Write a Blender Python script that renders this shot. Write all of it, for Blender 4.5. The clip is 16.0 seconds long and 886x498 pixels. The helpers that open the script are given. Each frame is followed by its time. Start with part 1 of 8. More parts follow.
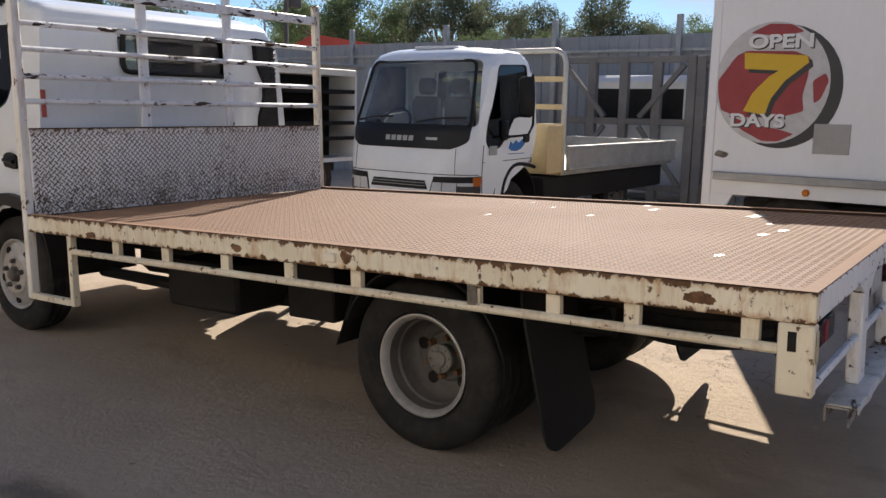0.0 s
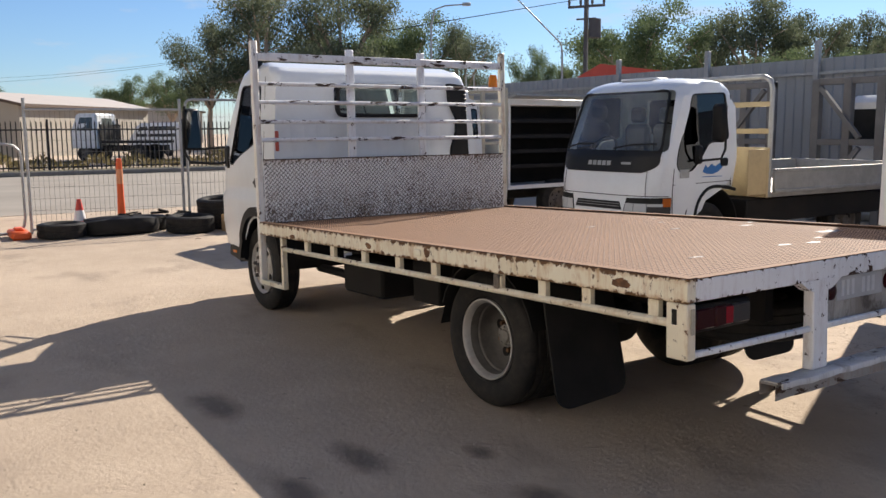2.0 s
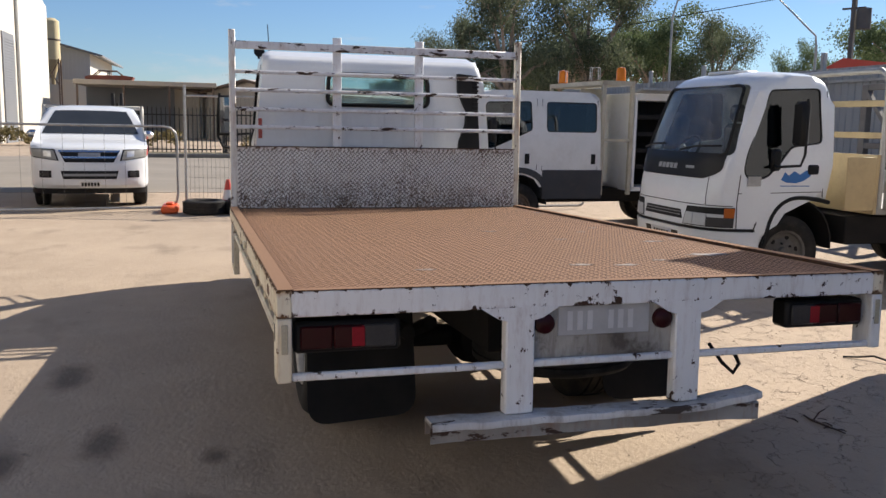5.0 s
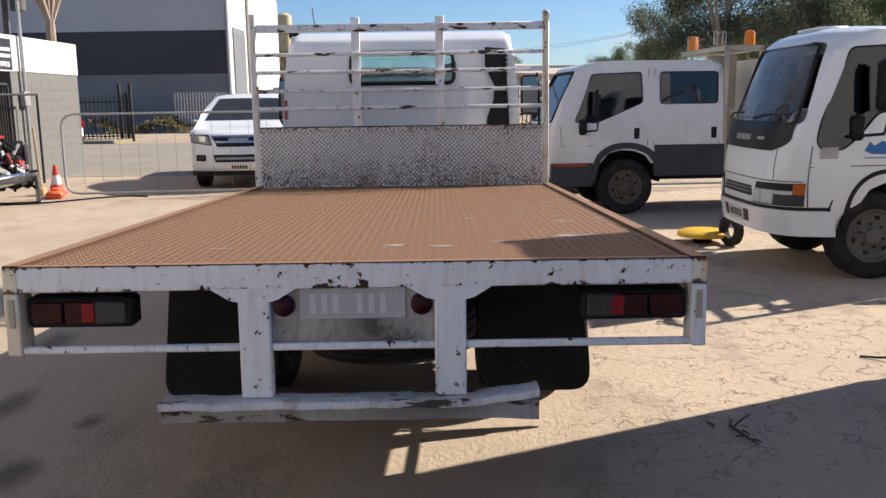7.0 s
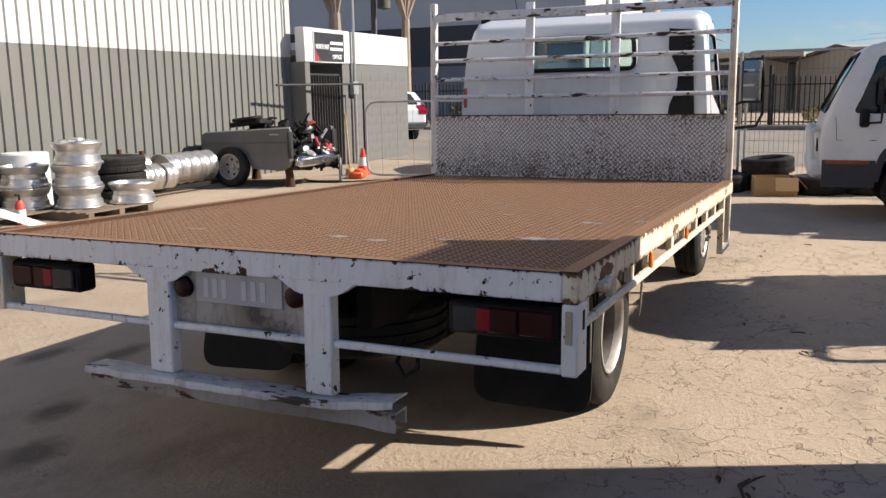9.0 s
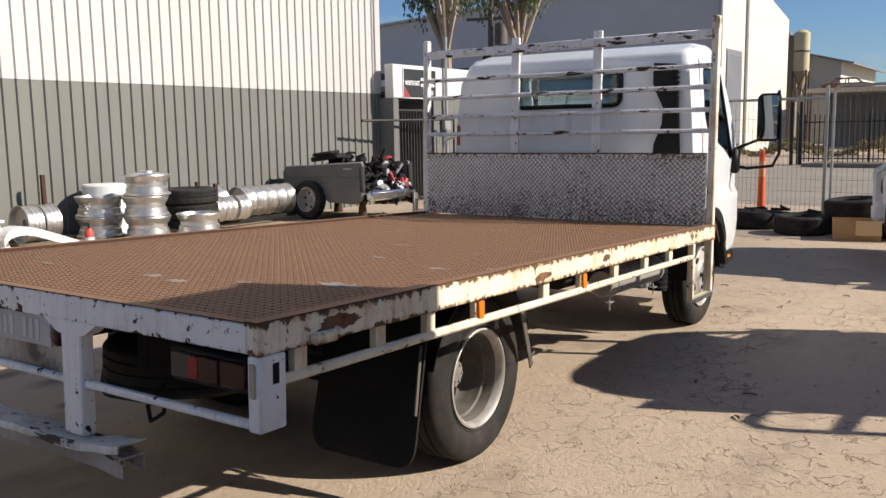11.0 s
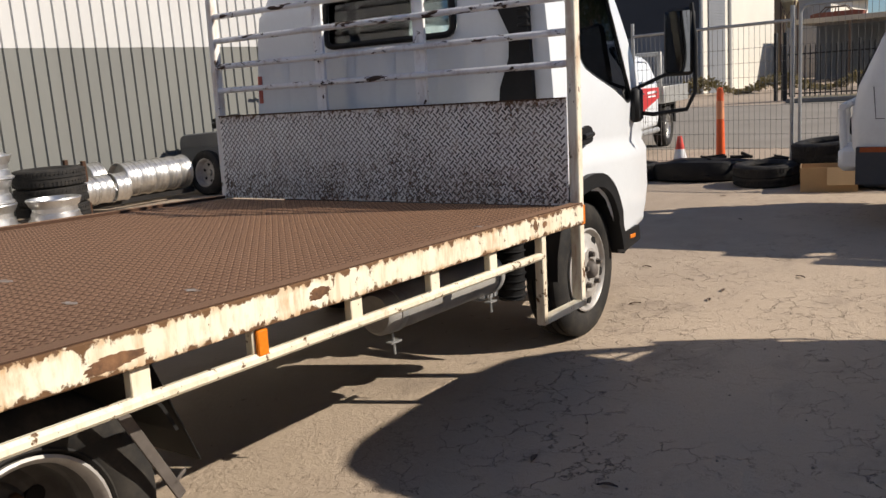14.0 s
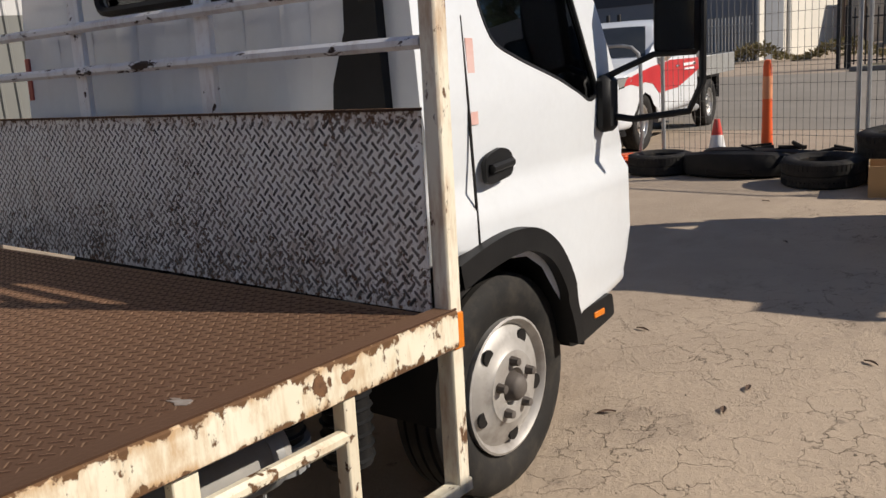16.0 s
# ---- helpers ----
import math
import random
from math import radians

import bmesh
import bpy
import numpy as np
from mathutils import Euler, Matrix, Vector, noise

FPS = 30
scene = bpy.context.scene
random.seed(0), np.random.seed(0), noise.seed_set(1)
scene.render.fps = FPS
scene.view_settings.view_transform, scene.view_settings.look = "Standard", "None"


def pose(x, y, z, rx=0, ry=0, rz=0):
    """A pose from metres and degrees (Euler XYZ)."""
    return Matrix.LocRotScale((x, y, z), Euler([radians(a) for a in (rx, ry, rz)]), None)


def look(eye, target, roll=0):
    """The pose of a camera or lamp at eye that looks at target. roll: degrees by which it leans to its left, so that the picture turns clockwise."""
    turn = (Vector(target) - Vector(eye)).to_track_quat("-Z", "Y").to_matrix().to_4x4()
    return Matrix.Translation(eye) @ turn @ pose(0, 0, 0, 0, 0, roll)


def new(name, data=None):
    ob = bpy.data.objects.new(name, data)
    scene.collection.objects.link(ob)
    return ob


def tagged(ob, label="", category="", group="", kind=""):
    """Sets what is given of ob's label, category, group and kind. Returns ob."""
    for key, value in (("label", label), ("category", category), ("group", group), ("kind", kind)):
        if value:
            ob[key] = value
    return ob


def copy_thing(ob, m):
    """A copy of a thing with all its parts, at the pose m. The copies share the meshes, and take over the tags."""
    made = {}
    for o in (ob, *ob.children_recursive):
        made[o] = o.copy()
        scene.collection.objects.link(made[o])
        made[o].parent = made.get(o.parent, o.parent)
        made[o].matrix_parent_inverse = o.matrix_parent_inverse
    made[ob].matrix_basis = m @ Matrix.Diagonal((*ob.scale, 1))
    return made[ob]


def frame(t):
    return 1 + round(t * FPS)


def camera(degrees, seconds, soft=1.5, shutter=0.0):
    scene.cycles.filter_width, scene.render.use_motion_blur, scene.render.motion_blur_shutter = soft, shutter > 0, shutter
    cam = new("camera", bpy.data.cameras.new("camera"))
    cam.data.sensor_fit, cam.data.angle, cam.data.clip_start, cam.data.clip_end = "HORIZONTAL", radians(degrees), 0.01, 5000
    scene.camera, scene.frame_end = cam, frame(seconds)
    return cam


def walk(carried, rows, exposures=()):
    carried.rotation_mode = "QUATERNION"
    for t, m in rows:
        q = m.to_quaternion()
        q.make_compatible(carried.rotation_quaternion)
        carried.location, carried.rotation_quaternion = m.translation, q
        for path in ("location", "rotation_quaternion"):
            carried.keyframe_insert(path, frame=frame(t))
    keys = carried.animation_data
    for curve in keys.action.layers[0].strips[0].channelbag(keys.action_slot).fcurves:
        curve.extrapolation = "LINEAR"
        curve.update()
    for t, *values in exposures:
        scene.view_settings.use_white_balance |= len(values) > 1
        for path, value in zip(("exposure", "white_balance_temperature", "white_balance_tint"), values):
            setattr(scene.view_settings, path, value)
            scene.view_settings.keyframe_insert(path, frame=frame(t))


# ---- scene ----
cam = camera(54.5, 16.0)
PATH = [
    (0, (0.373, 0.631, 1.472), (-0.778, 2.233, 1.143), 1.1),
    (0.5, (0.854, 0.709, 1.465), (-0.454, 2.173, 1.085), 0.1),
    (1, (1.246, 0.635, 1.477), (-0.226, 1.944, 1.13), -0.9),
    (1.5, (1.609, 0.592, 1.512), (0.057, 1.814, 1.199), -0.7),
    (2, (1.986, 0.722, 1.522), (0.328, 1.806, 1.247), -0.4),
    (2.5, (2.052, 0.994, 1.49), (0.327, 1.976, 1.251), 0.6),
    (3, (2.282, 1.348, 1.513), (0.508, 2.241, 1.278), 1.1),
    (3.5, (2.445, 1.716, 1.517), (0.63, 2.515, 1.258), 1.6),
    (4, (2.486, 2.08, 1.538), (0.645, 2.811, 1.263), 1.3),
    (4.2, (2.54, 2.257, 1.549), (0.684, 2.945, 1.267), 1.3),
    (6.3, (2.691, 4.145, 1.461), (0.729, 4.379, 1.148), 1.1),
    (6.5, (2.673, 4.289, 1.468), (0.708, 4.471, 1.143), 1.0),
    (7, (2.722, 4.759, 1.504), (0.752, 4.741, 1.163), -0.8),
    (7.5, (2.715, 5.195, 1.509), (0.755, 4.969, 1.18), -0.2),
    (8, (2.533, 5.639, 1.533), (0.61, 5.182, 1.225), -0.3),
    (8.5, (2.369, 6.034, 1.498), (0.533, 5.304, 1.185), -0.7),
    (9, (2.158, 6.328, 1.475), (0.379, 5.487, 1.121), -1.0),
    (9.2, (2.037, 6.507, 1.545), (0.272, 5.641, 1.181), -2.0),
    (11.3, (1.353, 7.433, 1.471), (-0.248, 6.264, 1.202), -0.9),
    (11.5, (1.324, 7.447, 1.466), (-0.265, 6.265, 1.191), -1.2),
    (12, (1.121, 7.408, 1.425), (-0.436, 6.193, 1.112), -2.0),
    (12.5, (0.738, 7.336, 1.423), (-0.807, 6.121, 1.055), -3.4),
    (13, (0.272, 7.362, 1.412), (-1.267, 6.15, 1.006), -5.0),
    (13.5, (-0.224, 7.304, 1.399), (-1.773, 6.105, 0.993), -4.7),
    (14, (-0.804, 7.295, 1.398), (-2.407, 6.159, 1.023), -4.0),
    (14.5, (-1.316, 7.199, 1.402), (-2.906, 6.037, 1.053), -3.1),
    (15, (-1.832, 7.052, 1.415), (-3.419, 5.896, 1.033), -5.2),
    (15.5, (-2.324, 6.969, 1.427), (-3.864, 5.769, 0.995), -5.2),
    (16, (-2.801, 6.799, 1.422), (-4.32, 5.576, 0.98), -4.3),
]
walk(cam, [(t, look(eye, target, roll)) for t, eye, target, roll in PATH],
     [(0, 0.4, 6600, 12), (0.5, 0.2, 6600, 12), (1.0, 0.68, 6600, 12), (1.6, 0.55, 6600, 12), (2.2, 0.42, 6600, 12), (3.5, 0.35, 6600, 12), (6.4, 0.45, 6600, 12), (7.5, 0.55, 6600, 12), (9, 0.3, 6600, 12), (12, 0.1, 6600, 12), (14, -0.12, 6600, 12), (15, -0.32, 6600, 12), (16, -0.34, 6600, 12)])


# ---- light ----
SUN_TO = Vector((-0.64, 1.37, 1.0)).normalized()
world = bpy.data.worlds.new("sky")
scene.world = world
world.use_nodes = True
wn = world.node_tree
sky = wn.nodes.new("ShaderNodeTexSky")
sky.sky_type = "NISHITA"
sky.sun_disc = False
sky.sun_elevation = math.asin(SUN_TO.z)
sky.sun_rotation = math.atan2(SUN_TO.x, SUN_TO.y)
sky.air_density, sky.dust_density, sky.ozone_density = 1.0, 0.15, 3.0
# thin high clouds drawn into the sky itself
tc = wn.nodes.new("ShaderNodeTexCoord")
mp = wn.nodes.new("ShaderNodeMapping")
mp.inputs["Scale"].default_value = (1.2, 2.6, 9.0)
cn = wn.nodes.new("ShaderNodeTexNoise")
cn.inputs["Scale"].default_value, cn.inputs["Detail"].default_value, cn.inputs["Roughness"].default_value = 2.2, 7.0, 0.62
ramp = wn.nodes.new("ShaderNodeValToRGB")
ramp.color_ramp.elements[0].position, ramp.color_ramp.elements[1].position = 0.55, 0.80
mixc = wn.nodes.new("ShaderNodeMix")
mixc.data_type = "RGBA"
mixc.inputs["B"].default_value = (6.5, 6.8, 7.2, 1)
wn.links.new(tc.outputs["Generated"], mp.inputs["Vector"])
wn.links.new(mp.outputs["Vector"], cn.inputs["Vector"])
wn.links.new(cn.outputs["Fac"], ramp.inputs["Fac"])
wn.links.new(ramp.outputs["Color"], mixc.inputs["Factor"])
tint = wn.nodes.new("ShaderNodeMix")
tint.data_type, tint.blend_type = "RGBA", "MULTIPLY"
tint.inputs["Factor"].default_value = 1.0
tint.inputs["B"].default_value = (0.76, 0.94, 1.19, 1)
wn.links.new(sky.outputs["Color"], tint.inputs["A"])
wn.links.new(tint.outputs["Result"], mixc.inputs["A"])
wn.links.new(mixc.outputs["Result"], wn.nodes["Background"].inputs["Color"])
wn.nodes["Background"].inputs["Strength"].default_value = 0.075
sun = new("sun", bpy.data.lights.new("sun", "SUN"))
sun.data.energy, sun.data.angle, sun.data.color = 6.4, radians(0.55), (1.0, 0.93, 0.82)
sun.matrix_world = look(SUN_TO * 50, (0, 0, 0))


# ---- materials ----
def links(nt, *pairs):
    for a, b in pairs:
        nt.links.new(a, b)


def blank(name):
    m = bpy.data.materials.new(name)
    m.use_nodes = True
    nt = m.node_tree
    return m, nt, nt.nodes["Principled BSDF"]


def noise_tex(nt, scale, detail=5.0, rough=0.6, stretch=(1, 1, 1), coords="Object"):
    c = nt.nodes.new("ShaderNodeTexCoord")
    mpn = nt.nodes.new("ShaderNodeMapping")
    mpn.inputs["Scale"].default_value = stretch
    n = nt.nodes.new("ShaderNodeTexNoise")
    n.inputs["Scale"].default_value, n.inputs["Detail"].default_value, n.inputs["Roughness"].default_value = scale, detail, rough
    links(nt, (c.outputs[coords], mpn.inputs["Vector"]), (mpn.outputs["Vector"], n.inputs["Vector"]))
    return n.outputs["Fac"]


def ramp_of(nt, fac, lo, hi, c0=(0, 0, 0, 1), c1=(1, 1, 1, 1)):
    r = nt.nodes.new("ShaderNodeValToRGB")
    r.color_ramp.elements[0].position, r.color_ramp.elements[1].position = lo, hi
    r.color_ramp.elements[0].color, r.color_ramp.elements[1].color = c0, c1
    nt.links.new(fac, r.inputs["Fac"])
    return r.outputs["Color"]


def mix_of(nt, fac, a, b, blend="MIX"):
    x = nt.nodes.new("ShaderNodeMix")
    x.data_type, x.blend_type = "RGBA", blend
    for key, val in (("Factor", fac), ("A", a), ("B", b)):
        if isinstance(val, (int, float)):
            x.inputs[key].default_value = val
        elif isinstance(val, tuple):
            x.inputs[key].default_value = (*val[:3], 1)
        else:
            nt.links.new(val, x.inputs[key])
    return x.outputs["Result"]


def math_of(nt, op, a, b):
    x = nt.nodes.new("ShaderNodeMath")
    x.operation = op
    for i, val in enumerate((a, b)):
        if isinstance(val, (int, float)):
            x.inputs[i].default_value = val
        else:
            nt.links.new(val, x.inputs[i])
    return x.outputs[0]


def bump_to(nt, bsdf, height, strength, distance=0.01):
    b = nt.nodes.new("ShaderNodeBump")
    b.inputs["Strength"].default_value, b.inputs["Distance"].default_value = strength, distance
    links(nt, (height, b.inputs["Height"]), (b.outputs["Normal"], bsdf.inputs["Normal"]))


def surface(name, c1, c2, scale=3.0, rough=(0.5, 0.7), metal=0.0, bump=0.1, fine=60.0, coat=0.0, grime=0.0, grime_c=(0.12, 0.09, 0.06), stretch=(1, 1, 1), rand=0.0):
    """A plain surface that varies at two scales, with roughness, relief and some grime."""
    m, nt, b = blank(name)
    big, small = noise_tex(nt, scale, 4, 0.6, stretch), noise_tex(nt, fine, 3, 0.6, stretch)
    col = mix_of(nt, ramp_of(nt, big, 0.35, 0.68), c1, c2)
    col = mix_of(nt, math_of(nt, "MULTIPLY", small, 0.16), col, tuple(x * 0.55 for x in c1))
    if grime:
        col = mix_of(nt, math_of(nt, "MULTIPLY", ramp_of(nt, noise_tex(nt, scale * 2.3, 8, 0.7, stretch), 0.48, 0.78), grime), col, grime_c)
    if rand:
        oi = nt.nodes.new("ShaderNodeObjectInfo")
        col = mix_of(nt, math_of(nt, "MULTIPLY", oi.outputs["Random"], rand), col, tuple(x * 0.45 for x in c2))
    r = nt.nodes.new("ShaderNodeMapRange")
    r.inputs["To Min"].default_value, r.inputs["To Max"].default_value = rough
    links(nt, (col, b.inputs["Base Color"]), (big, r.inputs["Value"]), (r.outputs["Result"], b.inputs["Roughness"]))
    b.inputs["Metallic"].default_value = metal
    b.inputs["Coat Weight"].default_value = coat
    b.inputs["Coat Roughness"].default_value = 0.08
    if bump:
        bump_to(nt, b, small, bump, 0.004)
    return m


def worn_paint(name, paint, paint2, rust=(0.055, 0.028, 0.015), rust2=(0.23, 0.09, 0.03), lo=0.58, hi=0.61, scale=7.0, streak=(1, 1, 0.35), edge=None, top=None, grain=(1, 1, 1), stain_w=0.65, patch=0.0, run=0.0):
    """Old brush paint that has chipped to rust, with rust stains round the chips."""
    m, nt, b = blank(name)
    n1, n2 = noise_tex(nt, scale, 9, 0.66, grain), noise_tex(nt, scale * 0.6, 6, 0.7, streak)
    for span in (edge, top and (top[1], top[0], top[2])):  # paint flakes first along the low and the top edge
        if not span:
            continue
        co = nt.nodes.new("ShaderNodeTexCoord")
        sp = nt.nodes.new("ShaderNodeSeparateXYZ")
        mr = nt.nodes.new("ShaderNodeMapRange")
        mr.inputs["From Min"].default_value, mr.inputs["From Max"].default_value, mr.inputs["To Min"].default_value, mr.inputs["To Max"].default_value = span[0], span[1], span[2], 0.0
        links(nt, (co.outputs["Object"], sp.inputs[0]), (sp.outputs["Z"], mr.inputs["Value"]))
        n1 = math_of(nt, "ADD", n1, mr.outputs["Result"])
        n2 = math_of(nt, "ADD", n2, mr.outputs["Result"])
    if patch:  # here and there whole patches have gone
        n1 = math_of(nt, "ADD", n1, math_of(nt, "MULTIPLY", ramp_of(nt, noise_tex(nt, 2.6, 3, 0.6), 0.52, 0.72), patch))
    chips = ramp_of(nt, n1, lo, hi)
    stain = math_of(nt, "MULTIPLY", ramp_of(nt, n2, lo - 0.08, lo + 0.12), stain_w)
    col = mix_of(nt, ramp_of(nt, noise_tex(nt, 2.5, 4), 0.4, 0.65), paint, paint2)
    col = mix_of(nt, stain, col, rust2)
    if run:  # rust that the rain has drawn down
        col = mix_of(nt, math_of(nt, "MULTIPLY", ramp_of(nt, noise_tex(nt, 30, 5, 0.7, (1, 1, 0.16)), 0.50, 0.66), run), col, rust2)
    rst = mix_of(nt, noise_tex(nt, 45, 3), rust, tuple(0.75 * x + 0.25 * y for x, y in zip(rust, rust2)))
    col = mix_of(nt, chips, col, rst)
    r = nt.nodes.new("ShaderNodeMapRange")
    r.inputs["To Min"].default_value, r.inputs["To Max"].default_value = 0.45, 0.85
    links(nt, (col, b.inputs["Base Color"]), (chips, r.inputs["Value"]), (r.outputs["Result"], b.inputs["Roughness"]))
    bump_to(nt, b, math_of(nt, "SUBTRACT", math_of(nt, "MULTIPLY", noise_tex(nt, 90, 2), 0.3), chips), 0.5, 0.002)
    return m


def glass(name, tint=(0.72, 0.82, 0.82), rough=0.02, haze=0.0):
    """A tinted pane: seen through, with a mirror-like gloss."""
    m, nt, b = blank(name)
    out = nt.nodes["Material Output"]
    tr = nt.nodes.new("ShaderNodeBsdfTransparent")
    tr.inputs["Color"].default_value = (*tint, 1)
    gl = nt.nodes.new("ShaderNodeBsdfGlossy")
    gl.inputs["Roughness"].default_value = rough
    fr = nt.nodes.new("ShaderNodeFresnel")
    fr.inputs["IOR"].default_value = 1.7
    mx = nt.nodes.new("ShaderNodeMixShader")
    links(nt, (fr.outputs[0], mx.inputs[0]), (tr.outputs[0], mx.inputs[1]), (gl.outputs[0], mx.inputs[2]), (mx.outputs[0], out.inputs["Surface"]))
    # pale film for dust and for sky reflection, painted into the pane
    if haze:
        df, md = nt.nodes.new("ShaderNodeBsdfDiffuse"), nt.nodes.new("ShaderNodeMixShader")
        df.inputs["Color"].default_value = (0.52, 0.52, 0.50, 1)
        links(nt, (math_of(nt, "MULTIPLY", ramp_of(nt, noise_tex(nt, 3.0, 4), 0.3, 0.8), haze), md.inputs[0]), (mx.outputs[0], md.inputs[1]), (df.outputs[0], md.inputs[2]), (md.outputs[0], out.inputs["Surface"]))
    return m


def lens(name, c):
    m, nt, b = blank(name)
    col = mix_of(nt, noise_tex(nt, 120, 2), c, tuple(x * 0.6 for x in c))
    nt.links.new(col, b.inputs["Base Color"])
    b.inputs["Roughness"].default_value = 0.3
    b.inputs["Coat Weight"].default_value = 0.05
    b.inputs["Specular IOR Level"].default_value = 0.2
    return m


WHITE = surface("cab_white_paint", (0.745, 0.77, 0.785), (0.70, 0.72, 0.735), 1.5, (0.28, 0.4), bump=0.02, fine=40, coat=0.4, grime=0.12, grime_c=(0.35, 0.30, 0.25))
WHITE2 = surface("dusty_white_paint", (0.80, 0.80, 0.79), (0.72, 0.72, 0.70), 1.8, (0.35, 0.55), bump=0.04, coat=0.2, grime=0.25, grime_c=(0.33, 0.28, 0.22))
CREAM = worn_paint("cream_tray_paint", (0.85, 0.79, 0.63), (0.76, 0.68, 0.51), rust=(0.085, 0.040, 0.019), rust2=(0.46, 0.24, 0.075), lo=0.603, hi=0.65, scale=24, edge=(-0.090, -0.062, 0.22), top=(-0.016, 0.009, 0.20), grain=(1, 1, 0.7), stain_w=0.70, patch=0.035, run=0.38)
TRAYWHITE = worn_paint("white_tray_paint", (0.87, 0.87, 0.87), (0.81, 0.81, 0.80), rust=(0.026, 0.014, 0.009), lo=0.625, hi=0.632, scale=20, edge=(-0.086, -0.062, 0.10), top=(-0.006, 0.006, 0.10), stain_w=0.40, patch=0.11, run=0.15)
CREAM2 = worn_paint("cream_leg_paint", (0.83, 0.76, 0.59), (0.73, 0.65, 0.49), rust=(0.080, 0.038, 0.018), rust2=(0.44, 0.23, 0.08), lo=0.61, hi=0.64, scale=24, stain_w=0.50, patch=0.07, run=0.26)
POSTPAINT = worn_paint("cream_post_paint", (0.83, 0.77, 0.62), (0.74, 0.66, 0.50), rust=(0.085, 0.040, 0.019), rust2=(0.40, 0.19, 0.065), lo=0.585, hi=0.63, scale=18, grain=(1, 1, 0.45), stain_w=0.60, patch=0.09, run=0.45)
POSTWHITE = worn_paint("white_rusty_post_paint", (0.85, 0.82, 0.76), (0.77, 0.72, 0.63), rust=(0.070, 0.034, 0.018), rust2=(0.36, 0.18, 0.07), lo=0.60, hi=0.64, scale=18, grain=(1, 1, 0.45), stain_w=0.50, patch=0.08, run=0.28)
TRAYWHITE2 = worn_paint("white_post_paint", (0.87, 0.87, 0.87), (0.81, 0.81, 0.80), rust=(0.026, 0.014, 0.009), lo=0.628, hi=0.636, scale=24, stain_w=0.40, patch=0.09, run=0.15)
DINGY = worn_paint("dingy_bumper_paint", (0.72, 0.71, 0.69), (0.55, 0.53, 0.50), rust=(0.05, 0.036, 0.028), rust2=(0.20, 0.15, 0.11), lo=0.585, hi=0.61, scale=16, grain=(1, 0.35, 1), stain_w=0.6, patch=0.06, run=0.3)
BUMPERPAINT = worn_paint("scraped_bumper_paint", (0.40, 0.385, 0.36), (0.25, 0.23, 0.21), rust=(0.045, 0.030, 0.022), lo=0.575, hi=0.61, scale=16, stain_w=0.6, grain=(1, 0.35, 1))
RAILPAINT = worn_paint("flaked_rail_paint", (0.82, 0.81, 0.80), (0.75, 0.74, 0.72), rust=(0.02, 0.012, 0.008), rust2=(0.26, 0.13, 0.06), lo=0.575, hi=0.588, scale=22, grain=(1, 0.3, 1), stain_w=0.4)
PLATE = worn_paint("checker_plate_white", (0.92, 0.89, 0.82), (0.86, 0.82, 0.74), rust=(0.115, 0.062, 0.034), rust2=(0.36, 0.22, 0.12), lo=0.595, hi=0.665, scale=58, edge=(0.0, 0.30, 0.11), top=(0.43, 0.484, 0.12), stain_w=0.55, patch=0.07)
TREAD = surface("checker_plate_tread", (0.045, 0.034, 0.027), (0.31, 0.265, 0.215), 14, (0.5, 0.7), 0.0, 0.1, 150)
DECK = surface("rusty_steel_deck", (0.075, 0.035, 0.0185), (0.056, 0.028, 0.0155), 1.1, (0.70, 0.82), 0.0, 0.10, 90, grime=0.35, grime_c=(0.062, 0.035, 0.021))
DECKTREAD = surface("worn_deck_tread", (0.075, 0.037, 0.0205), (0.056, 0.0285, 0.016), 1.1, (0.66, 0.78), 0.0, 0.06, 120)
for m in (DECK, DECKTREAD):  # rust trodden smooth, under fine orange dust
    b = m.node_tree.nodes["Principled BSDF"]
    b.inputs["Specular IOR Level"].default_value = 0.25
    b.inputs["Sheen Weight"].default_value, b.inputs["Sheen Roughness"].default_value = (1.0 if m is DECK else 0.75), 0.30
    b.inputs["Sheen Tint"].default_value = (0.95, 0.58, 0.36, 1)
RUSTPATCH = surface("brown_rust_scale", (0.095, 0.045, 0.021), (0.25, 0.125, 0.058), 26, (0.8, 0.95), 0.0, 0.4, 70)
BARE = surface("bare_worn_metal", (0.40, 0.36, 0.32), (0.20, 0.135, 0.09), 22, (0.5, 0.7), 0.1, 0.1, 90)
CHASSIS = surface("dusty_black_steel", (0.010, 0.0094, 0.0088), (0.022, 0.019, 0.017), 4, (0.6, 0.85), 0.0, 0.2, 50)
RUBBER = surface("tyre_rubber", (0.016, 0.0155, 0.015), (0.034, 0.031, 0.028), 5, (0.65, 0.85), 0, 0.12, 70, grime=0.3, grime_c=(0.12, 0.10, 0.075))
FLAP = surface("black_rubber_flap", (0.010, 0.0097, 0.0094), (0.024, 0.022, 0.020), 4, (0.55, 0.75), 0, 0.1, 60)
BLACK = surface("black_plastic", (0.009, 0.009, 0.0093), (0.018, 0.0175, 0.0175), 6, (0.4, 0.6), 0, 0.05, 120)
GLOSSBLACK = surface("gloss_black_panel", (0.010, 0.010, 0.011), (0.014, 0.014, 0.015), 3, (0.32, 0.42), 0, 0.0)
for m in (CHASSIS, RUBBER, FLAP, BLACK, GLOSSBLACK):  # aged black plastic, rubber and greasy steel have lost their gloss
    m.node_tree.nodes["Principled BSDF"].inputs["Specular IOR Level"].default_value = 0.22
RIM = surface("wheel_silver_paint", (0.50, 0.48, 0.45), (0.38, 0.35, 0.32), 7, (0.4, 0.6), 0.35, 0.06, 60, grime=0.5, grime_c=(0.14, 0.11, 0.085))
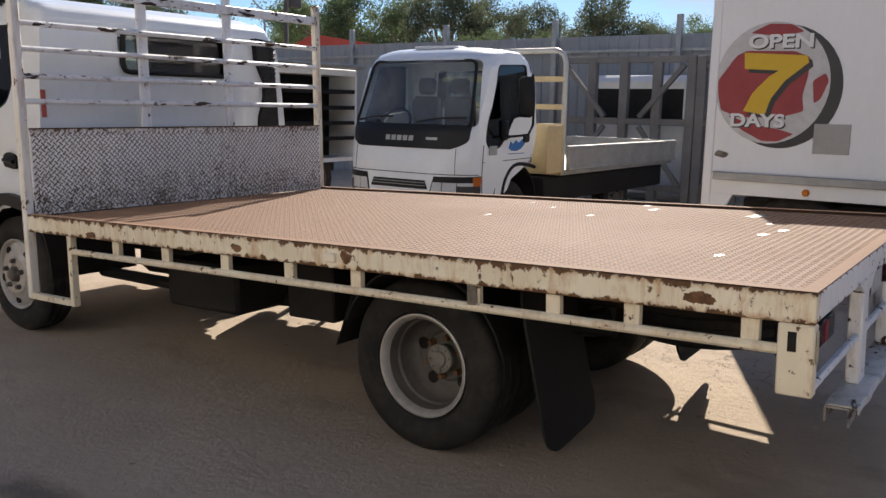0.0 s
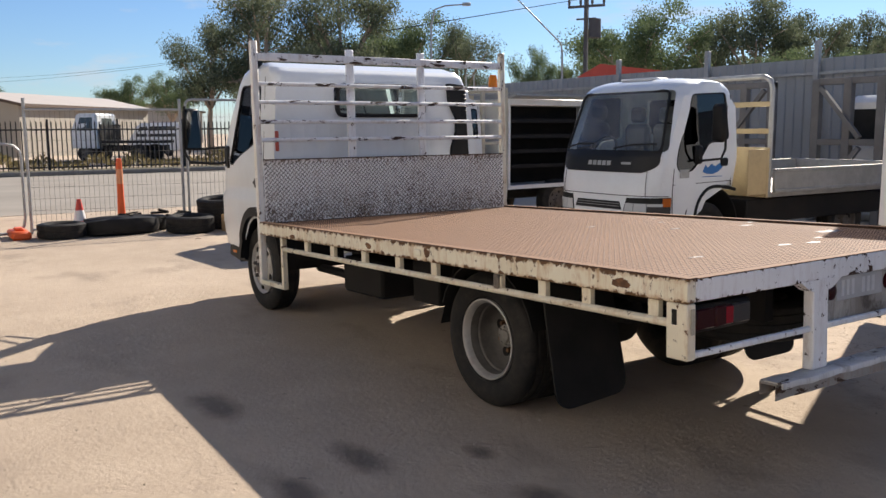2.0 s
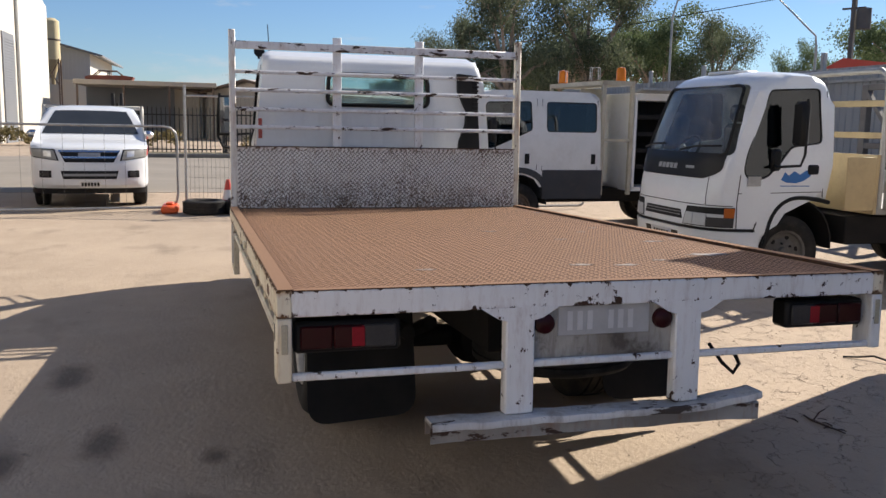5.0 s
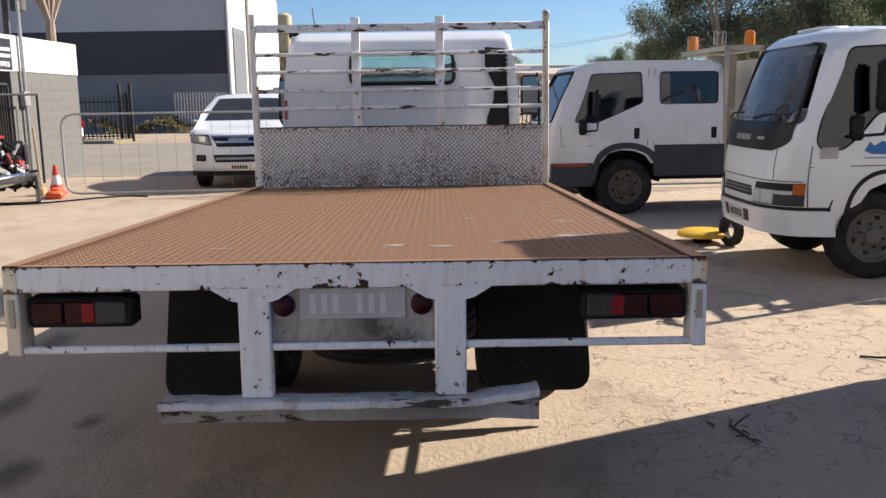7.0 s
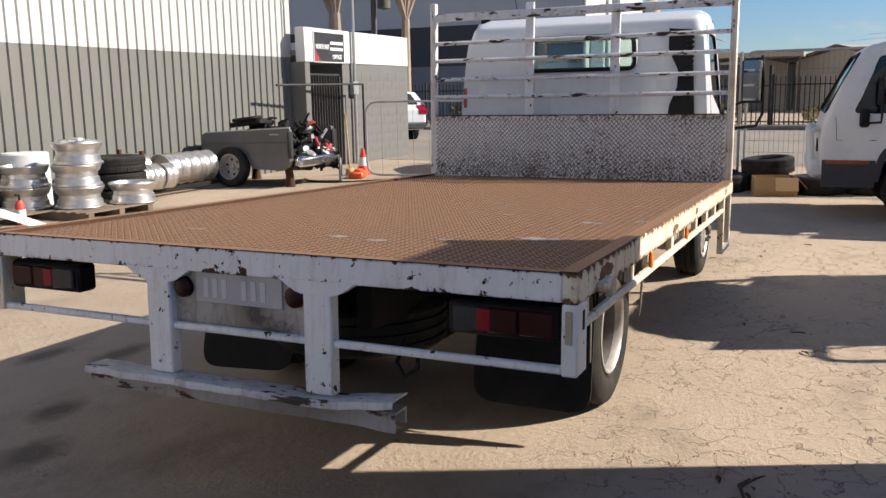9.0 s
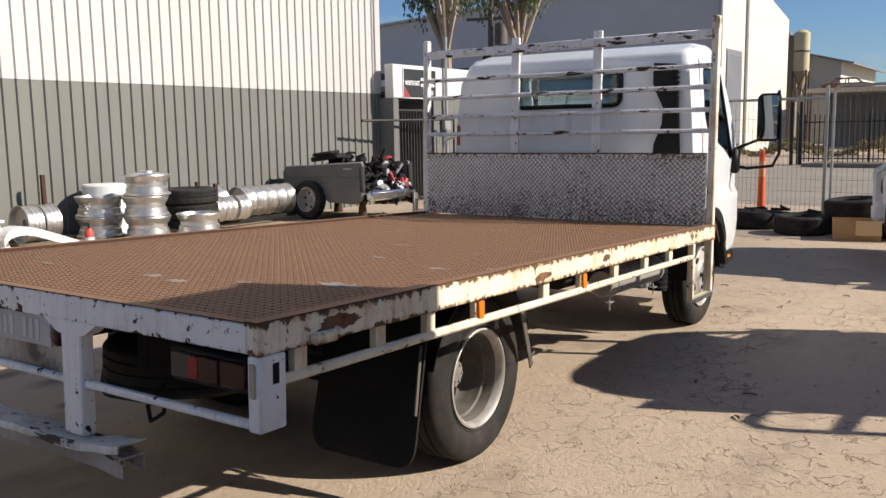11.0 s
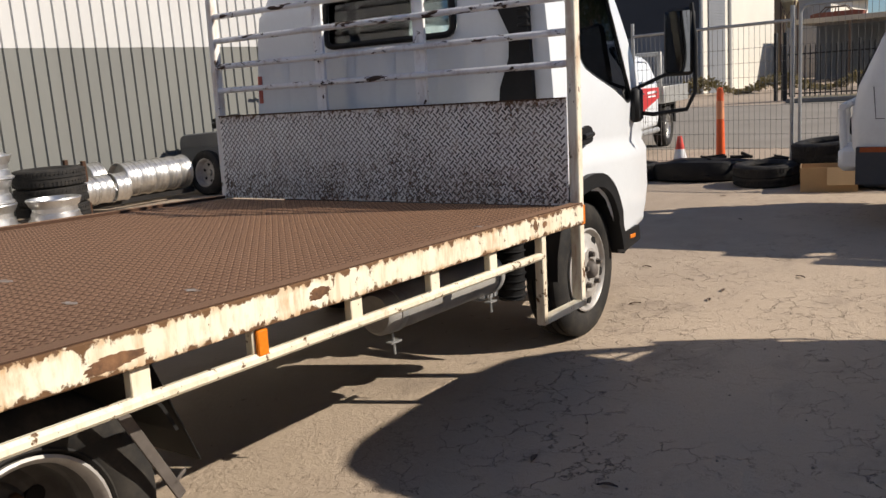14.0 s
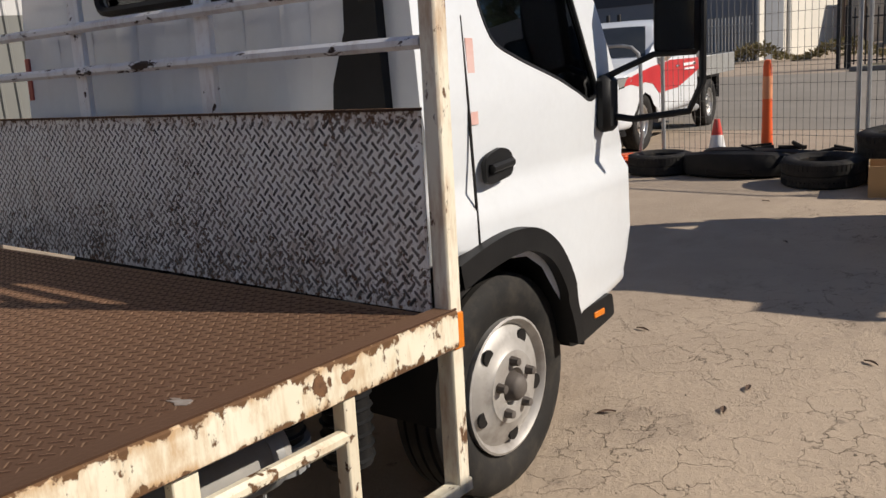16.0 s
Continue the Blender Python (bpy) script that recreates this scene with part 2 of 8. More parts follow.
RIMDARK = surface("dusty_wheel_steel", (0.15, 0.13, 0.115), (0.085, 0.07, 0.06), 7, (0.55, 0.8), 0.2, 0.1, 60)
CHROME = surface("polished_alloy", (0.80, 0.80, 0.80), (0.66, 0.65, 0.63), 6, (0.14, 0.34), 1.0, 0.04, 70)
ALLOY = surface("brushed_alloy", (0.74, 0.73, 0.71), (0.58, 0.56, 0.53), 9, (0.30, 0.46), 0.95, 0.12, 110, grime=0.35, grime_c=(0.25, 0.22, 0.19))
PANE = surface("dark_car_glass", (0.035, 0.04, 0.044), (0.05, 0.055, 0.06), 1.5, (0.03, 0.06), 0, 0.0)
GLASS = glass("cab_glass", (0.74, 0.84, 0.84))
HAZEGLASS = glass("dusty_hazy_windscreen", (0.66, 0.74, 0.75), 0.02, 0.30)
DARKGLASS = glass("tinted_glass", (0.26, 0.30, 0.31))
BLACKGLASS = glass("dark_side_glass", (0.11, 0.13, 0.135))
MIDGLASS = glass("shaded_windscreen", (0.50, 0.57, 0.58))
MIRROR = surface("mirror_glass", (0.20, 0.21, 0.22), (0.17, 0.18, 0.19), 3, (0.02, 0.05), 1.0, 0.0)
SEAT = surface("grey_seat_cloth", (0.15, 0.15, 0.155), (0.10, 0.10, 0.105), 9, (0.8, 0.95), 0, 0.2, 200)
TRIMGREY = surface("grey_cab_trim", (0.30, 0.30, 0.30), (0.23, 0.23, 0.23), 4, (0.6, 0.8), 0, 0.08, 90)
REDHOT = lens("bright_red_lens", (0.32, 0.010, 0.022))
DARKRED = lens("dark_red_lens", (0.038, 0.003, 0.005))
AMBER = lens("amber_lens", (0.85, 0.24, 0.02))
DEEPAMBER = lens("deep_amber_lens", (0.50, 0.13, 0.02))
CLEAR = lens("clear_lamp_lens", (0.62, 0.64, 0.64))
CLEARPLATE = lens("faded_reflector", (0.55, 0.50, 0.38))
GREYLENS = lens("hazy_lamp_lens", (0.34, 0.335, 0.31))
SMOKE = lens("smoky_lens", (0.06, 0.058, 0.058))


# ---- geometry tools ----
class Geo:
    """Vertices and faces of one mesh, gathered shape by shape."""

    def __init__(self):
        self.v, self.f = [], []

    def add(self, verts, faces, m=None):
        n = len(self.v)
        self.v += [tuple(m @ Vector(p)) if m else tuple(p) for p in verts]
        self.f += [[n + i for i in face] for face in faces]
        return self

    def box(self, x0, x1, y0, y1, z0, z1, b=0.0, m=None):
        lo, hi = (min(x0, x1), min(y0, y1), min(z0, z1)), (max(x0, x1), max(y0, y1), max(z0, z1))
        b = min(b, 0.45 * min(h - a for a, h in zip(lo, hi)))
        if b <= 0:
            v = [((lo, hi)[i & 1][0], (lo, hi)[i >> 1 & 1][1], (lo, hi)[i >> 2][2]) for i in range(8)]
            return self.add(v, [(0, 2, 3, 1), (4, 5, 7, 6), (0, 1, 5, 4), (2, 6, 7, 3), (0, 4, 6, 2), (1, 3, 7, 5)], m)
        v, idx = [], {}
        for s in [(i & 1, i >> 1 & 1, i >> 2) for i in range(8)]:
            for a in range(3):
                idx[s, a] = len(v)
                v.append([((hi if s[k] else lo)[k]) + (0 if k == a else (-b if s[k] else b)) for k in range(3)])
        f = []
        for a in range(3):
            p, q = (a + 1) % 3, (a + 2) % 3
            for e in (0, 1):
                ring = []
                for i, j in ((0, 0), (1, 0), (1, 1), (0, 1)):
                    s = [0, 0, 0]
                    s[a], s[p], s[q] = e, i, j
                    ring.append(idx[tuple(s), a])
                f.append(ring)
            for i in (0, 1):
                for j in (0, 1):
                    s0, s1 = [0, 0, 0], [0, 0, 0]
                    s0[p] = s1[p] = i
                    s0[q] = s1[q] = j
                    s1[a] = 1
                    f.append([idx[tuple(s0), p], idx[tuple(s1), p], idx[tuple(s1), q], idx[tuple(s0), q]])
        for s in [(i & 1, i >> 1 & 1, i >> 2) for i in range(8)]:
            f.append([idx[s, 0], idx[s, 1], idx[s, 2]])
        return self.add(v, f, m)

    def tube(self, path, r, seg=8, close=False, m=None):
        pts = [Vector(p) for p in path]
        n, v, f = len(pts), [], []
        up = None
        for i, p in enumerate(pts):
            a = pts[i - 1] if (i or close) else p
            c = pts[(i + 1) % n] if (i < n - 1 or close) else p
            t = (c - a).normalized()
            if up is None:
                up = Vector((0, 0, 1)) if abs(t.z) < 0.9 else Vector((1, 0, 0))
            side = t.cross(up).normalized()
            up = side.cross(t).normalized()
            rr = r[i] if isinstance(r, (list, tuple)) else r
            for k in range(seg):
                w = 2 * math.pi * (k + 0.5) / seg
                v.append(p + rr * (math.cos(w) * side + math.sin(w) * up))
        for i in range(n if close else n - 1):
            j = (i + 1) % n
            for k in range(seg):
                l = (k + 1) % seg
                f.append((i * seg + k, i * seg + l, j * seg + l, j * seg + k))
        if not close:
            f += [tuple(range(seg - 1, -1, -1)), tuple(range((n - 1) * seg, n * seg))]
        return self.add(v, f, m)

    def lathe(self, prof, seg=24, axis="y", at=(0, 0, 0), m=None):
        """prof: (radius, height) pairs, a closed ring unless its ends lie on the axis."""
        v, f, rings = [], [], []
        closed = prof[0][0] > 1e-6
        for r, h in prof:
            ring = []
            for k in range(seg if r > 1e-6 else 1):
                w = 2 * math.pi * k / seg
                a, c = r * math.cos(w), r * math.sin(w)
                p = {"y": (a, h, c), "z": (a, c, h), "x": (h, a, c)}[axis]
                ring.append(len(v))
                v.append(tuple(q + o for q, o in zip(p, at)))
            rings.append(ring)
        for i in range(len(prof) if closed else len(prof) - 1):
            a, c = rings[i], rings[(i + 1) % len(prof)]
            for k in range(seg):
                l = (k + 1) % seg
                if len(a) == 1 and len(c) > 1:
                    f.append((a[0], c[k], c[l]))
                elif len(c) == 1 and len(a) > 1:
                    f.append((a[k], c[0], a[l]))
                elif len(a) > 1:
                    f.append((a[k], c[k], c[l], a[l]))
        return self.add(v, f, m)

    def prism(self, poly, axis, a, c, m=None):
        """A polygon in the two axes other than axis (in x, y, z order), drawn out from a to c."""
        def at(p, h):
            return {"x": (h, p[0], p[1]), "y": (p[0], h, p[1]), "z": (p[0], p[1], h)}[axis]
        n = len(poly)
        v = [at(p, a) for p in poly] + [at(p, c) for p in poly]
        f = [tuple(range(n - 1, -1, -1)), tuple(range(n, 2 * n))] + [(i, (i + 1) % n, n + (i + 1) % n, n + i) for i in range(n)]
        return self.add(v, f, m)

    def mesh(self, name, material=None, angle=40, fix=True):
        me = bpy.data.meshes.new(name)
        me.from_pydata([tuple(p) for p in self.v], [], self.f)
        if fix:
            bm = bmesh.new()
            bm.from_mesh(me)
            bmesh.ops.recalc_face_normals(bm, faces=bm.faces)
            bm.to_mesh(me)
            bm.free()
        if angle:
            me.shade_smooth()
            me.set_sharp_from_angle(angle=radians(angle))
        if material:
            me.materials.append(material)
        return me


def part(name, g, material, parent, label="", angle=40, fix=True, kind=""):
    me = g if isinstance(g, bpy.types.Mesh) else g.mesh(name, material, angle, fix)
    ob = new(name, me)
    ob.parent = parent
    return tagged(ob, label, kind=kind)


def thing(name, m, label, category, group="", kind=""):
    ob = new(name)
    ob.empty_display_size = 0.2
    ob.matrix_world = m
    return tagged(ob, label, category, group, kind)


def solo(name, g, material, label, category, m=None, group="", kind="", angle=40):
    """A thing that is one mesh."""
    ob = new(name, g.mesh(name, material, angle))
    if m:
        ob.matrix_world = m
    return tagged(ob, label, category, group, kind)


def rounded(pts, r, seg=4):
    """A polygon with its corners rounded."""
    out, n = [], len(pts)
    for i in range(n):
        p, a, c = Vector(pts[i]), Vector(pts[i - 1]), Vector(pts[(i + 1) % n])
        da, dc = (a - p), (c - p)
        rr = min(r, 0.45 * da.length, 0.45 * dc.length)
        s, e = p + da.normalized() * rr, p + dc.normalized() * rr
        for k in range(seg + 1):
            t = k / seg
            out.append(tuple((1 - t) ** 2 * s + 2 * t * (1 - t) * p + t * t * e))
    return out


def boolean_cut(me, cutters):
    """The mesh with closed cutters taken out of it."""
    ob = new("work", me)
    extra = []
    for c in cutters:
        o = new("cutter", c)
        extra.append(o)
        md = ob.modifiers.new("cut", "BOOLEAN")
        md.operation, md.solver, md.object = "DIFFERENCE", "EXACT", o
    dg = bpy.context.evaluated_depsgraph_get()
    res = bpy.data.meshes.new_from_object(ob.evaluated_get(dg))
    for o in [ob, *extra]:
        bpy.data.objects.remove(o)
    return res


def shell(profile, half, shape, bevel=0.07, seg=4, lateral=16, fine=0.09):
    """A closed body: a side outline (x, z) drawn across from -half to half, edges rounded, then bent by shape(x, y, z)."""
    bm = bmesh.new()
    n, rows = len(profile), []
    for k in range(lateral + 1):
        y = -half + 2 * half * k / lateral
        rows.append([bm.verts.new((x, y, z)) for x, z in profile])
    for k in range(lateral):
        for i in range(n):
            j = (i + 1) % n
            bm.faces.new((rows[k][i], rows[k][j], rows[k + 1][j], rows[k + 1][i]))
    bm.faces.new(rows[0][::-1])
    bm.faces.new(rows[-1])
    bm.edges.ensure_lookup_table()
    rim = [e for e in bm.edges if abs(e.verts[0].co.y) > half - 1e-5 and abs(e.verts[1].co.y) > half - 1e-5 and e.verts[0].co.y * e.verts[1].co.y > 0]
    bmesh.ops.bevel(bm, geom=rim, offset=bevel, segments=seg, affect="EDGES", profile=0.5)
    bmesh.ops.recalc_face_normals(bm, faces=bm.faces)
    if fine:  # cut the flanks into small cells, so that they take the curve of the body
        for k, axis in ((0, (1, 0, 0)), (2, (0, 0, 1))):
            lo, hi = min(p[k // 2] for p in profile), max(p[k // 2] for p in profile)
            at = lo + fine * 0.5 + 0.0007
            while at < hi:
                bmesh.ops.bisect_plane(bm, geom=bm.verts[:] + bm.edges[:] + bm.faces[:], dist=1e-5, plane_co=Vector(axis) * at, plane_no=axis)
                at += fine
    for v in bm.verts:
        v.co = shape(*v.co)
    me = bpy.data.meshes.new("shell")
    bm.to_mesh(me)
    bm.free()
    return me


def inner_copy(me, centre, k):
    c = me.copy()
    for v in c.vertices:
        v.co = Vector(centre) + Vector((v.co[i] - centre[i]) * k[i] for i in range(3))
    return c


def finish(me, material, angle=35):
    me.materials.clear()
    me.materials.append(material)
    me.shade_smooth()
    me.set_sharp_from_angle(angle=radians(angle))
    return me


def bent(g, shape):
    g.v = [tuple(shape(*p)) for p in g.v]
    return g


# ---- setting ----
def ground_material():
    m, nt, b = blank("dusty_concrete")
    big, mid, fine = noise_tex(nt, 0.35, 5, 0.6), noise_tex(nt, 2.2, 7, 0.65), noise_tex(nt, 55, 4, 0.6)
    col = mix_of(nt, ramp_of(nt, big, 0.35, 0.66), (0.46, 0.365, 0.275), (0.375, 0.295, 0.22))
    col = mix_of(nt, math_of(nt, "MULTIPLY", ramp_of(nt, mid, 0.45, 0.72), 0.45), col, (0.52, 0.42, 0.315))
    col = mix_of(nt, math_of(nt, "MULTIPLY", fine, 0.30), col, (0.24, 0.195, 0.145))
    # paler crazed skin on the open side of the yard
    c = nt.nodes.new("ShaderNodeTexCoord")
    sep = nt.nodes.new("ShaderNodeSeparateXYZ")
    nt.links.new(c.outputs["Object"], sep.inputs[0])
    pale = nt.nodes.new("ShaderNodeMapRange")
    pale.inputs["From Min"].default_value, pale.inputs["From Max"].default_value = 4.6, 6.6
    nt.links.new(math_of(nt, "ADD", sep.outputs["Y"], math_of(nt, "MULTIPLY", mid, 1.2)), pale.inputs["Value"])
    col = mix_of(nt, math_of(nt, "MULTIPLY", pale.outputs["Result"], 0.45), col, (0.60, 0.475, 0.35))
    # oil and damp marks, widened by the truck's rear to paint in shade
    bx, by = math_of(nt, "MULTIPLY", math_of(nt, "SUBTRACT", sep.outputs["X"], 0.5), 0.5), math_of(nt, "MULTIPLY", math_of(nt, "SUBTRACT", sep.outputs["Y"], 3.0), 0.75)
    tail_shade = nt.nodes.new("ShaderNodeMapRange")
    tail_shade.inputs["From Min"].default_value, tail_shade.inputs["From Max"].default_value, tail_shade.inputs["To Min"].default_value, tail_shade.inputs["To Max"].default_value = 0.3, 1.3, 0.07, 0.0
    nt.links.new(math_of(nt, "SQRT", math_of(nt, "ADD", math_of(nt, "MULTIPLY", bx, bx), math_of(nt, "MULTIPLY", by, by)), 0.0), tail_shade.inputs["Value"])
    oil = math_of(nt, "MULTIPLY", ramp_of(nt, math_of(nt, "ADD", noise_tex(nt, 1.1, 6, 0.62, (1.0, 1.6, 1.0)), tail_shade.outputs["Result"]), 0.55, 0.72), 0.42)
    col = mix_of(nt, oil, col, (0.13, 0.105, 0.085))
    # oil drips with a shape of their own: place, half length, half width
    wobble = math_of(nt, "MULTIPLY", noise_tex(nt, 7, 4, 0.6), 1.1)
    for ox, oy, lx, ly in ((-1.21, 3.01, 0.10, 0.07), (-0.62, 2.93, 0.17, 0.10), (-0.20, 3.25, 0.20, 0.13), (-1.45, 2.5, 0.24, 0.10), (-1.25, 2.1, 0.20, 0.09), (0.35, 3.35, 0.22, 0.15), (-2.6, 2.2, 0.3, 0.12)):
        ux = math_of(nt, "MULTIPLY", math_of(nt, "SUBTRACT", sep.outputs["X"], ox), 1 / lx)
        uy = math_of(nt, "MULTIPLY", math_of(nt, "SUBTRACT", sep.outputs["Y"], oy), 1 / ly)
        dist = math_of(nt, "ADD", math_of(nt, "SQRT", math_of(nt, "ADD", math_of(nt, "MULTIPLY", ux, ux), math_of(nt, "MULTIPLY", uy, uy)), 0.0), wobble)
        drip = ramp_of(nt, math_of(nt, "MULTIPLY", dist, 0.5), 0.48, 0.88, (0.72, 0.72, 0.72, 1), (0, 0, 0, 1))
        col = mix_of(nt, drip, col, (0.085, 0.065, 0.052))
    spots = ramp_of(nt, noise_tex(nt, 9, 3, 0.5), 0.70, 0.76)
    col = mix_of(nt, math_of(nt, "MULTIPLY", spots, 0.5), col, (0.12, 0.10, 0.08))
    # crazed clay skin, strongest along the sunny side of the yard
    wob = nt.nodes.new("ShaderNodeTexNoise")
    wob.inputs["Scale"].default_value, wob.inputs["Detail"].default_value, wob.inputs["Roughness"].default_value = 5.0, 5.0, 0.62
    add = nt.nodes.new("ShaderNodeMix")
    add.data_type, add.blend_type = "RGBA", "ADD"
    add.inputs["Factor"].default_value = 0.30
    vor = nt.nodes.new("ShaderNodeTexVoronoi")
    vor.feature = "DISTANCE_TO_EDGE"
    vor.inputs["Scale"].default_value = 6.2
    links(nt, (c.outputs["Object"], wob.inputs["Vector"]), (c.outputs["Object"], add.inputs["A"]), (wob.outputs["Color"], add.inputs["B"]), (add.outputs["Result"], vor.inputs["Vector"]))
    crack = ramp_of(nt, vor.outputs["Distance"], 0.0, 0.021, (1, 1, 1, 1), (0, 0, 0, 1))
    crack = math_of(nt, "MULTIPLY", crack, ramp_of(nt, noise_tex(nt, 6.5, 4, 0.6), 0.44, 0.52))
    rg = nt.nodes.new("ShaderNodeMapRange")
    rg.inputs["From Min"].default_value, rg.inputs["From Max"].default_value = 4.4, 5.6
    nt.links.new(sep.outputs["Y"], rg.inputs["Value"])
    mask = math_of(nt, "MULTIPLY", rg.outputs["Result"], ramp_of(nt, noise_tex(nt, 0.9, 3), 0.36, 0.56))
    crack = math_of(nt, "MULTIPLY", crack, mask)
    col = mix_of(nt, math_of(nt, "MULTIPLY", crack, 0.75), col, (0.10, 0.075, 0.055))
    nt.links.new(col, b.inputs["Base Color"])
    b.inputs["Roughness"].default_value = 0.92
    b.inputs["Specular IOR Level"].default_value = 0.25
    grit = noise_tex(nt, 24, 7, 0.72)
    h = math_of(nt, "SUBTRACT", math_of(nt, "ADD", math_of(nt, "MULTIPLY", grit, 0.8), math_of(nt, "MULTIPLY", mid, 0.5)), math_of(nt, "MULTIPLY", crack, 0.7))
    bump_to(nt, b, h, 0.9, 0.016)
    return m


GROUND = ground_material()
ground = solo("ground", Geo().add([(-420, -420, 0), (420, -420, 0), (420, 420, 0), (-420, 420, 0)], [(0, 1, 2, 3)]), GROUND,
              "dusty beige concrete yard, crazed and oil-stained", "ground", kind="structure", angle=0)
ROAD = surface("pale_worn_asphalt", (0.285, 0.25, 0.205), (0.235, 0.207, 0.17), 0.5, (0.8, 0.95), 0, 0.2, 30)
solo("road", Geo().box(-30.9, -15.5, -140, 140, 0.0, 0.006), ROAD, "pale grey worn street beyond the yard fence", "road", kind="structure", angle=0)
KERB = surface("kerb_concrete", (0.25, 0.23, 0.20), (0.18, 0.165, 0.145), 2, (0.8, 0.95), 0, 0.2, 40)
solo("kerb", Geo().box(-31.15, -30.9, 0.2, 140, 0, 0.15, 0.03).box(-31.15, -30.9, -140, -8.3, 0, 0.15, 0.03), KERB, "low dark concrete kerb along the far side of the street", "kerb", kind="structure")
VERGE = surface("dry_grass_verge", (0.30, 0.245, 0.14), (0.20, 0.17, 0.09), 1.2, (0.9, 1.0), 0, 0.6, 14)
solo("verge", Geo().box(-33.6, -31.15, 0.2, 140, 0, 0.12).box(-33.6, -31.15, -140, -8.3, 0, 0.12), VERGE, "strip of dry yellow grass behind the kerb", "verge", kind="structure", angle=0)

# corrugated workshop wall along the yard
CLAD_LOW = surface("grey_wall_sheet", (0.185, 0.185, 0.165), (0.155, 0.155, 0.14), 0.9, (0.5, 0.65), 0.1, 0.05, 30, grime=0.12, stretch=(1, 1, 0.3))
CLAD_HIGH = surface("white_wall_sheet", (0.56, 0.55, 0.525), (0.51, 0.50, 0.475), 0.9, (0.45, 0.6), 0.05, 0.05, 30, grime=0.06, stretch=(1, 1, 0.3))


def cladding(x0, x1, y, z0, z1, pitch=0.195, rib=0.028, face=1):
    """Trapezoid-ribbed sheet facing +y (face 1) as one skin with some depth behind."""
    g, line = Geo(), []
    n = int(abs(x1 - x0) / pitch)
    for i in range(n):
        a = x0 + (x1 - x0) / n * i
        s = (x1 - x0) / n
        line += [(a, 0.0), (a + 0.70 * s, 0.0), (a + 0.78 * s, rib), (a + 0.92 * s, rib)]
    line.append((x1, 0.0))
    v, f = [], []
    for px, py in line:
        v += [(px, y + face * py, z0), (px, y + face * py, z1)]
    for i in range(len(line) - 1):
        f.append((2 * i, 2 * i + 2, 2 * i + 3, 2 * i + 1))
    g.add(v, f)
    return g.box(x0, x1, y - face * 0.12, y - face * 0.02, z0, z1)


wall_south = solo("wall_south", cladding(9.0, -12.45, -4.02, 0.0, 2.26), CLAD_LOW, "ribbed steel workshop wall, dark grey below", "wall", kind="structure", angle=20)
part("upper_cladding", cladding(9.0, -12.45, -4.015, 2.26, 7.2), CLAD_HIGH, wall_south, "white ribbed upper sheets", angle=20)
part("corner_flashing", Geo().box(-12.62, -12.45, -4.14, -3.96, 0, 2.26, 0.01), CLAD_LOW, wall_south, "grey steel corner flashing")
part("corner_flashing", Geo().box(-12.62, -12.45, -4.14, -3.96, 2.26, 7.2, 0.01), CLAD_HIGH, wall_south, "white steel corner flashing")

# office lean-to at the end of the wall
BLOCK = surface("grey_painted_blockwork", (0.165, 0.163, 0.152), (0.14, 0.139, 0.13), 1.2, (0.7, 0.85), 0, 0.15, 40)
BLOCKW = surface("white_painted_parapet", (0.66, 0.66, 0.64), (0.61, 0.61, 0.59), 1.2, (0.6, 0.75), 0, 0.08, 40)
office = thing("office_building", pose(0, 0, 0), "low painted block office, grey below and white above", "building")
for q in ((-16.95, -13.95, -3.78, -3.6), (-12.72, -12.55, -3.78, -3.6), (-16.95, -16.77, -9, -3.78), (-12.72, -12.55, -5.2, -3.78), (-14.13, -13.95, -5.2, -3.78)):
    part("wall", Geo().box(*q, 0, 2.16), BLOCK, office, "grey painted block wall")
block = Geo().box(-0.1985, 0.1985, 0.0, 0.006, -0.0985, 0.0985, 0.002).mesh("block", BLOCK)
half_block = Geo().box(-0.0985, 0.0985, 0.0, 0.006, -0.0985, 0.0985, 0.002).mesh("block", BLOCK)
for r in range(10):
    for i in range(8):
        half = (i == 0 or i == 7) and r % 2
        x = -16.95 + 0.4 * i + (0.2 if r % 2 == 0 else 0.0)
        x = -16.85 if half and i == 0 else x
        if r % 2 == 0 and i == 7:
            x = -14.05
        part("block", half_block if (half and i == 0) or (r % 2 == 0 and i == 7) else block, None, office).location = (x, -3.603, 0.2 * r + 0.1)
part("parapet", Geo().box(-16.97, -12.53, -3.80, -3.58, 2.16, 2.84, 0.01).box(-16.97, -16.75, -9, -3.80, 2.16, 2.84), BLOCKW, office, "white painted parapet")
part("roof", Geo().box(-16.75, -12.6, -9, -3.8, 2.3, 2.4), KERB, office)
# back of the doorway coloured black for its unlit depth
part("doorway_back", Geo().box(-14.0, -12.6, -5.25, -5.2, 0, 2.3), BLACK, office, "black sheet standing in for the dark recess behind the gate")
SIGNBLACK = surface("black_sign_face", (0.025, 0.025, 0.027), (0.04, 0.04, 0.042), 2, (0.35, 0.5), 0, 0.02)
SIGNWHITE = surface("white_sign_print", (0.8, 0.8, 0.8), (0.75, 0.75, 0.75), 4, (0.5, 0.6), 0, 0.0)
SIGNRED = surface("red_sign_print", (0.42, 0.05, 0.05), (0.34, 0.04, 0.045), 4, (0.45, 0.6), 0, 0.02)
GATESTEEL = surface("dark_gate_steel", (0.035, 0.034, 0.033), (0.06, 0.055, 0.05), 5, (0.5, 0.7), 0.3, 0.1)


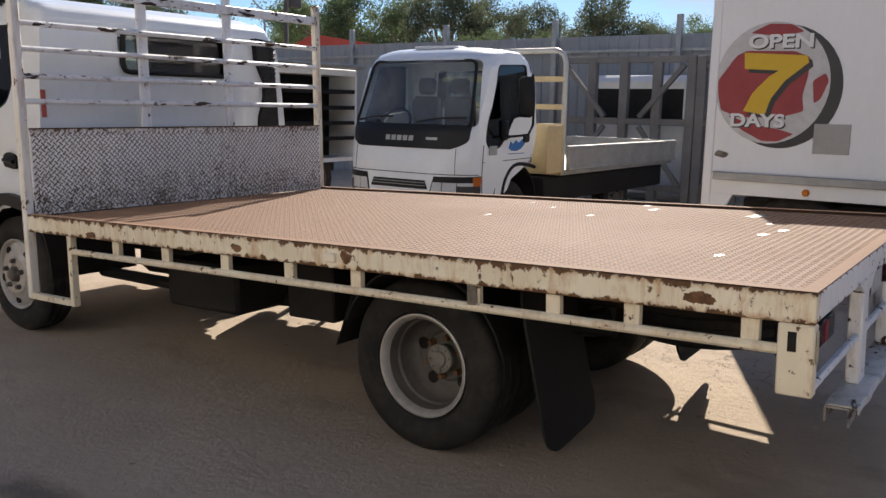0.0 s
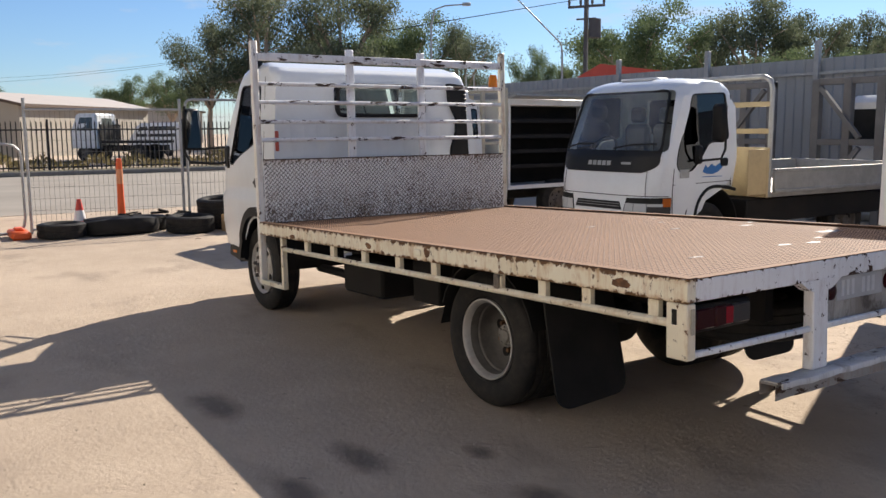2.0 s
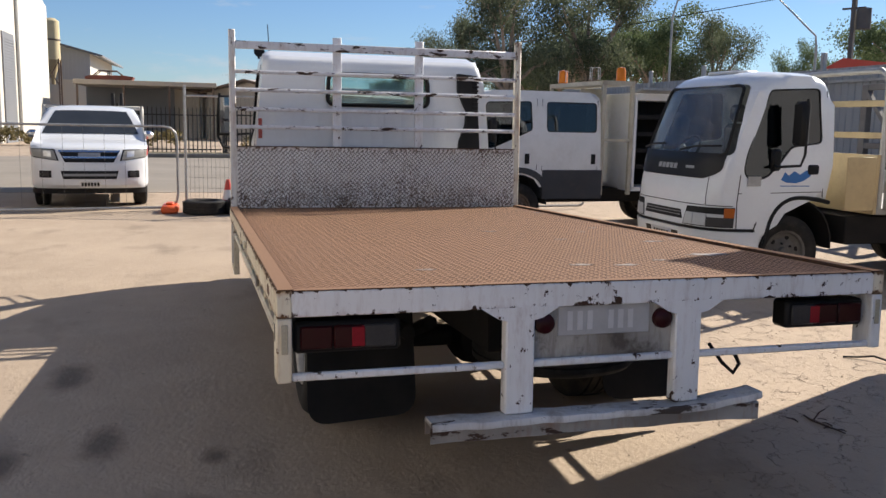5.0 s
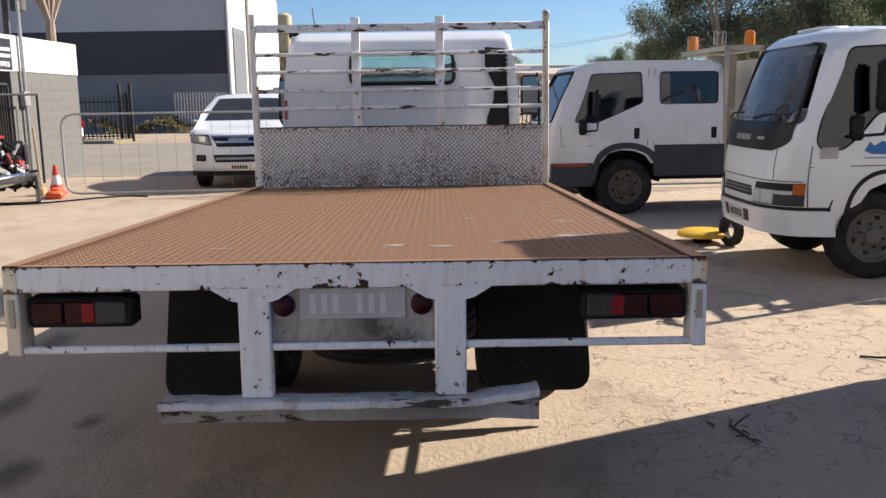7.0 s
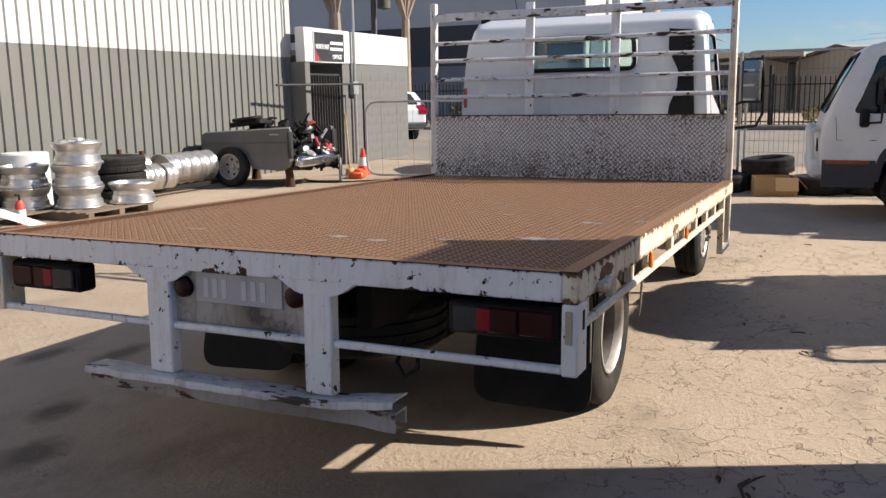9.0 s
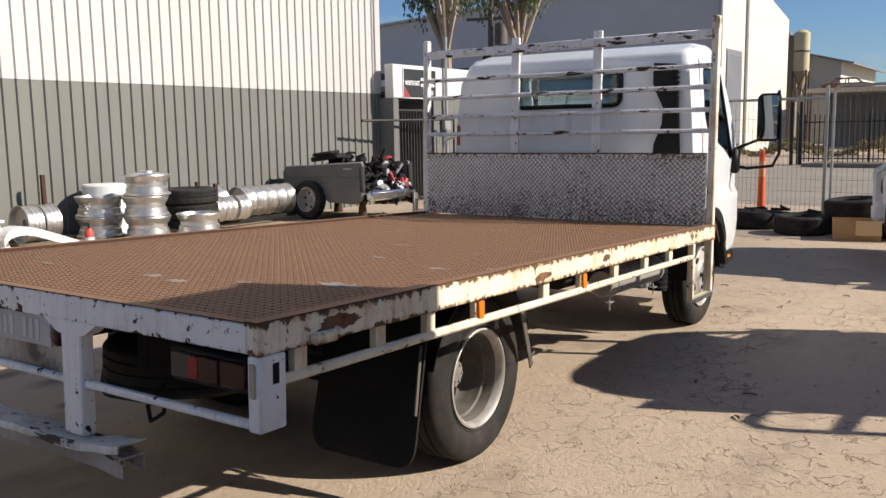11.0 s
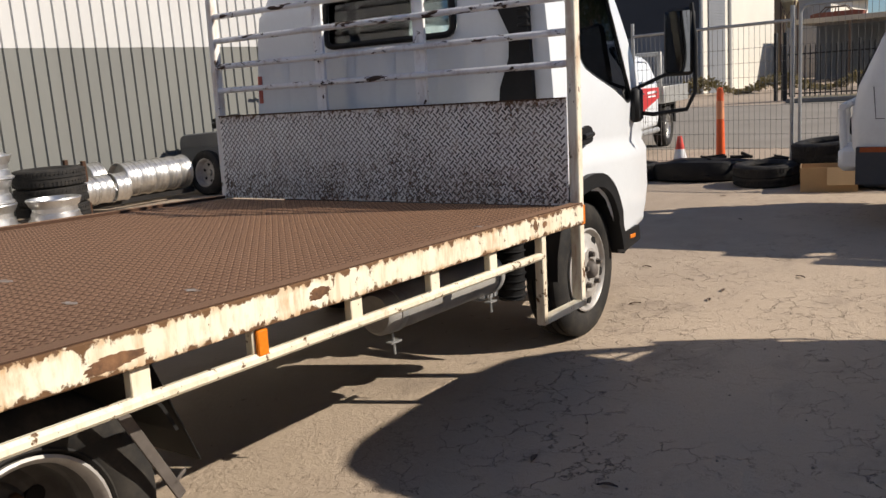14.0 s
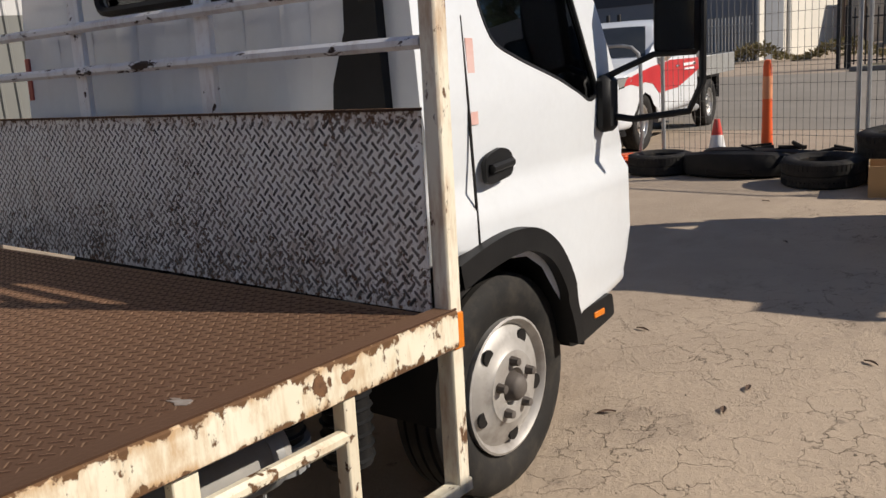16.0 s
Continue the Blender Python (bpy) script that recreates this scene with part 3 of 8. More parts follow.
def words(name, text, size, material, parent, m, depth=0.002, align="CENTER", fit_w=0.0):
    """Raised letters in the built-in font, turned into a mesh."""
    cu = bpy.data.curves.new(name, "FONT")
    cu.body, cu.size, cu.extrude, cu.align_x, cu.align_y = text, size, depth, align, "CENTER"
    cu.offset = size * 0.03
    o = new("work", cu)
    me = bpy.data.meshes.new_from_object(o.evaluated_get(bpy.context.evaluated_depsgraph_get()))
    bpy.data.objects.remove(o)
    if fit_w:
        w = max(v.co.x for v in me.vertices) - min(v.co.x for v in me.vertices)
        for v in me.vertices:
            v.co.x *= fit_w / w
    me.transform(m)
    me.materials.append(material)
    ob = new(name, me)
    ob.parent = parent
    return ob


sign = thing("office_sign", pose(-13.42, -3.572, 2.47), "black office sign with white words and a red slash", "sign")
part("board", Geo().box(-0.56, 0.56, 0, 0.02, -0.29, 0.29, 0.004), SIGNBLACK, sign)
part("border", Geo().box(-0.58, 0.58, -0.006, 0.012, 0.29, 0.31).box(-0.58, 0.58, -0.006, 0.012, -0.31, -0.29).box(-0.58, -0.56, -0.006, 0.012, -0.29, 0.29).box(0.56, 0.58, -0.006, 0.012, -0.29, 0.29), SIGNWHITE, sign)
words("lettering", "NORTH EAST", 0.13, SIGNWHITE, sign, pose(0.27, 0.022, 0.0, 90, 0, 180), fit_w=0.50)
part("text_bar", Geo().box(-0.5, -0.02, 0.02, 0.024, 0.06, 0.12).box(-0.5, -0.02, 0.02, 0.024, -0.06, 0.0), SIGNWHITE, sign, "two short lines of white print")
words("lettering", "OFFICE", 0.12, SIGNWHITE, sign, pose(-0.27, 0.022, -0.19, 90, 0, 180), fit_w=0.36)
part("red_slash", Geo().prism([(0.56, -0.29), (0.36, -0.29), (0.56, -0.05)], "y", 0.02, 0.024), SIGNRED, sign)

gate = thing("security_gate", pose(-13.3, -3.66, 0), "dark steel bar gate closing the office doorway", "gate")
part("gate_frame", Geo().box(-0.62, 0.62, -0.02, 0.02, 0.06, 0.1).box(-0.62, 0.62, -0.02, 0.02, 1.9, 1.94).box(-0.62, -0.58, -0.02, 0.02, 0.06, 1.94).box(0.58, 0.62, -0.02, 0.02, 0.06, 1.94), GATESTEEL, gate)
bar = Geo().box(-0.009, 0.009, -0.009, 0.009, 0.1, 1.9).mesh("bar", GATESTEEL)
for i in range(11):
    o = part("bar", bar, None, gate)
    o.location = (-0.5 + 0.1 * i, 0, 0)
GALV = surface("galvanised_steel", (0.42, 0.42, 0.41), (0.33, 0.33, 0.32), 8, (0.4, 0.6), 0.5, 0.06)
solo("gate_rail", Geo().tube([(-14.2, -3.25, 0), (-14.2, -3.25, 1.72), (-11.5, -3.55, 1.70)], 0.025, 8), GATESTEEL, "thin dark pipe post with a long top bar", "rail")
meter = thing("meter_box", pose(-14.32, -3.58, 0), "grey electrical box on a pale conduit", "electrical box")
part("conduit", Geo().tube([(0, 0.06, 0), (0, 0.06, 3.5)], 0.035, 8), GALV, meter)
part("box", Geo().box(-0.11, 0.11, 0, 0.1, 1.50, 1.78, 0.01), GALV, meter)

# big grey warehouse past the gate
SHEDWALL = surface("tan_shed_sheet", (0.41, 0.365, 0.305), (0.37, 0.33, 0.275), 0.5, (0.6, 0.8), 0, 0.05, 20)
SHEDTRIM = surface("brown_shed_trim", (0.10, 0.065, 0.045), (0.13, 0.085, 0.06), 2, (0.6, 0.8))
WH1 = surface("warehouse_light_grey", (0.46, 0.48, 0.50), (0.42, 0.44, 0.46), 0.3, (0.6, 0.75), 0, 0.05, 20)
WH2 = surface("warehouse_charcoal", (0.035, 0.038, 0.045), (0.05, 0.052, 0.06), 0.3, (0.6, 0.75), 0, 0.05, 20)
WH3 = surface("warehouse_mid_grey", (0.20, 0.21, 0.225), (0.17, 0.18, 0.195), 0.3, (0.6, 0.75), 0, 0.05, 20)
WH4 = surface("warehouse_cream", (0.70, 0.66, 0.57), (0.64, 0.60, 0.52), 0.3, (0.6, 0.75), 0, 0.05, 20)
wh = thing("warehouse", pose(-45, -7.2, 0), "large grey warehouse with a charcoal band and cream end", "building")
part("lower_wall", Geo().box(-10, 0, -45, -0.02, 0, 3.1), WH3, wh, "mid grey lower wall")
part("dark_band", Geo().box(-10, 0.03, -45, -0.02, 3.1, 5.4), WH2, wh, "charcoal painted band")
part("upper_wall", Geo().prism([(-45, 5.4), (-0.02, 5.4), (-0.02, 9.6), (-45, 7.4)], "x", -10, 0), WH1, wh, "pale grey upper wall")
part("end_wall", Geo().prism([(-13.8, 0), (0, 0), (0, 10.9), (-13.8, 8.3)], "y", -0.02, 0.12), WH4, wh, "sunlit cream end wall")
part("roller_door", Geo().box(-3.4, -0.7, 0.12, 0.18, 0, 5.6), WH3, wh, "grey roller door")
g = Geo()
for i in range(36):
    g.box(-3.4, -0.7, 0.18, 0.20, 0.15 * i, 0.15 * i + 0.08)
part("roller_slat", g, WH3, wh, kind="stuff")
part("downpipe", Geo().tube([(0.1, 0.05, 0), (0.1, 0.05, 9.6)], 0.09, 8).tube([(-4.2, 0.2, 0), (-4.2, 0.2, 9.6)], 0.09, 8), GALV, wh)
part("roof", Geo().prism([(-45.3, 7.35), (0.3, 9.65), (0.3, 9.8), (-45.3, 7.5)], "x", -10.3, 0.3), GALV, wh)
silo = thing("silo", pose(-68, -8.3, 0), "yellowed cement silo with a cone on legs", "silo")
part("tank", Geo().lathe([(0, 8.55), (0.3, 8.5), (0.56, 8.3), (0.56, 5.5), (0, 5.5)], 18, "z"), surface("silo_cream", (0.62, 0.52, 0.30), (0.55, 0.46, 0.27), 1, (0.5, 0.7)), silo)
part("hopper", Geo().lathe([(0, 5.498), (0.54, 5.498), (0.14, 4.1), (0.14, 3.7), (0, 3.7)], 18, "z"), surface("silo_hopper_tan", (0.40, 0.32, 0.18), (0.34, 0.27, 0.15), 2, (0.5, 0.7)), silo, "tan cone below the tank")
part("hoop", Geo().lathe([(0.56, 6.9), (0.60, 6.9), (0.60, 7.0), (0.56, 7.0)], 18, "z"), SHEDTRIM, silo)
for sx, sy in ((1, 1), (1, -1), (-1, 1), (-1, -1)):
    part("leg", Geo().box(0.48 * sx - 0.05, 0.48 * sx + 0.05, 0.48 * sy - 0.05, 0.48 * sy + 0.05, 0, 5.55), SHEDTRIM, silo)
for k in (-1, 1):
    part("brace", Geo().tube([(0.5, -0.48 * k, 3.6), (0.5, 0.48 * k, 5.4)], 0.035, 5), SHEDTRIM, silo)
tw = thing("conveyor_tower", pose(-69, -9.55, 0), "tan sheeted tower beside the silo", "tower")
part("casing", Geo().box(-0.5, 0.5, -0.7, 0.7, 0, 8.1, 0.03), surface("tower_tan_sheet", (0.30, 0.24, 0.15), (0.25, 0.20, 0.125), 1.5, (0.6, 0.8), 0, 0.08, 20), tw)
part("cap", Geo().box(-0.6, 0.6, -0.8, 0.8, 8.1, 8.25, 0.03).box(-0.3, 0.3, -0.4, 0.2, 8.25, 8.5, 0.03), WH3, tw)
far = thing("far_shed", pose(-71, -6.1, 0), "pale grey sheet shed with a low sloping roof", "building")
part("wall", Geo().prism([(-14, 0), (0, 0), (0, 6.25), (-14, 9.9)], "x", -16, 0), WH4, far, "cream lower wall")
g = Geo()
for i in range(46):
    y = -0.05 - 0.30 * i
    g.box(0.0, 0.06, y - 0.11, y, 4.2, 6.2 - 0.26 * y)
part("wall_rib", g, WH1, far, "pale grey ribbed sheeting", kind="stuff")
part("sheeting", Geo().prism([(-14, 4.2), (0.02, 4.2), (0.02, 6.25), (-14, 9.9)], "x", 0.004, 0.03), WH1, far)
part("roof", Geo().prism([(-14, 9.92), (1.0, 6.0), (1.0, 6.14), (-14, 10.06)], "x", -16.3, 0.5), WH3, far, "grey roof that stands out past the wall")
can = thing("canopy", pose(-60, -1.2, 0), "flat tan canopy on steel posts", "canopy")
part("roof", Geo().box(-3, 3, -4.2, 4.6, 3.45, 3.75, 0.02), SHEDWALL, can)
for y in (-4.0, -1.2, 1.6, 4.4):
    part("post", Geo().box(2.8, 2.92, y - 0.06, y + 0.06, 0, 3.45), SHEDTRIM, can)
part("back_wall", Geo().box(-3, -2.9, -4.2, 4.6, 0, 3.45), WH3, can, "shaded grey wall behind")
hulk = thing("scrap_car", pose(-58.6, -4.9, 3.75), "rust-red stripped car body lying on the canopy", "scrap car")
part("shell", Geo().prism([(0, 0), (2.9, 0), (3.0, 0.28), (2.5, 0.36), (0.35, 0.34), (0.0, 0.25)], "x", -1.2, 0.0), surface("rust_red_paint", (0.22, 0.05, 0.03), (0.15, 0.06, 0.035), 3, (0.6, 0.8), 0, 0.1), hulk)
part("roof", Geo().prism([(0.8, 0.62), (2.0, 0.62), (2.0, 0.68), (0.8, 0.68)], "x", -1.1, -0.1), SHEDTRIM, hulk)
for y0, y1 in ((0.5, 0.85), (1.4, 1.42), (2.3, 1.98)):
    for x in (-1.08, -0.12):
        part("pillar", Geo().tube([(x, y0, 0.34), (x, y1, 0.63)], 0.035, 5), SHEDTRIM, hulk)

# gabled sheds over the road
SHEDROOF = surface("pale_shed_roof", (0.50, 0.44, 0.38), (0.45, 0.40, 0.35), 0.4, (0.5, 0.7), 0.1, 0.05, 20)


def shed(x, y, w, length, eave, peak, turn, label):
    s = thing("shed", pose(x, y, 0, 0, 0, turn), label, "building", "sheds over the road")
    part("wall", Geo().prism([(-w / 2, 0), (w / 2, 0), (w / 2, eave), (0, peak - 0.1), (-w / 2, eave)], "x", -length, 0), SHEDWALL, s)
    for k in (-1, 1):
        part("roof", Geo().add([(0.3, 0, peak), (-length - 0.3, 0, peak), (-length - 0.3, k * (w / 2 + 0.3), eave - 0.05), (0.3, k * (w / 2 + 0.3), eave - 0.05), (0.3, 0, peak + 0.12), (-length - 0.3, 0, peak + 0.12), (-length - 0.3, k * (w / 2 + 0.3), eave + 0.07), (0.3, k * (w / 2 + 0.3), eave + 0.07)],
             [(0, 1, 2, 3), (4, 5, 6, 7), (0, 1, 5, 4), (1, 2, 6, 5), (2, 3, 7, 6), (3, 0, 4, 7)]), SHEDROOF, s)
        part("barge_board", Geo().tube([(0.32, 0, peak + 0.05), (0.32, k * (w / 2 + 0.3), eave)], 0.12, 4), SHEDTRIM, s)
        part("gutter", Geo().box(-length, 0.3, k * (w / 2 + 0.3) - 0.08, k * (w / 2 + 0.3) + 0.08, eave - 0.12, eave + 0.06), SHEDTRIM, s)
    part("door", Geo().box(0, 0.06, -1.4, 1.4, 0, eave * 0.72), SHEDROOF, s, "pale roller door")
    return s


shed(-58.4, 5.44, 7.2, 16, 3.2, 4.0, -42, "long tan gabled shed with a pale roof and brown trim")
shed(-63.9, -0.6, 7.6, 16, 3.2, 3.85, -42, "tan gabled shed with a pale roof")
shed(-110, 30, 14, 30, 4.0, 4.9, 8, "low tan shed with a pale roof")

# black picket fence across the street
FENCEBLACK = surface("black_fence_steel", (0.018, 0.017, 0.016), (0.03, 0.028, 0.026), 4, (0.5, 0.7), 0.2, 0.05)


def picket_run(x, y0, y1, label, h=1.95):
    f = thing("picket_fence", pose(x, y0, 0), label, "fence", "picket fence across the street")
    n, q = int((y1 - y0) / 0.17), 0.019
    part("rail", Geo().box(-0.02, 0.02, 0, y1 - y0, 0.20, 0.25), FENCEBLACK, f)
    part("rail", Geo().box(-0.02, 0.02, 0, y1 - y0, h - 0.36, h - 0.31), FENCEBLACK, f)
    g = Geo()
    for i in range(n):
        y = 0.17 * i + 0.085
        g.box(-q, q, y - q, y + q, 0.10, h - 0.08).add([(-q, y - q, h - 0.08), (q, y - q, h - 0.08), (q, y + q, h - 0.08), (-q, y + q, h - 0.08), (0, y, h)], [(0, 1, 4), (1, 2, 4), (2, 3, 4), (3, 0, 4)])
    part("picket", g, FENCEBLACK, f, kind="stuff", fix=False)
    for k in range(int((y1 - y0) / 2.5) + 1):
        part("post", Geo().box(-0.035, 0.035, 2.5 * k - 0.035, 2.5 * k + 0.035, 0, h + 0.06, 0.006), FENCEBLACK, f)
    return f


picket_run(-33, 3.6, 38.6, "long black steel picket fence on the far verge")
picket_run(-33.4, -0.5, 3.4, "black steel picket gate standing by the driveway", 1.92)
picket_run(-33, -16, -8.3, "black steel picket fence beside the driveway")
for y in (-8.3, -8.75, -0.62, -0.30, 3.5):
    solo("gate_post", Geo().box(-33.06, -32.94, y - 0.06, y + 0.06, 0, 2.35, 0.01), FENCEBLACK, "thick black steel gate post", "gate post", group="gate posts")
pf = thing("palisade_fence", pose(-43.58, -9.8, 0), "pale steel fence before the warehouse", "fence")
for z in (0.4, 1.7):
    part("rail", Geo().box(-0.045, 0.045, -0.1, 2.85, z, z + 0.05), GALV, pf)
pale = Geo().box(-0.02, 0.03, -0.028, 0.028, 0, 2.1).mesh("pale", GALV)
for i in range(18):
    part("pale", pale, None, pf).location = (0.002, 0.16 * i, 0)

# tall grey sheet fence behind the parked trucks
SHEETGREY = surface("grey_fence_sheet", (0.33, 0.345, 0.355), (0.28, 0.295, 0.305), 0.6, (0.5, 0.65), 0.15, 0.05, 25, grime=0.15, stretch=(1, 1, 0.3))
wall_north = solo("wall_north", cladding(-26, 9, 15.0, 0, 2.74, 0.19, 0.02, -1), SHEETGREY, "tall grey sheet-steel fence behind the trucks", "fence", kind="structure", angle=20)
for x in (-19.5, -16.8, -12.4, -9.9, -7.45, -5.1, -2.6, 0.0, 3.0):
    part("post", Geo().box(x - 0.05, x + 0.05, 14.86, 14.95, 0, 3.05, 0.008), GALV, wall_north, "grey steel post")
part("rail", Geo().box(-26, 9, 14.9, 14.95, 2.45, 2.5), GALV, wall_north)
# closing walls beyond what is seen
solo("wall_east", Geo().box(14, 14.2, -10, 25, 0, 3.2), SHEETGREY, "plain grey fence closing the yard", "wall", kind="structure")


# ---- the flatbed truck ----
TR = pose(-0.18, 4.43, 0.951, 0, -1.9, 0.9)
TI = TR.inverted()


def tl(x, y, z):
    """A place of the yard in the truck's own frame."""
    return tuple(TI @ Vector((x, y, z)))


truck = thing("flatbed_truck", TR, "white flatbed truck with rusty steel tray and chipped headboard", "truck")
XF = -4.13
# bare rusty patches: side, place along the rail, height, half length, half height
RUST = ((1, -0.33, -0.040, 0.115, 0.030), (1, -0.27, -0.066, 0.05, 0.012), (1, -1.68, -0.052, 0.085, 0.020), (1, -2.36, -0.036, 0.055, 0.018), (1, -3.69, -0.030, 0.022, 0.026), (1, -3.77, -0.034, 0.02, 0.018),
        (-1, -0.34, -0.040, 0.050, 0.026), (-1, -1.79, -0.035, 0.030, 0.030), (-1, -2.44, -0.045, 0.035, 0.022), (-1, -3.55, -0.062, 0.06, 0.014))
SPOTS = (-0.19, -0.57, -0.86, -1.19, -1.76, -2.14, -2.55, -2.98, -3.38)
part("deck", Geo().box(XF, -0.045, -1.17, 1.17, -0.012, -0.003), DECK, truck, "rust-brown steel checker plate deck")


def tread_field(w, h, pitch, length, width, height, skip=None):
    """Raised lozenges in two crossing directions over a plate w by h in its own plane (x, y), as one mesh."""
    v, f = [], []
    q = math.sqrt(0.5)
    n_row = int((w + h) / pitch) + 2
    for i in range(-n_row, n_row):
        for j in range(-n_row, n_row):
            cx, cy = (i - j) * q * pitch, (i + j) * q * pitch
            if not (length < cx < w - length and length < cy < h - length):
                continue
            ca, sa = (q, q) if (i + j) % 2 else (-q, q)
            n = len(v)
            for px, py, pz in ((-length, 0, 0), (-length * 0.7, -width, 0), (length * 0.7, -width, 0), (length, 0, 0), (length * 0.7, width, 0), (-length * 0.7, width, 0), (-length * 0.7, 0, height), (length * 0.7, 0, height)):
                v.append((cx + px * ca - py * sa, cy + px * sa + py * ca, pz))
            f += [(n, n + 1, n + 6), (n + 1, n + 2, n + 7, n + 6), (n + 2, n + 3, n + 7), (n + 3, n + 4, n + 7), (n + 4, n + 5, n + 6, n + 7), (n + 5, n, n + 6)]
    g = Geo()
    g.v, g.f = v, f
    return g


g = tread_field(4.09, 2.34, 0.0255, 0.0155, 0.0044, 0.0014)
g.v = [(XF + x, -1.17 + y, -0.003 + z) for x, y, z in g.v]
part("deck_tread", g, DECKTREAD, truck, "worn raised treads of the deck", fix=False, kind="stuff", angle=0)
for x, y, s in ((-0.73, 0.87, 0.075), (-0.58, 0.53, 0.028), (-0.46, 0.30, 0.040), (-1.32, 0.91, 0.045), (-1.44, 1.13, 0.040), (-1.88, 0.75, 0.022), (-2.13, 0.95, 0.022), (-0.50, 0.11, 0.040), (-0.48, -0.58, 0.032), (-2.0, 0.21, 0.030), (-1.50, 0.45, 0.028), (-3.45, 1.10, 0.024)):
    p = [(x + s * 0.55 * math.cos(a) * (1 + 0.35 * math.sin(5 * a + x * 40)), y + s * 1.25 * math.sin(a) * (1 + 0.3 * math.sin(7 * a + y * 30))) for a in [2 * math.pi * k / 26 for k in range(26)]]
    part("weld_patch", Geo().prism(p, "z", -0.0028, -0.0012), BARE, truck, "bare metal patch on the deck")
for s, paint in ((-1, CREAM), (1, CREAM)):
    part("side_rail", Geo().box(XF - 0.03, 0, s * 1.165, s * 1.215, -0.085, 0.008, 0.004), paint, truck, "chipped cream side rail")
    part("rail_capping", Geo().box(XF - 0.03, 0.0, s * 1.160, s * 1.210, 0.0085, 0.0125), DECK, truck, "rusty top edge of the rail")
    part("rail_capping", Geo().box(XF - 0.03, 0.0, s * 1.1575, s * 1.1645, -0.0028, 0.0124), DECK, truck, "rusty inner edge of the rail")
    part("side_tube", Geo().tube([(-0.09, s * 1.19, -0.172), (-3.78, s * 1.19, -0.172)], 0.017, 8), CREAM2, truck, "chipped lower tube rail")
    for x in SPOTS:
        part("stub_post", Geo().box(x - 0.028, x + 0.028, s * 1.178 - 0.014, s * 1.178 + 0.014, -0.165, -0.084, 0.003), CREAM2, truck)
    part("corner_leg", Geo().box(-0.105, 0.0, s * 1.165, s * 1.2155, -0.305, -0.086, 0.005), CREAM2 if s < 0 else TRAYWHITE2, truck, "boxed corner leg")
    part("leg_slot", Geo().box(-0.075, -0.05, s * 1.214, s * 1.2165, -0.17, -0.11), CHASSIS, truck)
    g = Geo().box(-3.80, -3.765, s * 1.165, s * 1.205, -0.475, -0.085, 0.004).box(-4.2, -3.80, s * 1.165, s * 1.205, -0.475, -0.44, 0.004)
    part("leg_frame", g, CREAM2, truck, "open rectangular stay below the headboard")
    part("headboard_post", Geo().box(-4.25, -4.2, s * 1.155, s * 1.205, -0.475, 1.39, 0.006), POSTWHITE if s < 0 else POSTPAINT, truck, "tall square post of the headboard")
    part("tie_bracket", Geo().box(-0.30, -0.20, s * 1.216, s * 1.245, -0.085, -0.050, 0.006).lathe([(0, 0.02), (0.014, 0.02), (0.02, 0.0), (0, 0.0)], 8, "y", (-0.32, 1.218, -0.066)) if s > 0 else Geo().box(-1.9, -1.84, s * 1.215, s * 1.228, -0.06, -0.02, 0.006), CREAM, truck, "small welded bracket")
    part("side_marker", Geo().box(-1.21, -1.17, s * 1.192, s * 1.206, -0.165, -0.092, 0.004), AMBER if s > 0 else TREAD, truck, "amber side marker" if s > 0 else "faded side marker")
part("side_marker", Geo().box(-2.16, -2.12, 1.192, 1.206, -0.165, -0.092, 0.004), AMBER, truck, "amber side marker")
part("side_marker", Geo().box(-4.185, -4.145, 1.204, 1.212, -0.09, 0.0, 0.003), AMBER, truck, "orange reflector on the post")
rnd_p = random.Random(5)
for s, x, z, hl, hh in RUST:
    ph = [rnd_p.uniform(0, 6.3) for _ in range(4)]
    p = []
    for k in range(60):
        a = 2 * math.pi * k / 60
        w = 0.88 + 0.14 * math.sin(2 * a + ph[0]) + 0.09 * math.sin(3 * a + ph[1]) + 0.05 * math.sin(9 * a + ph[2]) + 0.05 * math.sin(17 * a + ph[3]) + rnd_p.uniform(-0.05, 0.05)
        p.append((x + hl * math.cos(a) * w, z + hh * math.sin(a) * w))
    p = [(px_, max(-0.0825, min(0.004, pz_))) for px_, pz_ in p]
    part("rust_patch", Geo().prism(p, "y", s * 1.2145, s * 1.2157), RUSTPATCH, truck, "patch where the paint has gone to dark rust")
# headboard
part("top_rail", Geo().box(-4.245, -4.205, -1.155, 1.155, 1.245, 1.305, 0.005), RAILPAINT, truck, "chipped box-section top rail")
for z in (1.069, 0.929, 0.779, 0.639):
    part("tube_rail", Geo().tube([(-4.215, -1.155, z), (-4.215, 1.155, z)], 0.017, 8), RAILPAINT, truck)
for y in (-0.355, 0.325):
    part("stile", Geo().box(-4.252, -4.232, y - 0.035, y + 0.035, 0.475, 1.36, 0.003), TRAYWHITE2, truck, "flat upright of the headboard")
part("panel", Geo().box(-4.196, -4.190, -1.155, 1.155, 0.0, 0.484), PLATE, truck, "dirty white checker plate panel")
g = tread_field(2.31, 0.478, 0.0255, 0.0178, 0.0058, 0.0018)
g.v = [(-4.1905 + z, -1.155 + x, 0.004 + y) for x, y, z in g.v]
part("panel_tread", g, TREAD, truck, "dark worn raised treads of the panel", fix=False, kind="stuff", angle=0)
part("panel_edge", Geo().box(-4.20, -4.184, -1.155, 1.155, 0.484, 0.491), DECK, truck, "rusty top edge of the panel")
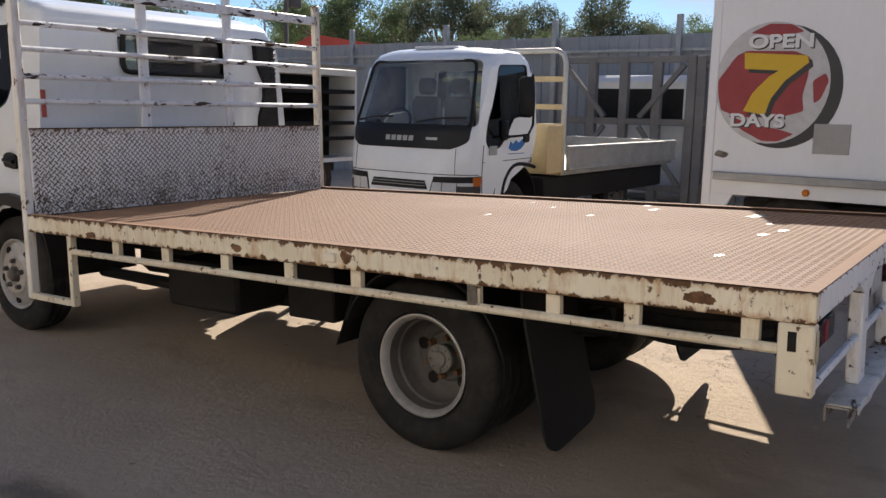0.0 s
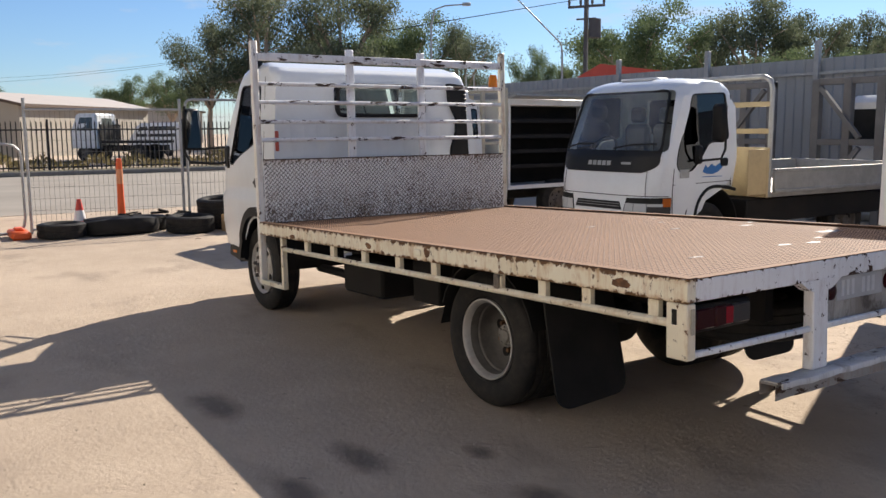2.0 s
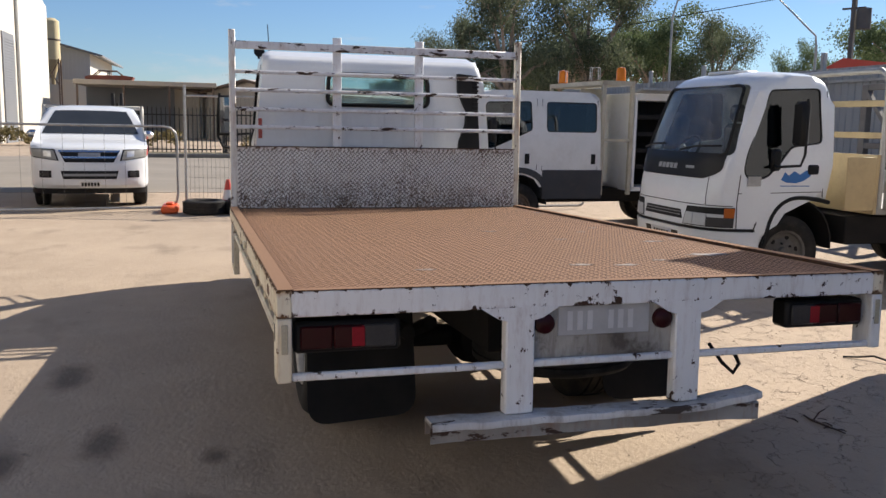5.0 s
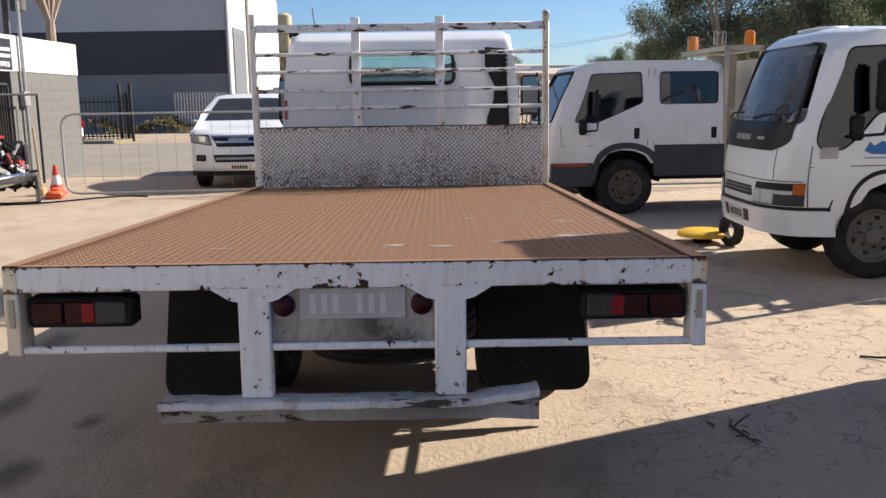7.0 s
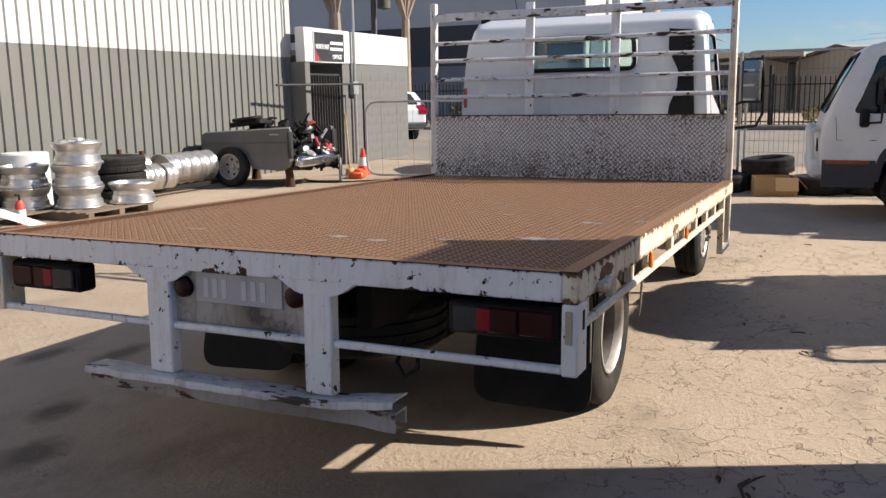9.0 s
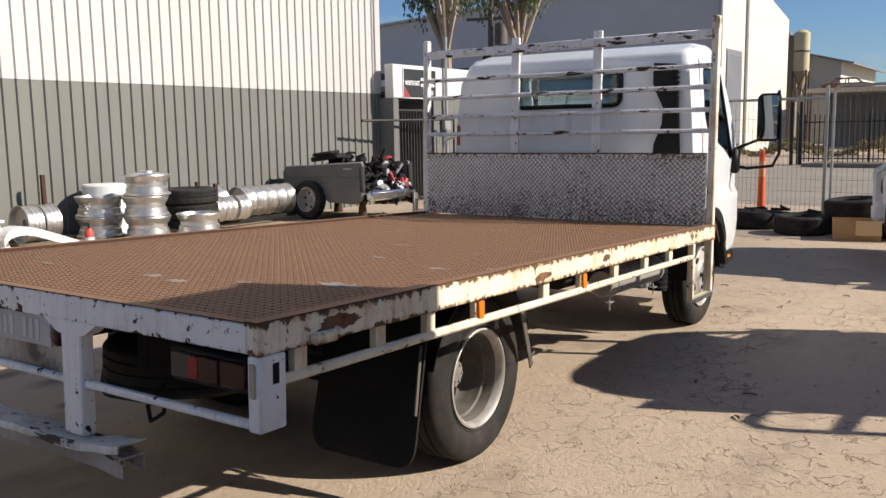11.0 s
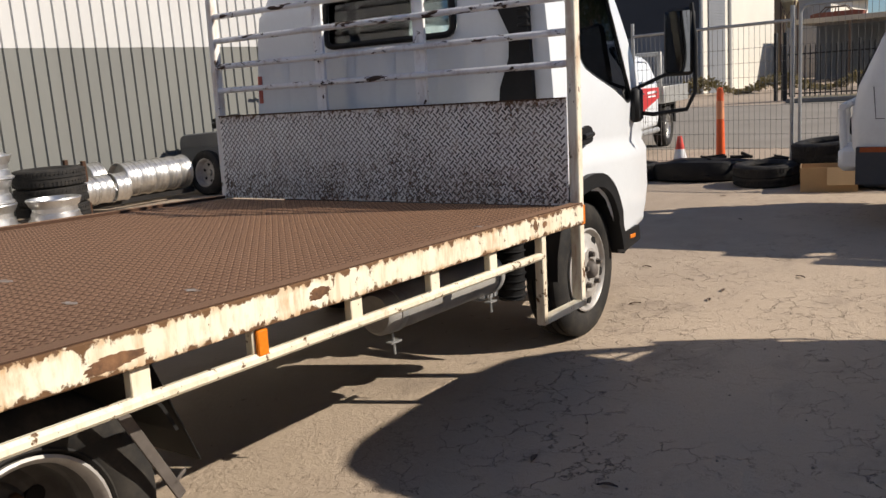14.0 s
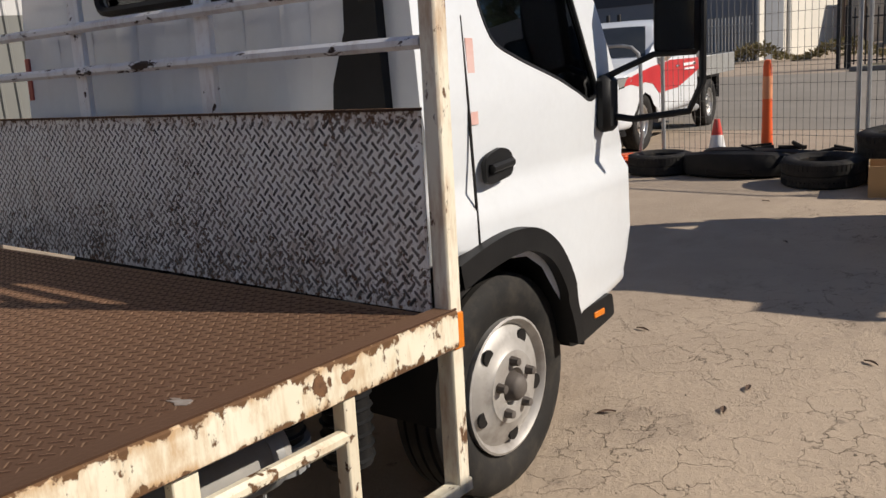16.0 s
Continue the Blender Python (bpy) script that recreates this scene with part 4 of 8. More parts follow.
for o in truck.children:  # the headboard stands square to the yard, the tray is a hair askew
    if o.name.split(".")[0] in ("headboard_post", "top_rail", "tube_rail", "stile", "panel", "panel_tread", "panel_edge"):
        for vert in o.data.vertices:
            vert.co.x += 0.042 + 0.0157 * vert.co.y
# rear frame
part("rear_beam", Geo().box(-0.045, 0.0, -1.165, 1.165, -0.082, 0.004, 0.004), TRAYWHITE, truck, "chipped white rear beam")
part("beam_capping", Geo().box(-0.045, -0.003, -1.165, 1.165, 0.0045, 0.0085), DECK, truck, "rusty top edge of the beam")
for y in (-0.355, 0.325):
    part("gusset", Geo().prism([(y - 0.15, -0.078), (y + 0.15, -0.078), (y + 0.085, -0.118), (y + 0.06, -0.125), (y - 0.06, -0.125), (y - 0.085, -0.118)], "x", -0.05, 0.003), TRAYWHITE2, truck)
    part("bumper_post", Geo().box(-0.05, 0.002, y - 0.055, y + 0.055, -0.47, -0.12, 0.006), TRAYWHITE2, truck, "square bumper post")
for a, c in ((-1.165, -0.41), (-0.30, 0.27), (0.38, 1.165)):
    part("rear_tube", Geo().box(-0.032, -0.006, a, c, -0.302, -0.276, 0.006), TRAYWHITE2, truck, "lower rear tube")
# channel bumper with a lipped top plate, peeled up at one end
ys = [-0.69 + 0.033 * i for i in range(41)]


def swept(section, ys, lift):
    """A closed (x, z) section drawn along y, raised by lift(y)."""
    n, v, f = len(section), [], []
    for y in ys:
        up, out = lift(y)
        v += [(x + out, y, z + up) for x, z in section]
    for i in range(len(ys) - 1):
        f += [(n * i + k, n * i + (k + 1) % n, n * i + n + (k + 1) % n, n * i + n + k) for k in range(n)]
    f += [tuple(range(n)), tuple(range(n * len(ys) - n, n * len(ys)))]
    return Geo().add(v, f)


def peel(y):
    q = max(0.0, y - 0.36)
    return 0.25 * q ** 1.5 + 0.0015 * math.sin(17 * y) + 0.0015 * math.sin(41 * y), 0.002 * math.sin(23 * y)


def dented(y):
    return 0.0012 * math.sin(29 * y) - 0.02 * max(0.0, y - 0.5), 0.003 * math.sin(13 * y) + 0.05 * max(0.0, y - 0.48)


bmp0 = part("bumper", swept([(-0.060, -0.479), (0.018, -0.479), (0.022, -0.483), (0.022, -0.548), (0.016, -0.548), (0.016, -0.486), (-0.054, -0.486), (-0.054, -0.535), (-0.060, -0.535)], ys, dented), BUMPERPAINT, truck, "scraped steel channel bumper")
part("top_plate", swept([(-0.058, -0.4785), (-0.058, -0.4725), (0.040, -0.4715), (0.047, -0.473), (0.050, -0.478), (0.050, -0.497), (0.045, -0.498), (0.044, -0.480), (0.038, -0.478)], ys, peel), DINGY, bmp0, "chipped white lipped plate, one end peeled up")
# number panel, with lamps
part("number_panel", Geo().box(-0.045, -0.03, -0.30, 0.27, -0.285, -0.06, 0.003), worn_paint("grimy_grey_panel", (0.46, 0.44, 0.40), (0.27, 0.255, 0.23), rust=(0.10, 0.085, 0.07), rust2=(0.16, 0.13, 0.10), lo=0.56, hi=0.70, scale=9, edge=(-0.29, -0.16, 0.10), stain_w=0.7, patch=0.06, run=0.5), truck, "grimy grey number-plate panel")
plate = part("number_plate", Geo().box(-0.030, -0.024, -0.20, 0.17, -0.195, -0.085, 0.002), surface("worn_plate", (0.52, 0.52, 0.52), (0.44, 0.44, 0.44), 9, (0.5, 0.7), 0.1, 0.05), truck, "worn number plate with unreadable characters")
for y in (-0.165, -0.125, -0.085, 0.0, 0.04, 0.08):
    part("character_bar", Geo().box(-0.024, -0.022, y, y + 0.022, -0.175, -0.105), surface("faded_print", (0.66, 0.66, 0.66), (0.6, 0.6, 0.6), 9, (0.6, 0.7)), plate)
for y in (-0.255, 0.225):
    part("round_lamp", Geo().lathe([(0, 0.012), (0.022, 0.010), (0.037, 0.0), (0.040, -0.02), (0, -0.02)], 20, "x", (-0.012, y, -0.145)), DARKRED, truck, "round dark red lamp")
for s in (-1, 1):
    c = s * 0.97
    lamp = part("tail_lamp", Geo().box(-0.13, -0.035, c - 0.185, c + 0.185, -0.215, -0.105, 0.012), BLACK, truck, "black-cased red tail lamp")
    part("lens", Geo().box(-0.036, -0.022, c - 0.165, c - 0.055, -0.2, -0.12, 0.006), DARKRED if s < 0 else SMOKE, lamp)
    part("lens", Geo().box(-0.036, -0.022, c - 0.052, c + 0.05, -0.2, -0.12, 0.006), DARKRED, lamp)
    part("lens", Geo().box(-0.036, -0.022, c + 0.053, c + 0.165, -0.2, -0.12, 0.006), SMOKE if s < 0 else DARKRED, lamp)
    part("lens", Geo().box(-0.0365, -0.0205, c + (0.008 if s < 0 else -0.085), c + (0.056 if s < 0 else -0.035), -0.196, -0.124, 0.004), REDHOT, lamp, "brighter red brake lens")
    part("reflector", Geo().box(0.001, 0.006, s * 1.178, s * 1.200, -0.205, -0.105, 0.002), CLEARPLATE, truck, "faded pale reflector strip")
part("tow_hook", Geo().tube([(-0.2, 0.55, -0.30), (-0.12, 0.56, -0.36), (-0.1, 0.6, -0.40), (-0.12, 0.64, -0.37), (-0.14, 0.63, -0.33)], 0.008, 6), CHASSIS, truck)
# chassis and running gear
for s in (-1, 1):
    part("chassis_rail", Geo().box(-5.3, -0.25, s * 0.36 - 0.03, s * 0.36 + 0.03, -0.30, -0.12, 0.004), CHASSIS, truck)
for x in (-0.3, -0.9, -1.9, -2.8, -3.7):
    part("cross_bearer", Geo().box(x - 0.03, x + 0.03, -1.16, 1.16, -0.095, -0.013), CHASSIS, truck)
rear_c = [tl(-1.76, 4.405 + s, 0.372) for s in (-1, 1)]
axz = rear_c[0][2]
ax = rear_c[0][0]
part("rear_axle", Geo().tube([(ax, -0.75, axz), (ax, 0.75, axz)], 0.06, 10).lathe([(0, 0.19), (0.12, 0.13), (0.17, 0), (0.12, -0.13), (0, -0.19)], 16, "x", (ax, 0, axz)), CHASSIS, truck)
for s in (-1, 1):
    part("leaf_spring", Geo().tube([(ax + 0.62, s * 0.42, axz + 0.2), (ax + 0.3, s * 0.42, axz + 0.1), (ax, s * 0.42, axz + 0.06), (ax - 0.3, s * 0.42, axz + 0.1), (ax - 0.62, s * 0.42, axz + 0.2)], 0.035, 6), CHASSIS, truck)
part("drive_shaft", Geo().tube([(ax, 0, axz), (-4.4, 0, -0.25)], 0.04, 8), CHASSIS, truck)
DUSTYGREY = surface("dusty_grey_steel", (0.34, 0.325, 0.30), (0.25, 0.24, 0.22), 5, (0.55, 0.75), 0.0, 0.15, 60, grime=0.35, grime_c=(0.09, 0.075, 0.06))
tank = part("fuel_tank", Geo().lathe([(0, -0.42), (0.070, -0.42), (0.085, -0.40), (0.085, 0.40), (0.070, 0.42), (0, 0.42)], 24, "x", (-3.37, 0.93, -0.262)), DUSTYGREY, truck, "dusty grey cylinder slung under the tray")
for x in (-3.03, -3.74):
    part("strap", Geo().lathe([(0.085, -0.018), (0.089, -0.018), (0.089, 0.018), (0.085, 0.018)], 24, "x", (x, 0.93, -0.262)), GALV, tank, "steel strap")
    part("strap_bolt", Geo().tube([(x, 0.95, -0.35), (x, 0.955, -0.43)], 0.005, 6).box(x - 0.03, x + 0.03, 0.938, 0.968, -0.385, -0.379), GALV, tank)
part("pipe_end", Geo().tube([(-3.45, 0.50, -0.235), (-3.45, 0.79, -0.235)], 0.038, 14), GALV, truck, "pale pipe end")
part("air_pipe", Geo().tube([(-4.05, 0.74, -0.13), (-3.66, 0.76, -0.14)], 0.042, 12), BLACK, truck)
CX, CY = -3.93, 0.78
can = part("air_cleaner", Geo().lathe([(0, -0.16), (0.068, -0.16), (0.074, -0.172), (0.074, -0.33), (0, -0.33)], 24, "z", (CX, CY, 0)), BLACK, truck, "ribbed black air cleaner with a grey cap")
for i in range(5):
    part("rib", Geo().lathe([(0.072, -0.007), (0.081, 0.0), (0.072, 0.007)], 24, "z", (CX, CY, -0.185 - 0.031 * i)), BLACK, can)
part("cap", Geo().lathe([(0, -0.33), (0.090, -0.33), (0.090, -0.350), (0.080, -0.362), (0.077, -0.41), (0.05, -0.424), (0, -0.424)], 24, "z", (CX, CY, 0)), TRIMGREY, can, "grey dished cap")
for k in range(12):
    part("cap_ridge", Geo().box(0.074, 0.084, -0.006, 0.006, -0.408, -0.362, 0.002, pose(CX, CY, 0, 0, 0, 30 * k)), TRIMGREY, can)
hose = part("air_intake", Geo().tube([(-4.13, 0.84, -0.46), (-4.13, 0.84, -0.02)], 0.066, 14), BLACK, truck, "ribbed black intake hose")
g = Geo()
for i in range(12):
    g.lathe([(0.062, -0.008), (0.075, 0.0), (0.062, 0.008)], 14, "z", (-4.13, 0.84, -0.44 + 0.036 * i))
part("hose_rib", g, BLACK, hose, kind="stuff")
part("battery_box", Geo().box(-3.3, -2.75, -0.95, -0.55, -0.45, -0.2, 0.02), CHASSIS, truck)
part("tool_box", Geo().box(-2.45, -2.15, -0.9, -0.5, -0.42, -0.15, 0.01), CHASSIS, truck)
part("gearbox", Geo().box(-4.6, -3.9, -0.22, 0.22, -0.5, -0.15, 0.06), CHASSIS, truck)
part("exhaust_pipe", Geo().tube([(-4.4, -0.6, -0.42), (-3.2, -0.62, -0.44), (-1.9, -0.55, -0.40), (-0.9, -0.55, -0.35)], 0.035, 8), CHASSIS, truck)
def tyre(r=0.365, w=0.20, hole=0.215):
    h = w / 2
    return [(hole, -h * 0.72), (hole + 0.03, -h * 0.95), (r * 0.78, -h * 1.04), (r - 0.05, -h), (r - 0.018, -h * 0.9), (r - 0.002, -h * 0.72), (r - 0.002, -h * 0.5), (r - 0.012, -h * 0.48), (r - 0.012, -h * 0.40), (r, -h * 0.38), (r, -h * 0.06), (r - 0.012, -h * 0.05), (r - 0.012, h * 0.05), (r, h * 0.06), (r, h * 0.38), (r - 0.012, h * 0.40), (r - 0.012, h * 0.48), (r - 0.002, h * 0.5), (r - 0.002, h * 0.72), (r - 0.018, h * 0.9), (r - 0.05, h), (r * 0.78, h * 1.04), (hole + 0.03, h * 0.95), (hole, h * 0.72)]


def vent_holes(parent, count, ring, r, depth, at_h, phase=0.3):
    """Dark round hand holes: short plugs proud by a hair."""
    plug = Geo().lathe([(0, depth), (r, depth), (r, -depth), (0, -depth)], 12, "y").mesh("vent_hole", CHASSIS)
    for k in range(count):
        w = 2 * math.pi * k / count + phase
        part("vent_hole", plug, None, parent).location = (ring * math.cos(w), at_h, ring * math.sin(w))


HUBGREY = surface("dusty_hub_steel", (0.23, 0.215, 0.195), (0.15, 0.14, 0.125), 12, (0.6, 0.8), 0.1, 0.15, 80, grime=0.3)
# dark tone paints in the dish's shade along with the grease
GREASYSHADE = surface("greasy_shaded_wheel_steel", (0.075, 0.067, 0.059), (0.165, 0.15, 0.132), 6, (0.55, 0.8), 0.0, 0.1, 60, grime=0.4, grime_c=(0.02, 0.017, 0.014))


def dual_wheel(parent, centre, s):
    """Rear pair: the outer wheel is a deep dish. s: the side it faces."""
    w = part("rear_wheel", Geo().lathe([(0, -0.25 * s), (0.2, -0.25 * s), (0.2, -0.17 * s), (0, -0.17 * s)], 24), RIMDARK, parent, "dual rear wheel with a deep-dish silver rim")
    w.location = centre
    fat = tyre(0.377, 0.226)
    part("tyre", Geo().lathe([(r, h) for r, h in fat], 56), RUBBER, w)
    part("tyre", Geo().lathe([(r, h - 0.25 * s) for r, h in fat], 56), RUBBER, w)
    lip = [(0.222, 0.093), (0.226, 0.108), (0.218, 0.111), (0.204, 0.098), (0.199, 0.06), (0.21, 0.05)]
    rim = [(0.200, 0.070), (0.194, 0.045), (0.194, 0.020), (0.186, 0.012), (0.184, -0.045), (0.176, -0.080), (0.158, -0.094), (0.135, -0.090), (0.118, -0.100), (0.105, -0.086), (0.02, -0.084), (0.02, -0.10), (0.19, -0.115), (0.21, 0.0)]
    part("rim", Geo().lathe([(r, h * s) for r, h in rim], 44), GREASYSHADE, w, "greasy deep-dish steel rim with shade in its colour")
    part("rim_lip", Geo().lathe([(r, h * s) for r, h in lip], 44), RIM, w, "silver rim edge")
    part("bead_ring", Geo().lathe([(0.232, 0.103 * s), (0.238, 0.109 * s), (0.244, 0.106 * s), (0.240, 0.09 * s)], 44), RUBBER, w)
    hub = part("hub", Geo().lathe([(0, -0.014 * s), (0.034, -0.015 * s), (0.038, -0.024 * s), (0.062, -0.026 * s), (0.066, -0.034 * s), (0.060, -0.040 * s), (0.056, -0.09 * s), (0.0, -0.09 * s)], 24), HUBGREY, w, "dusty grey axle flange")
    for k in range(8):
        a = 2 * math.pi * k / 8 + 0.1
        part("flange_bolt", Geo().lathe([(0, -0.018 * s), (0.0065, -0.019 * s), (0.0075, -0.028 * s), (0, -0.028 * s)], 6, "y", (0.050 * math.cos(a), 0, 0.050 * math.sin(a))), HUBGREY, hub)
    for k in range(6):
        a = 2 * math.pi * k / 6 + 0.35
        part("wheel_nut", Geo().lathe([(0, 0.028 * s), (0.012, 0.026 * s), (0.016, 0.004 * s), (0.016, -0.02 * s), (0, -0.02 * s)], 6, "y", (0.090 * math.cos(a), -0.075 * s, 0.090 * math.sin(a))), RUSTPATCH, w, "rusty wheel nut")
    vent_holes(w, 5, 0.136, 0.028, 0.006, -0.094 * s, 5.35)
    return w


def front_wheel(parent, centre, s):
    w = part("front_wheel", Geo().lathe([(0, -0.09 * s), (0.15, -0.09 * s), (0.15, -0.05 * s), (0, -0.05 * s)], 24), RIMDARK, parent, "front wheel with a silver steel rim")
    w.location = centre
    part("tyre", Geo().lathe(tyre(), 48), RUBBER, w)
    rim = [(0.222, 0.085), (0.226, 0.10), (0.218, 0.103), (0.205, 0.09), (0.200, 0.075), (0.188, 0.085), (0.155, 0.098), (0.125, 0.105), (0.118, 0.112), (0.062, 0.116), (0.055, 0.10), (0.01, 0.10), (0.01, 0.06), (0.20, 0.05), (0.215, 0.0)]
    part("rim", Geo().lathe([(r, h * s) for r, h in rim], 40), RIM, w, "silver steel rim with round vents")
    part("hub", Geo().lathe([(0, 0.150 * s), (0.03, 0.147 * s), (0.042, 0.135 * s), (0.05, 0.10 * s), (0, 0.10 * s)], 20), RIMDARK, w)
    for k in range(5):
        a = 2 * math.pi * k / 5 + 0.25
        part("wheel_nut", Geo().lathe([(0, 0.145 * s), (0.013, 0.142 * s), (0.017, 0.118 * s), (0.017, 0.10 * s), (0, 0.10 * s)], 8, "y", (0.088 * math.cos(a), 0, 0.088 * math.sin(a))), RIMDARK, w)
    vent_holes(w, 5, 0.165, 0.026, 0.004, 0.094 * s, 0.85)
    return w


for s in (-1, 1):
    dual_wheel(truck, tl(-1.755, 4.405 + s * 0.850, 0.377), s)
    front_wheel(truck, tl(-4.94, 4.355 + s * 0.855, 0.366), s)
    g = Geo().prism(rounded([(s * 0.48, -0.11), (s * 0.98, -0.11), (s * 1.0, -0.775), (s * 0.48, -0.76)], 0.10, 5), "x", -1.106, -1.094)
    g.v = [(x - 0.22 * (z + 0.3) + 0.02 * math.sin(5 * y), y, z) for x, y, z in g.v]
    part("mudflap", g, FLAP, truck, "black rubber mudflap")
    g = Geo().box(ax - 0.44, ax - 0.43, s * 0.50, s * 0.90, -0.52, -0.12, 0.004)
    g.v = [(x + 0.42 * (z + 0.3), y, z) for x, y, z in g.v]
    part("mudflap", g, FLAP, truck, "short front mudflap")
    g = Geo()
    ring = [math.radians(a) for a in range(15, 170, 12)]
    v, f = [], []
    for a in ring:
        for rr in (0.425, 0.435):
            for yy in (s * 0.56, s * 0.97):
                v.append((ax + rr * math.cos(a), yy, min(-0.03, axz + rr * math.sin(a))))
    for i in range(len(ring) - 1):
        b0, b1 = 4 * i, 4 * i + 4
        f += [(b0, b1, b1 + 1, b0 + 1), (b0 + 2, b0 + 3, b1 + 3, b1 + 2), (b0, b0 + 2, b1 + 2, b1), (b0 + 1, b1 + 1, b1 + 3, b0 + 3)]
    part("mudguard", g.add(v, f), FLAP, truck, "black curved mudguard")
    if s > 0:
        part("mudguard_stay", Geo().box(-0.016, 0.016, -0.004, 0.004, 0.0, 0.40, 0.002, pose(-1.985, s * 1.00, -0.545, -8, 32, 0)).box(-0.05, 0.0, -0.004, 0.004, 0.05, 0.062, 0.002, pose(-1.985, s * 1.00, -0.545, -8, 32, 0)), RIMDARK, truck)
        part("mudguard_stay", Geo().box(-0.017, 0.017, -0.004, 0.004, 0.0, 0.28, 0.002, pose(-1.055, s * 0.985, -0.56, 3, -13, 0)), RIMDARK, truck)
sp = part("spare_wheel", Geo().lathe([(r, h) for r, h in tyre()], 40, "z", (-0.72, 0.08, -0.37)), RUBBER, truck, "spare tyre slung under the tray")
part("rim", Geo().lathe([(0, 0.02), (0.2, 0.02), (0.22, 0.09), (0.22, -0.09), (0.2, -0.02), (0, -0.02)], 30, "z", (-0.72, 0.08, -0.37)), RIMDARK, sp)


# ---- cab builder ----
def clamp(t):
    return max(0.0, min(1.0, t))


def cab_shape(x_front, belt, top, tumble, taper, bow, length=0.6):
    def f(x, y, z):
        k = clamp((z - belt) / (top - belt))
        t = clamp((x_front + length - x) / length)
        yy = y * (1 - tumble * k ** 1.4) * (1 - taper * t * t)
        return Vector((x - bow * t * (1 - min(1, (y / 0.9) ** 2)), yy, z))
    return f


def liner(parent, cx, cz, r, y0, y1, a0=-5, a1=185):
    """Dark inner wheel house over a wheel."""
    v, f, n = [], [], 12
    for k in range(n + 1):
        a = radians(a0 + (a1 - a0) * k / n)
        for rr in (r, r + 0.015):
            for yy in (y0, y1):
                v.append((cx + rr * math.cos(a), yy, cz + rr * math.sin(a)))
    for k in range(n):
        b, c = 4 * k, 4 * k + 4
        f += [(b, c, c + 1, b + 1), (b + 2, b + 3, c + 3, c + 2), (b, b + 2, c + 2, c), (b + 1, c + 1, c + 3, b + 3)]
    g = Geo().add(v, f)
    arc = [(cx + r * math.cos(radians(a0 + (a1 - a0) * k / n)), cz + r * math.sin(radians(a0 + (a1 - a0) * k / n))) for k in range(n + 1)]
    g.prism(arc, "y", y0, y0 + (0.01 if y1 > y0 else -0.01))
    return part("wheel_house", g, CHASSIS, parent)


def build_cab(parent, prof, half, shape, side_windows, screen, rear=None, paint=WHITE, screen_glass=GLASS, side_glass=GLASS, seams=(), bevel=0.07, label="white cab body", seats=True, floor_z=None, inner=None, rear_glass=GLASS, fine=0.09):
    """Cab facing -x. side_windows: polygons (x, z). screen: (y half low, y half high, z low, z high). rear: (y0, y1, z0, z1)."""
    outer = shell(prof, half, shape, bevel, fine=fine)
    xs, zs = [p[0] for p in prof], [p[1] for p in prof]
    cx, cz = sum(xs) / len(xs), 0.5 * (min(zs) + max(zs))
    cuts = [shell(inner, half * 0.93, shape, bevel * 0.6, fine=0) if inner else inner_copy(outer, (cx, 0, cz), (0.93, 0.94, 0.95))]
    for poly in side_windows:
        cuts.append(bent(Geo().prism(poly, "y", -half - 0.3, half + 0.3), shape).mesh("cutter"))
    xf = min(xs)
    yl, yh, zl, zh = screen
    scr = rounded([(-yl, zl), (yl, zl), (yh, zh), (-yh, zh)], 0.07, 3)
    cuts.append(Geo().prism(scr, "x", xf - 0.4, cx - 0.05).mesh("cutter"))
    if rear:
        y0, y1, z0, z1 = rear
        rw = rounded([(y0, z0), (y1, z0), (y1, z1), (y0, z1)], 0.06, 4)
        cuts.append(Geo().prism(rw, "x", max(xs) - 0.35, max(xs) + 0.3).mesh("cutter"))
    me = finish(boolean_cut(outer, cuts), paint)
    me.name = "body"
    body = part("body", me, None, parent, label)
    for poly in side_windows:
        for s in (-1, 1):
            g = Geo().prism(poly, "y", s * (half - 0.014), s * (half - 0.009))
            part("side_window", bent(g, shape), side_glass, parent).visible_shadow = False
            path = [tuple(shape(x, s * (half - 0.005), z)) for x, z in poly]
            part("window_seal", Geo().tube(path, 0.008, 6, True), BLACK, parent)
    # windscreen: laid on the slope of the side outline
    front = [p for p in prof if p[0] < cx and p[1] > 0.5 * (min(zs) + max(zs)) - 0.5]

    def x_at(z):
        best = None
        for i in range(len(prof)):
            (xa, za), (xb, zb) = prof[i], prof[(i + 1) % len(prof)]
            if min(za, zb) - 1e-6 <= z <= max(za, zb) + 1e-6 and abs(zb - za) > 1e-6:
                x = xa + (xb - xa) * (z - za) / (zb - za)
                best = x if best is None else min(best, x)
        return best
    g, ny, nz = Geo(), 10, 8
    v, f = [], []
    for j in range(nz + 1):
        z = zl + (zh - zl) * j / nz
        w = yl + (yh - yl) * j / nz
        for i in range(ny + 1):
            y = w * (2 * i / ny - 1)
            v.append(shape(x_at(z) + 0.012, y / max(0.5, (1 - 0.0)), z))
    for j in range(nz):
        for i in range(ny):
            a = j * (ny + 1) + i
            f.append((a, a + 1, a + ny + 2, a + ny + 1))
    part("windscreen", g.add(v, f), screen_glass, parent, "tinted windscreen").visible_shadow = False
    part("screen_seal", Geo().tube([tuple(shape(x_at(z) - 0.002, y, z)) for y, z in scr], 0.016, 6, True), BLACK, parent)
    if rear:
        g = Geo().prism(rw, "x", max(xs) - 0.03, max(xs) - 0.024)
        part("rear_window", bent(g, shape), rear_glass, parent).visible_shadow = False
        xr = [max(xs) + 0.004] * len(rw)
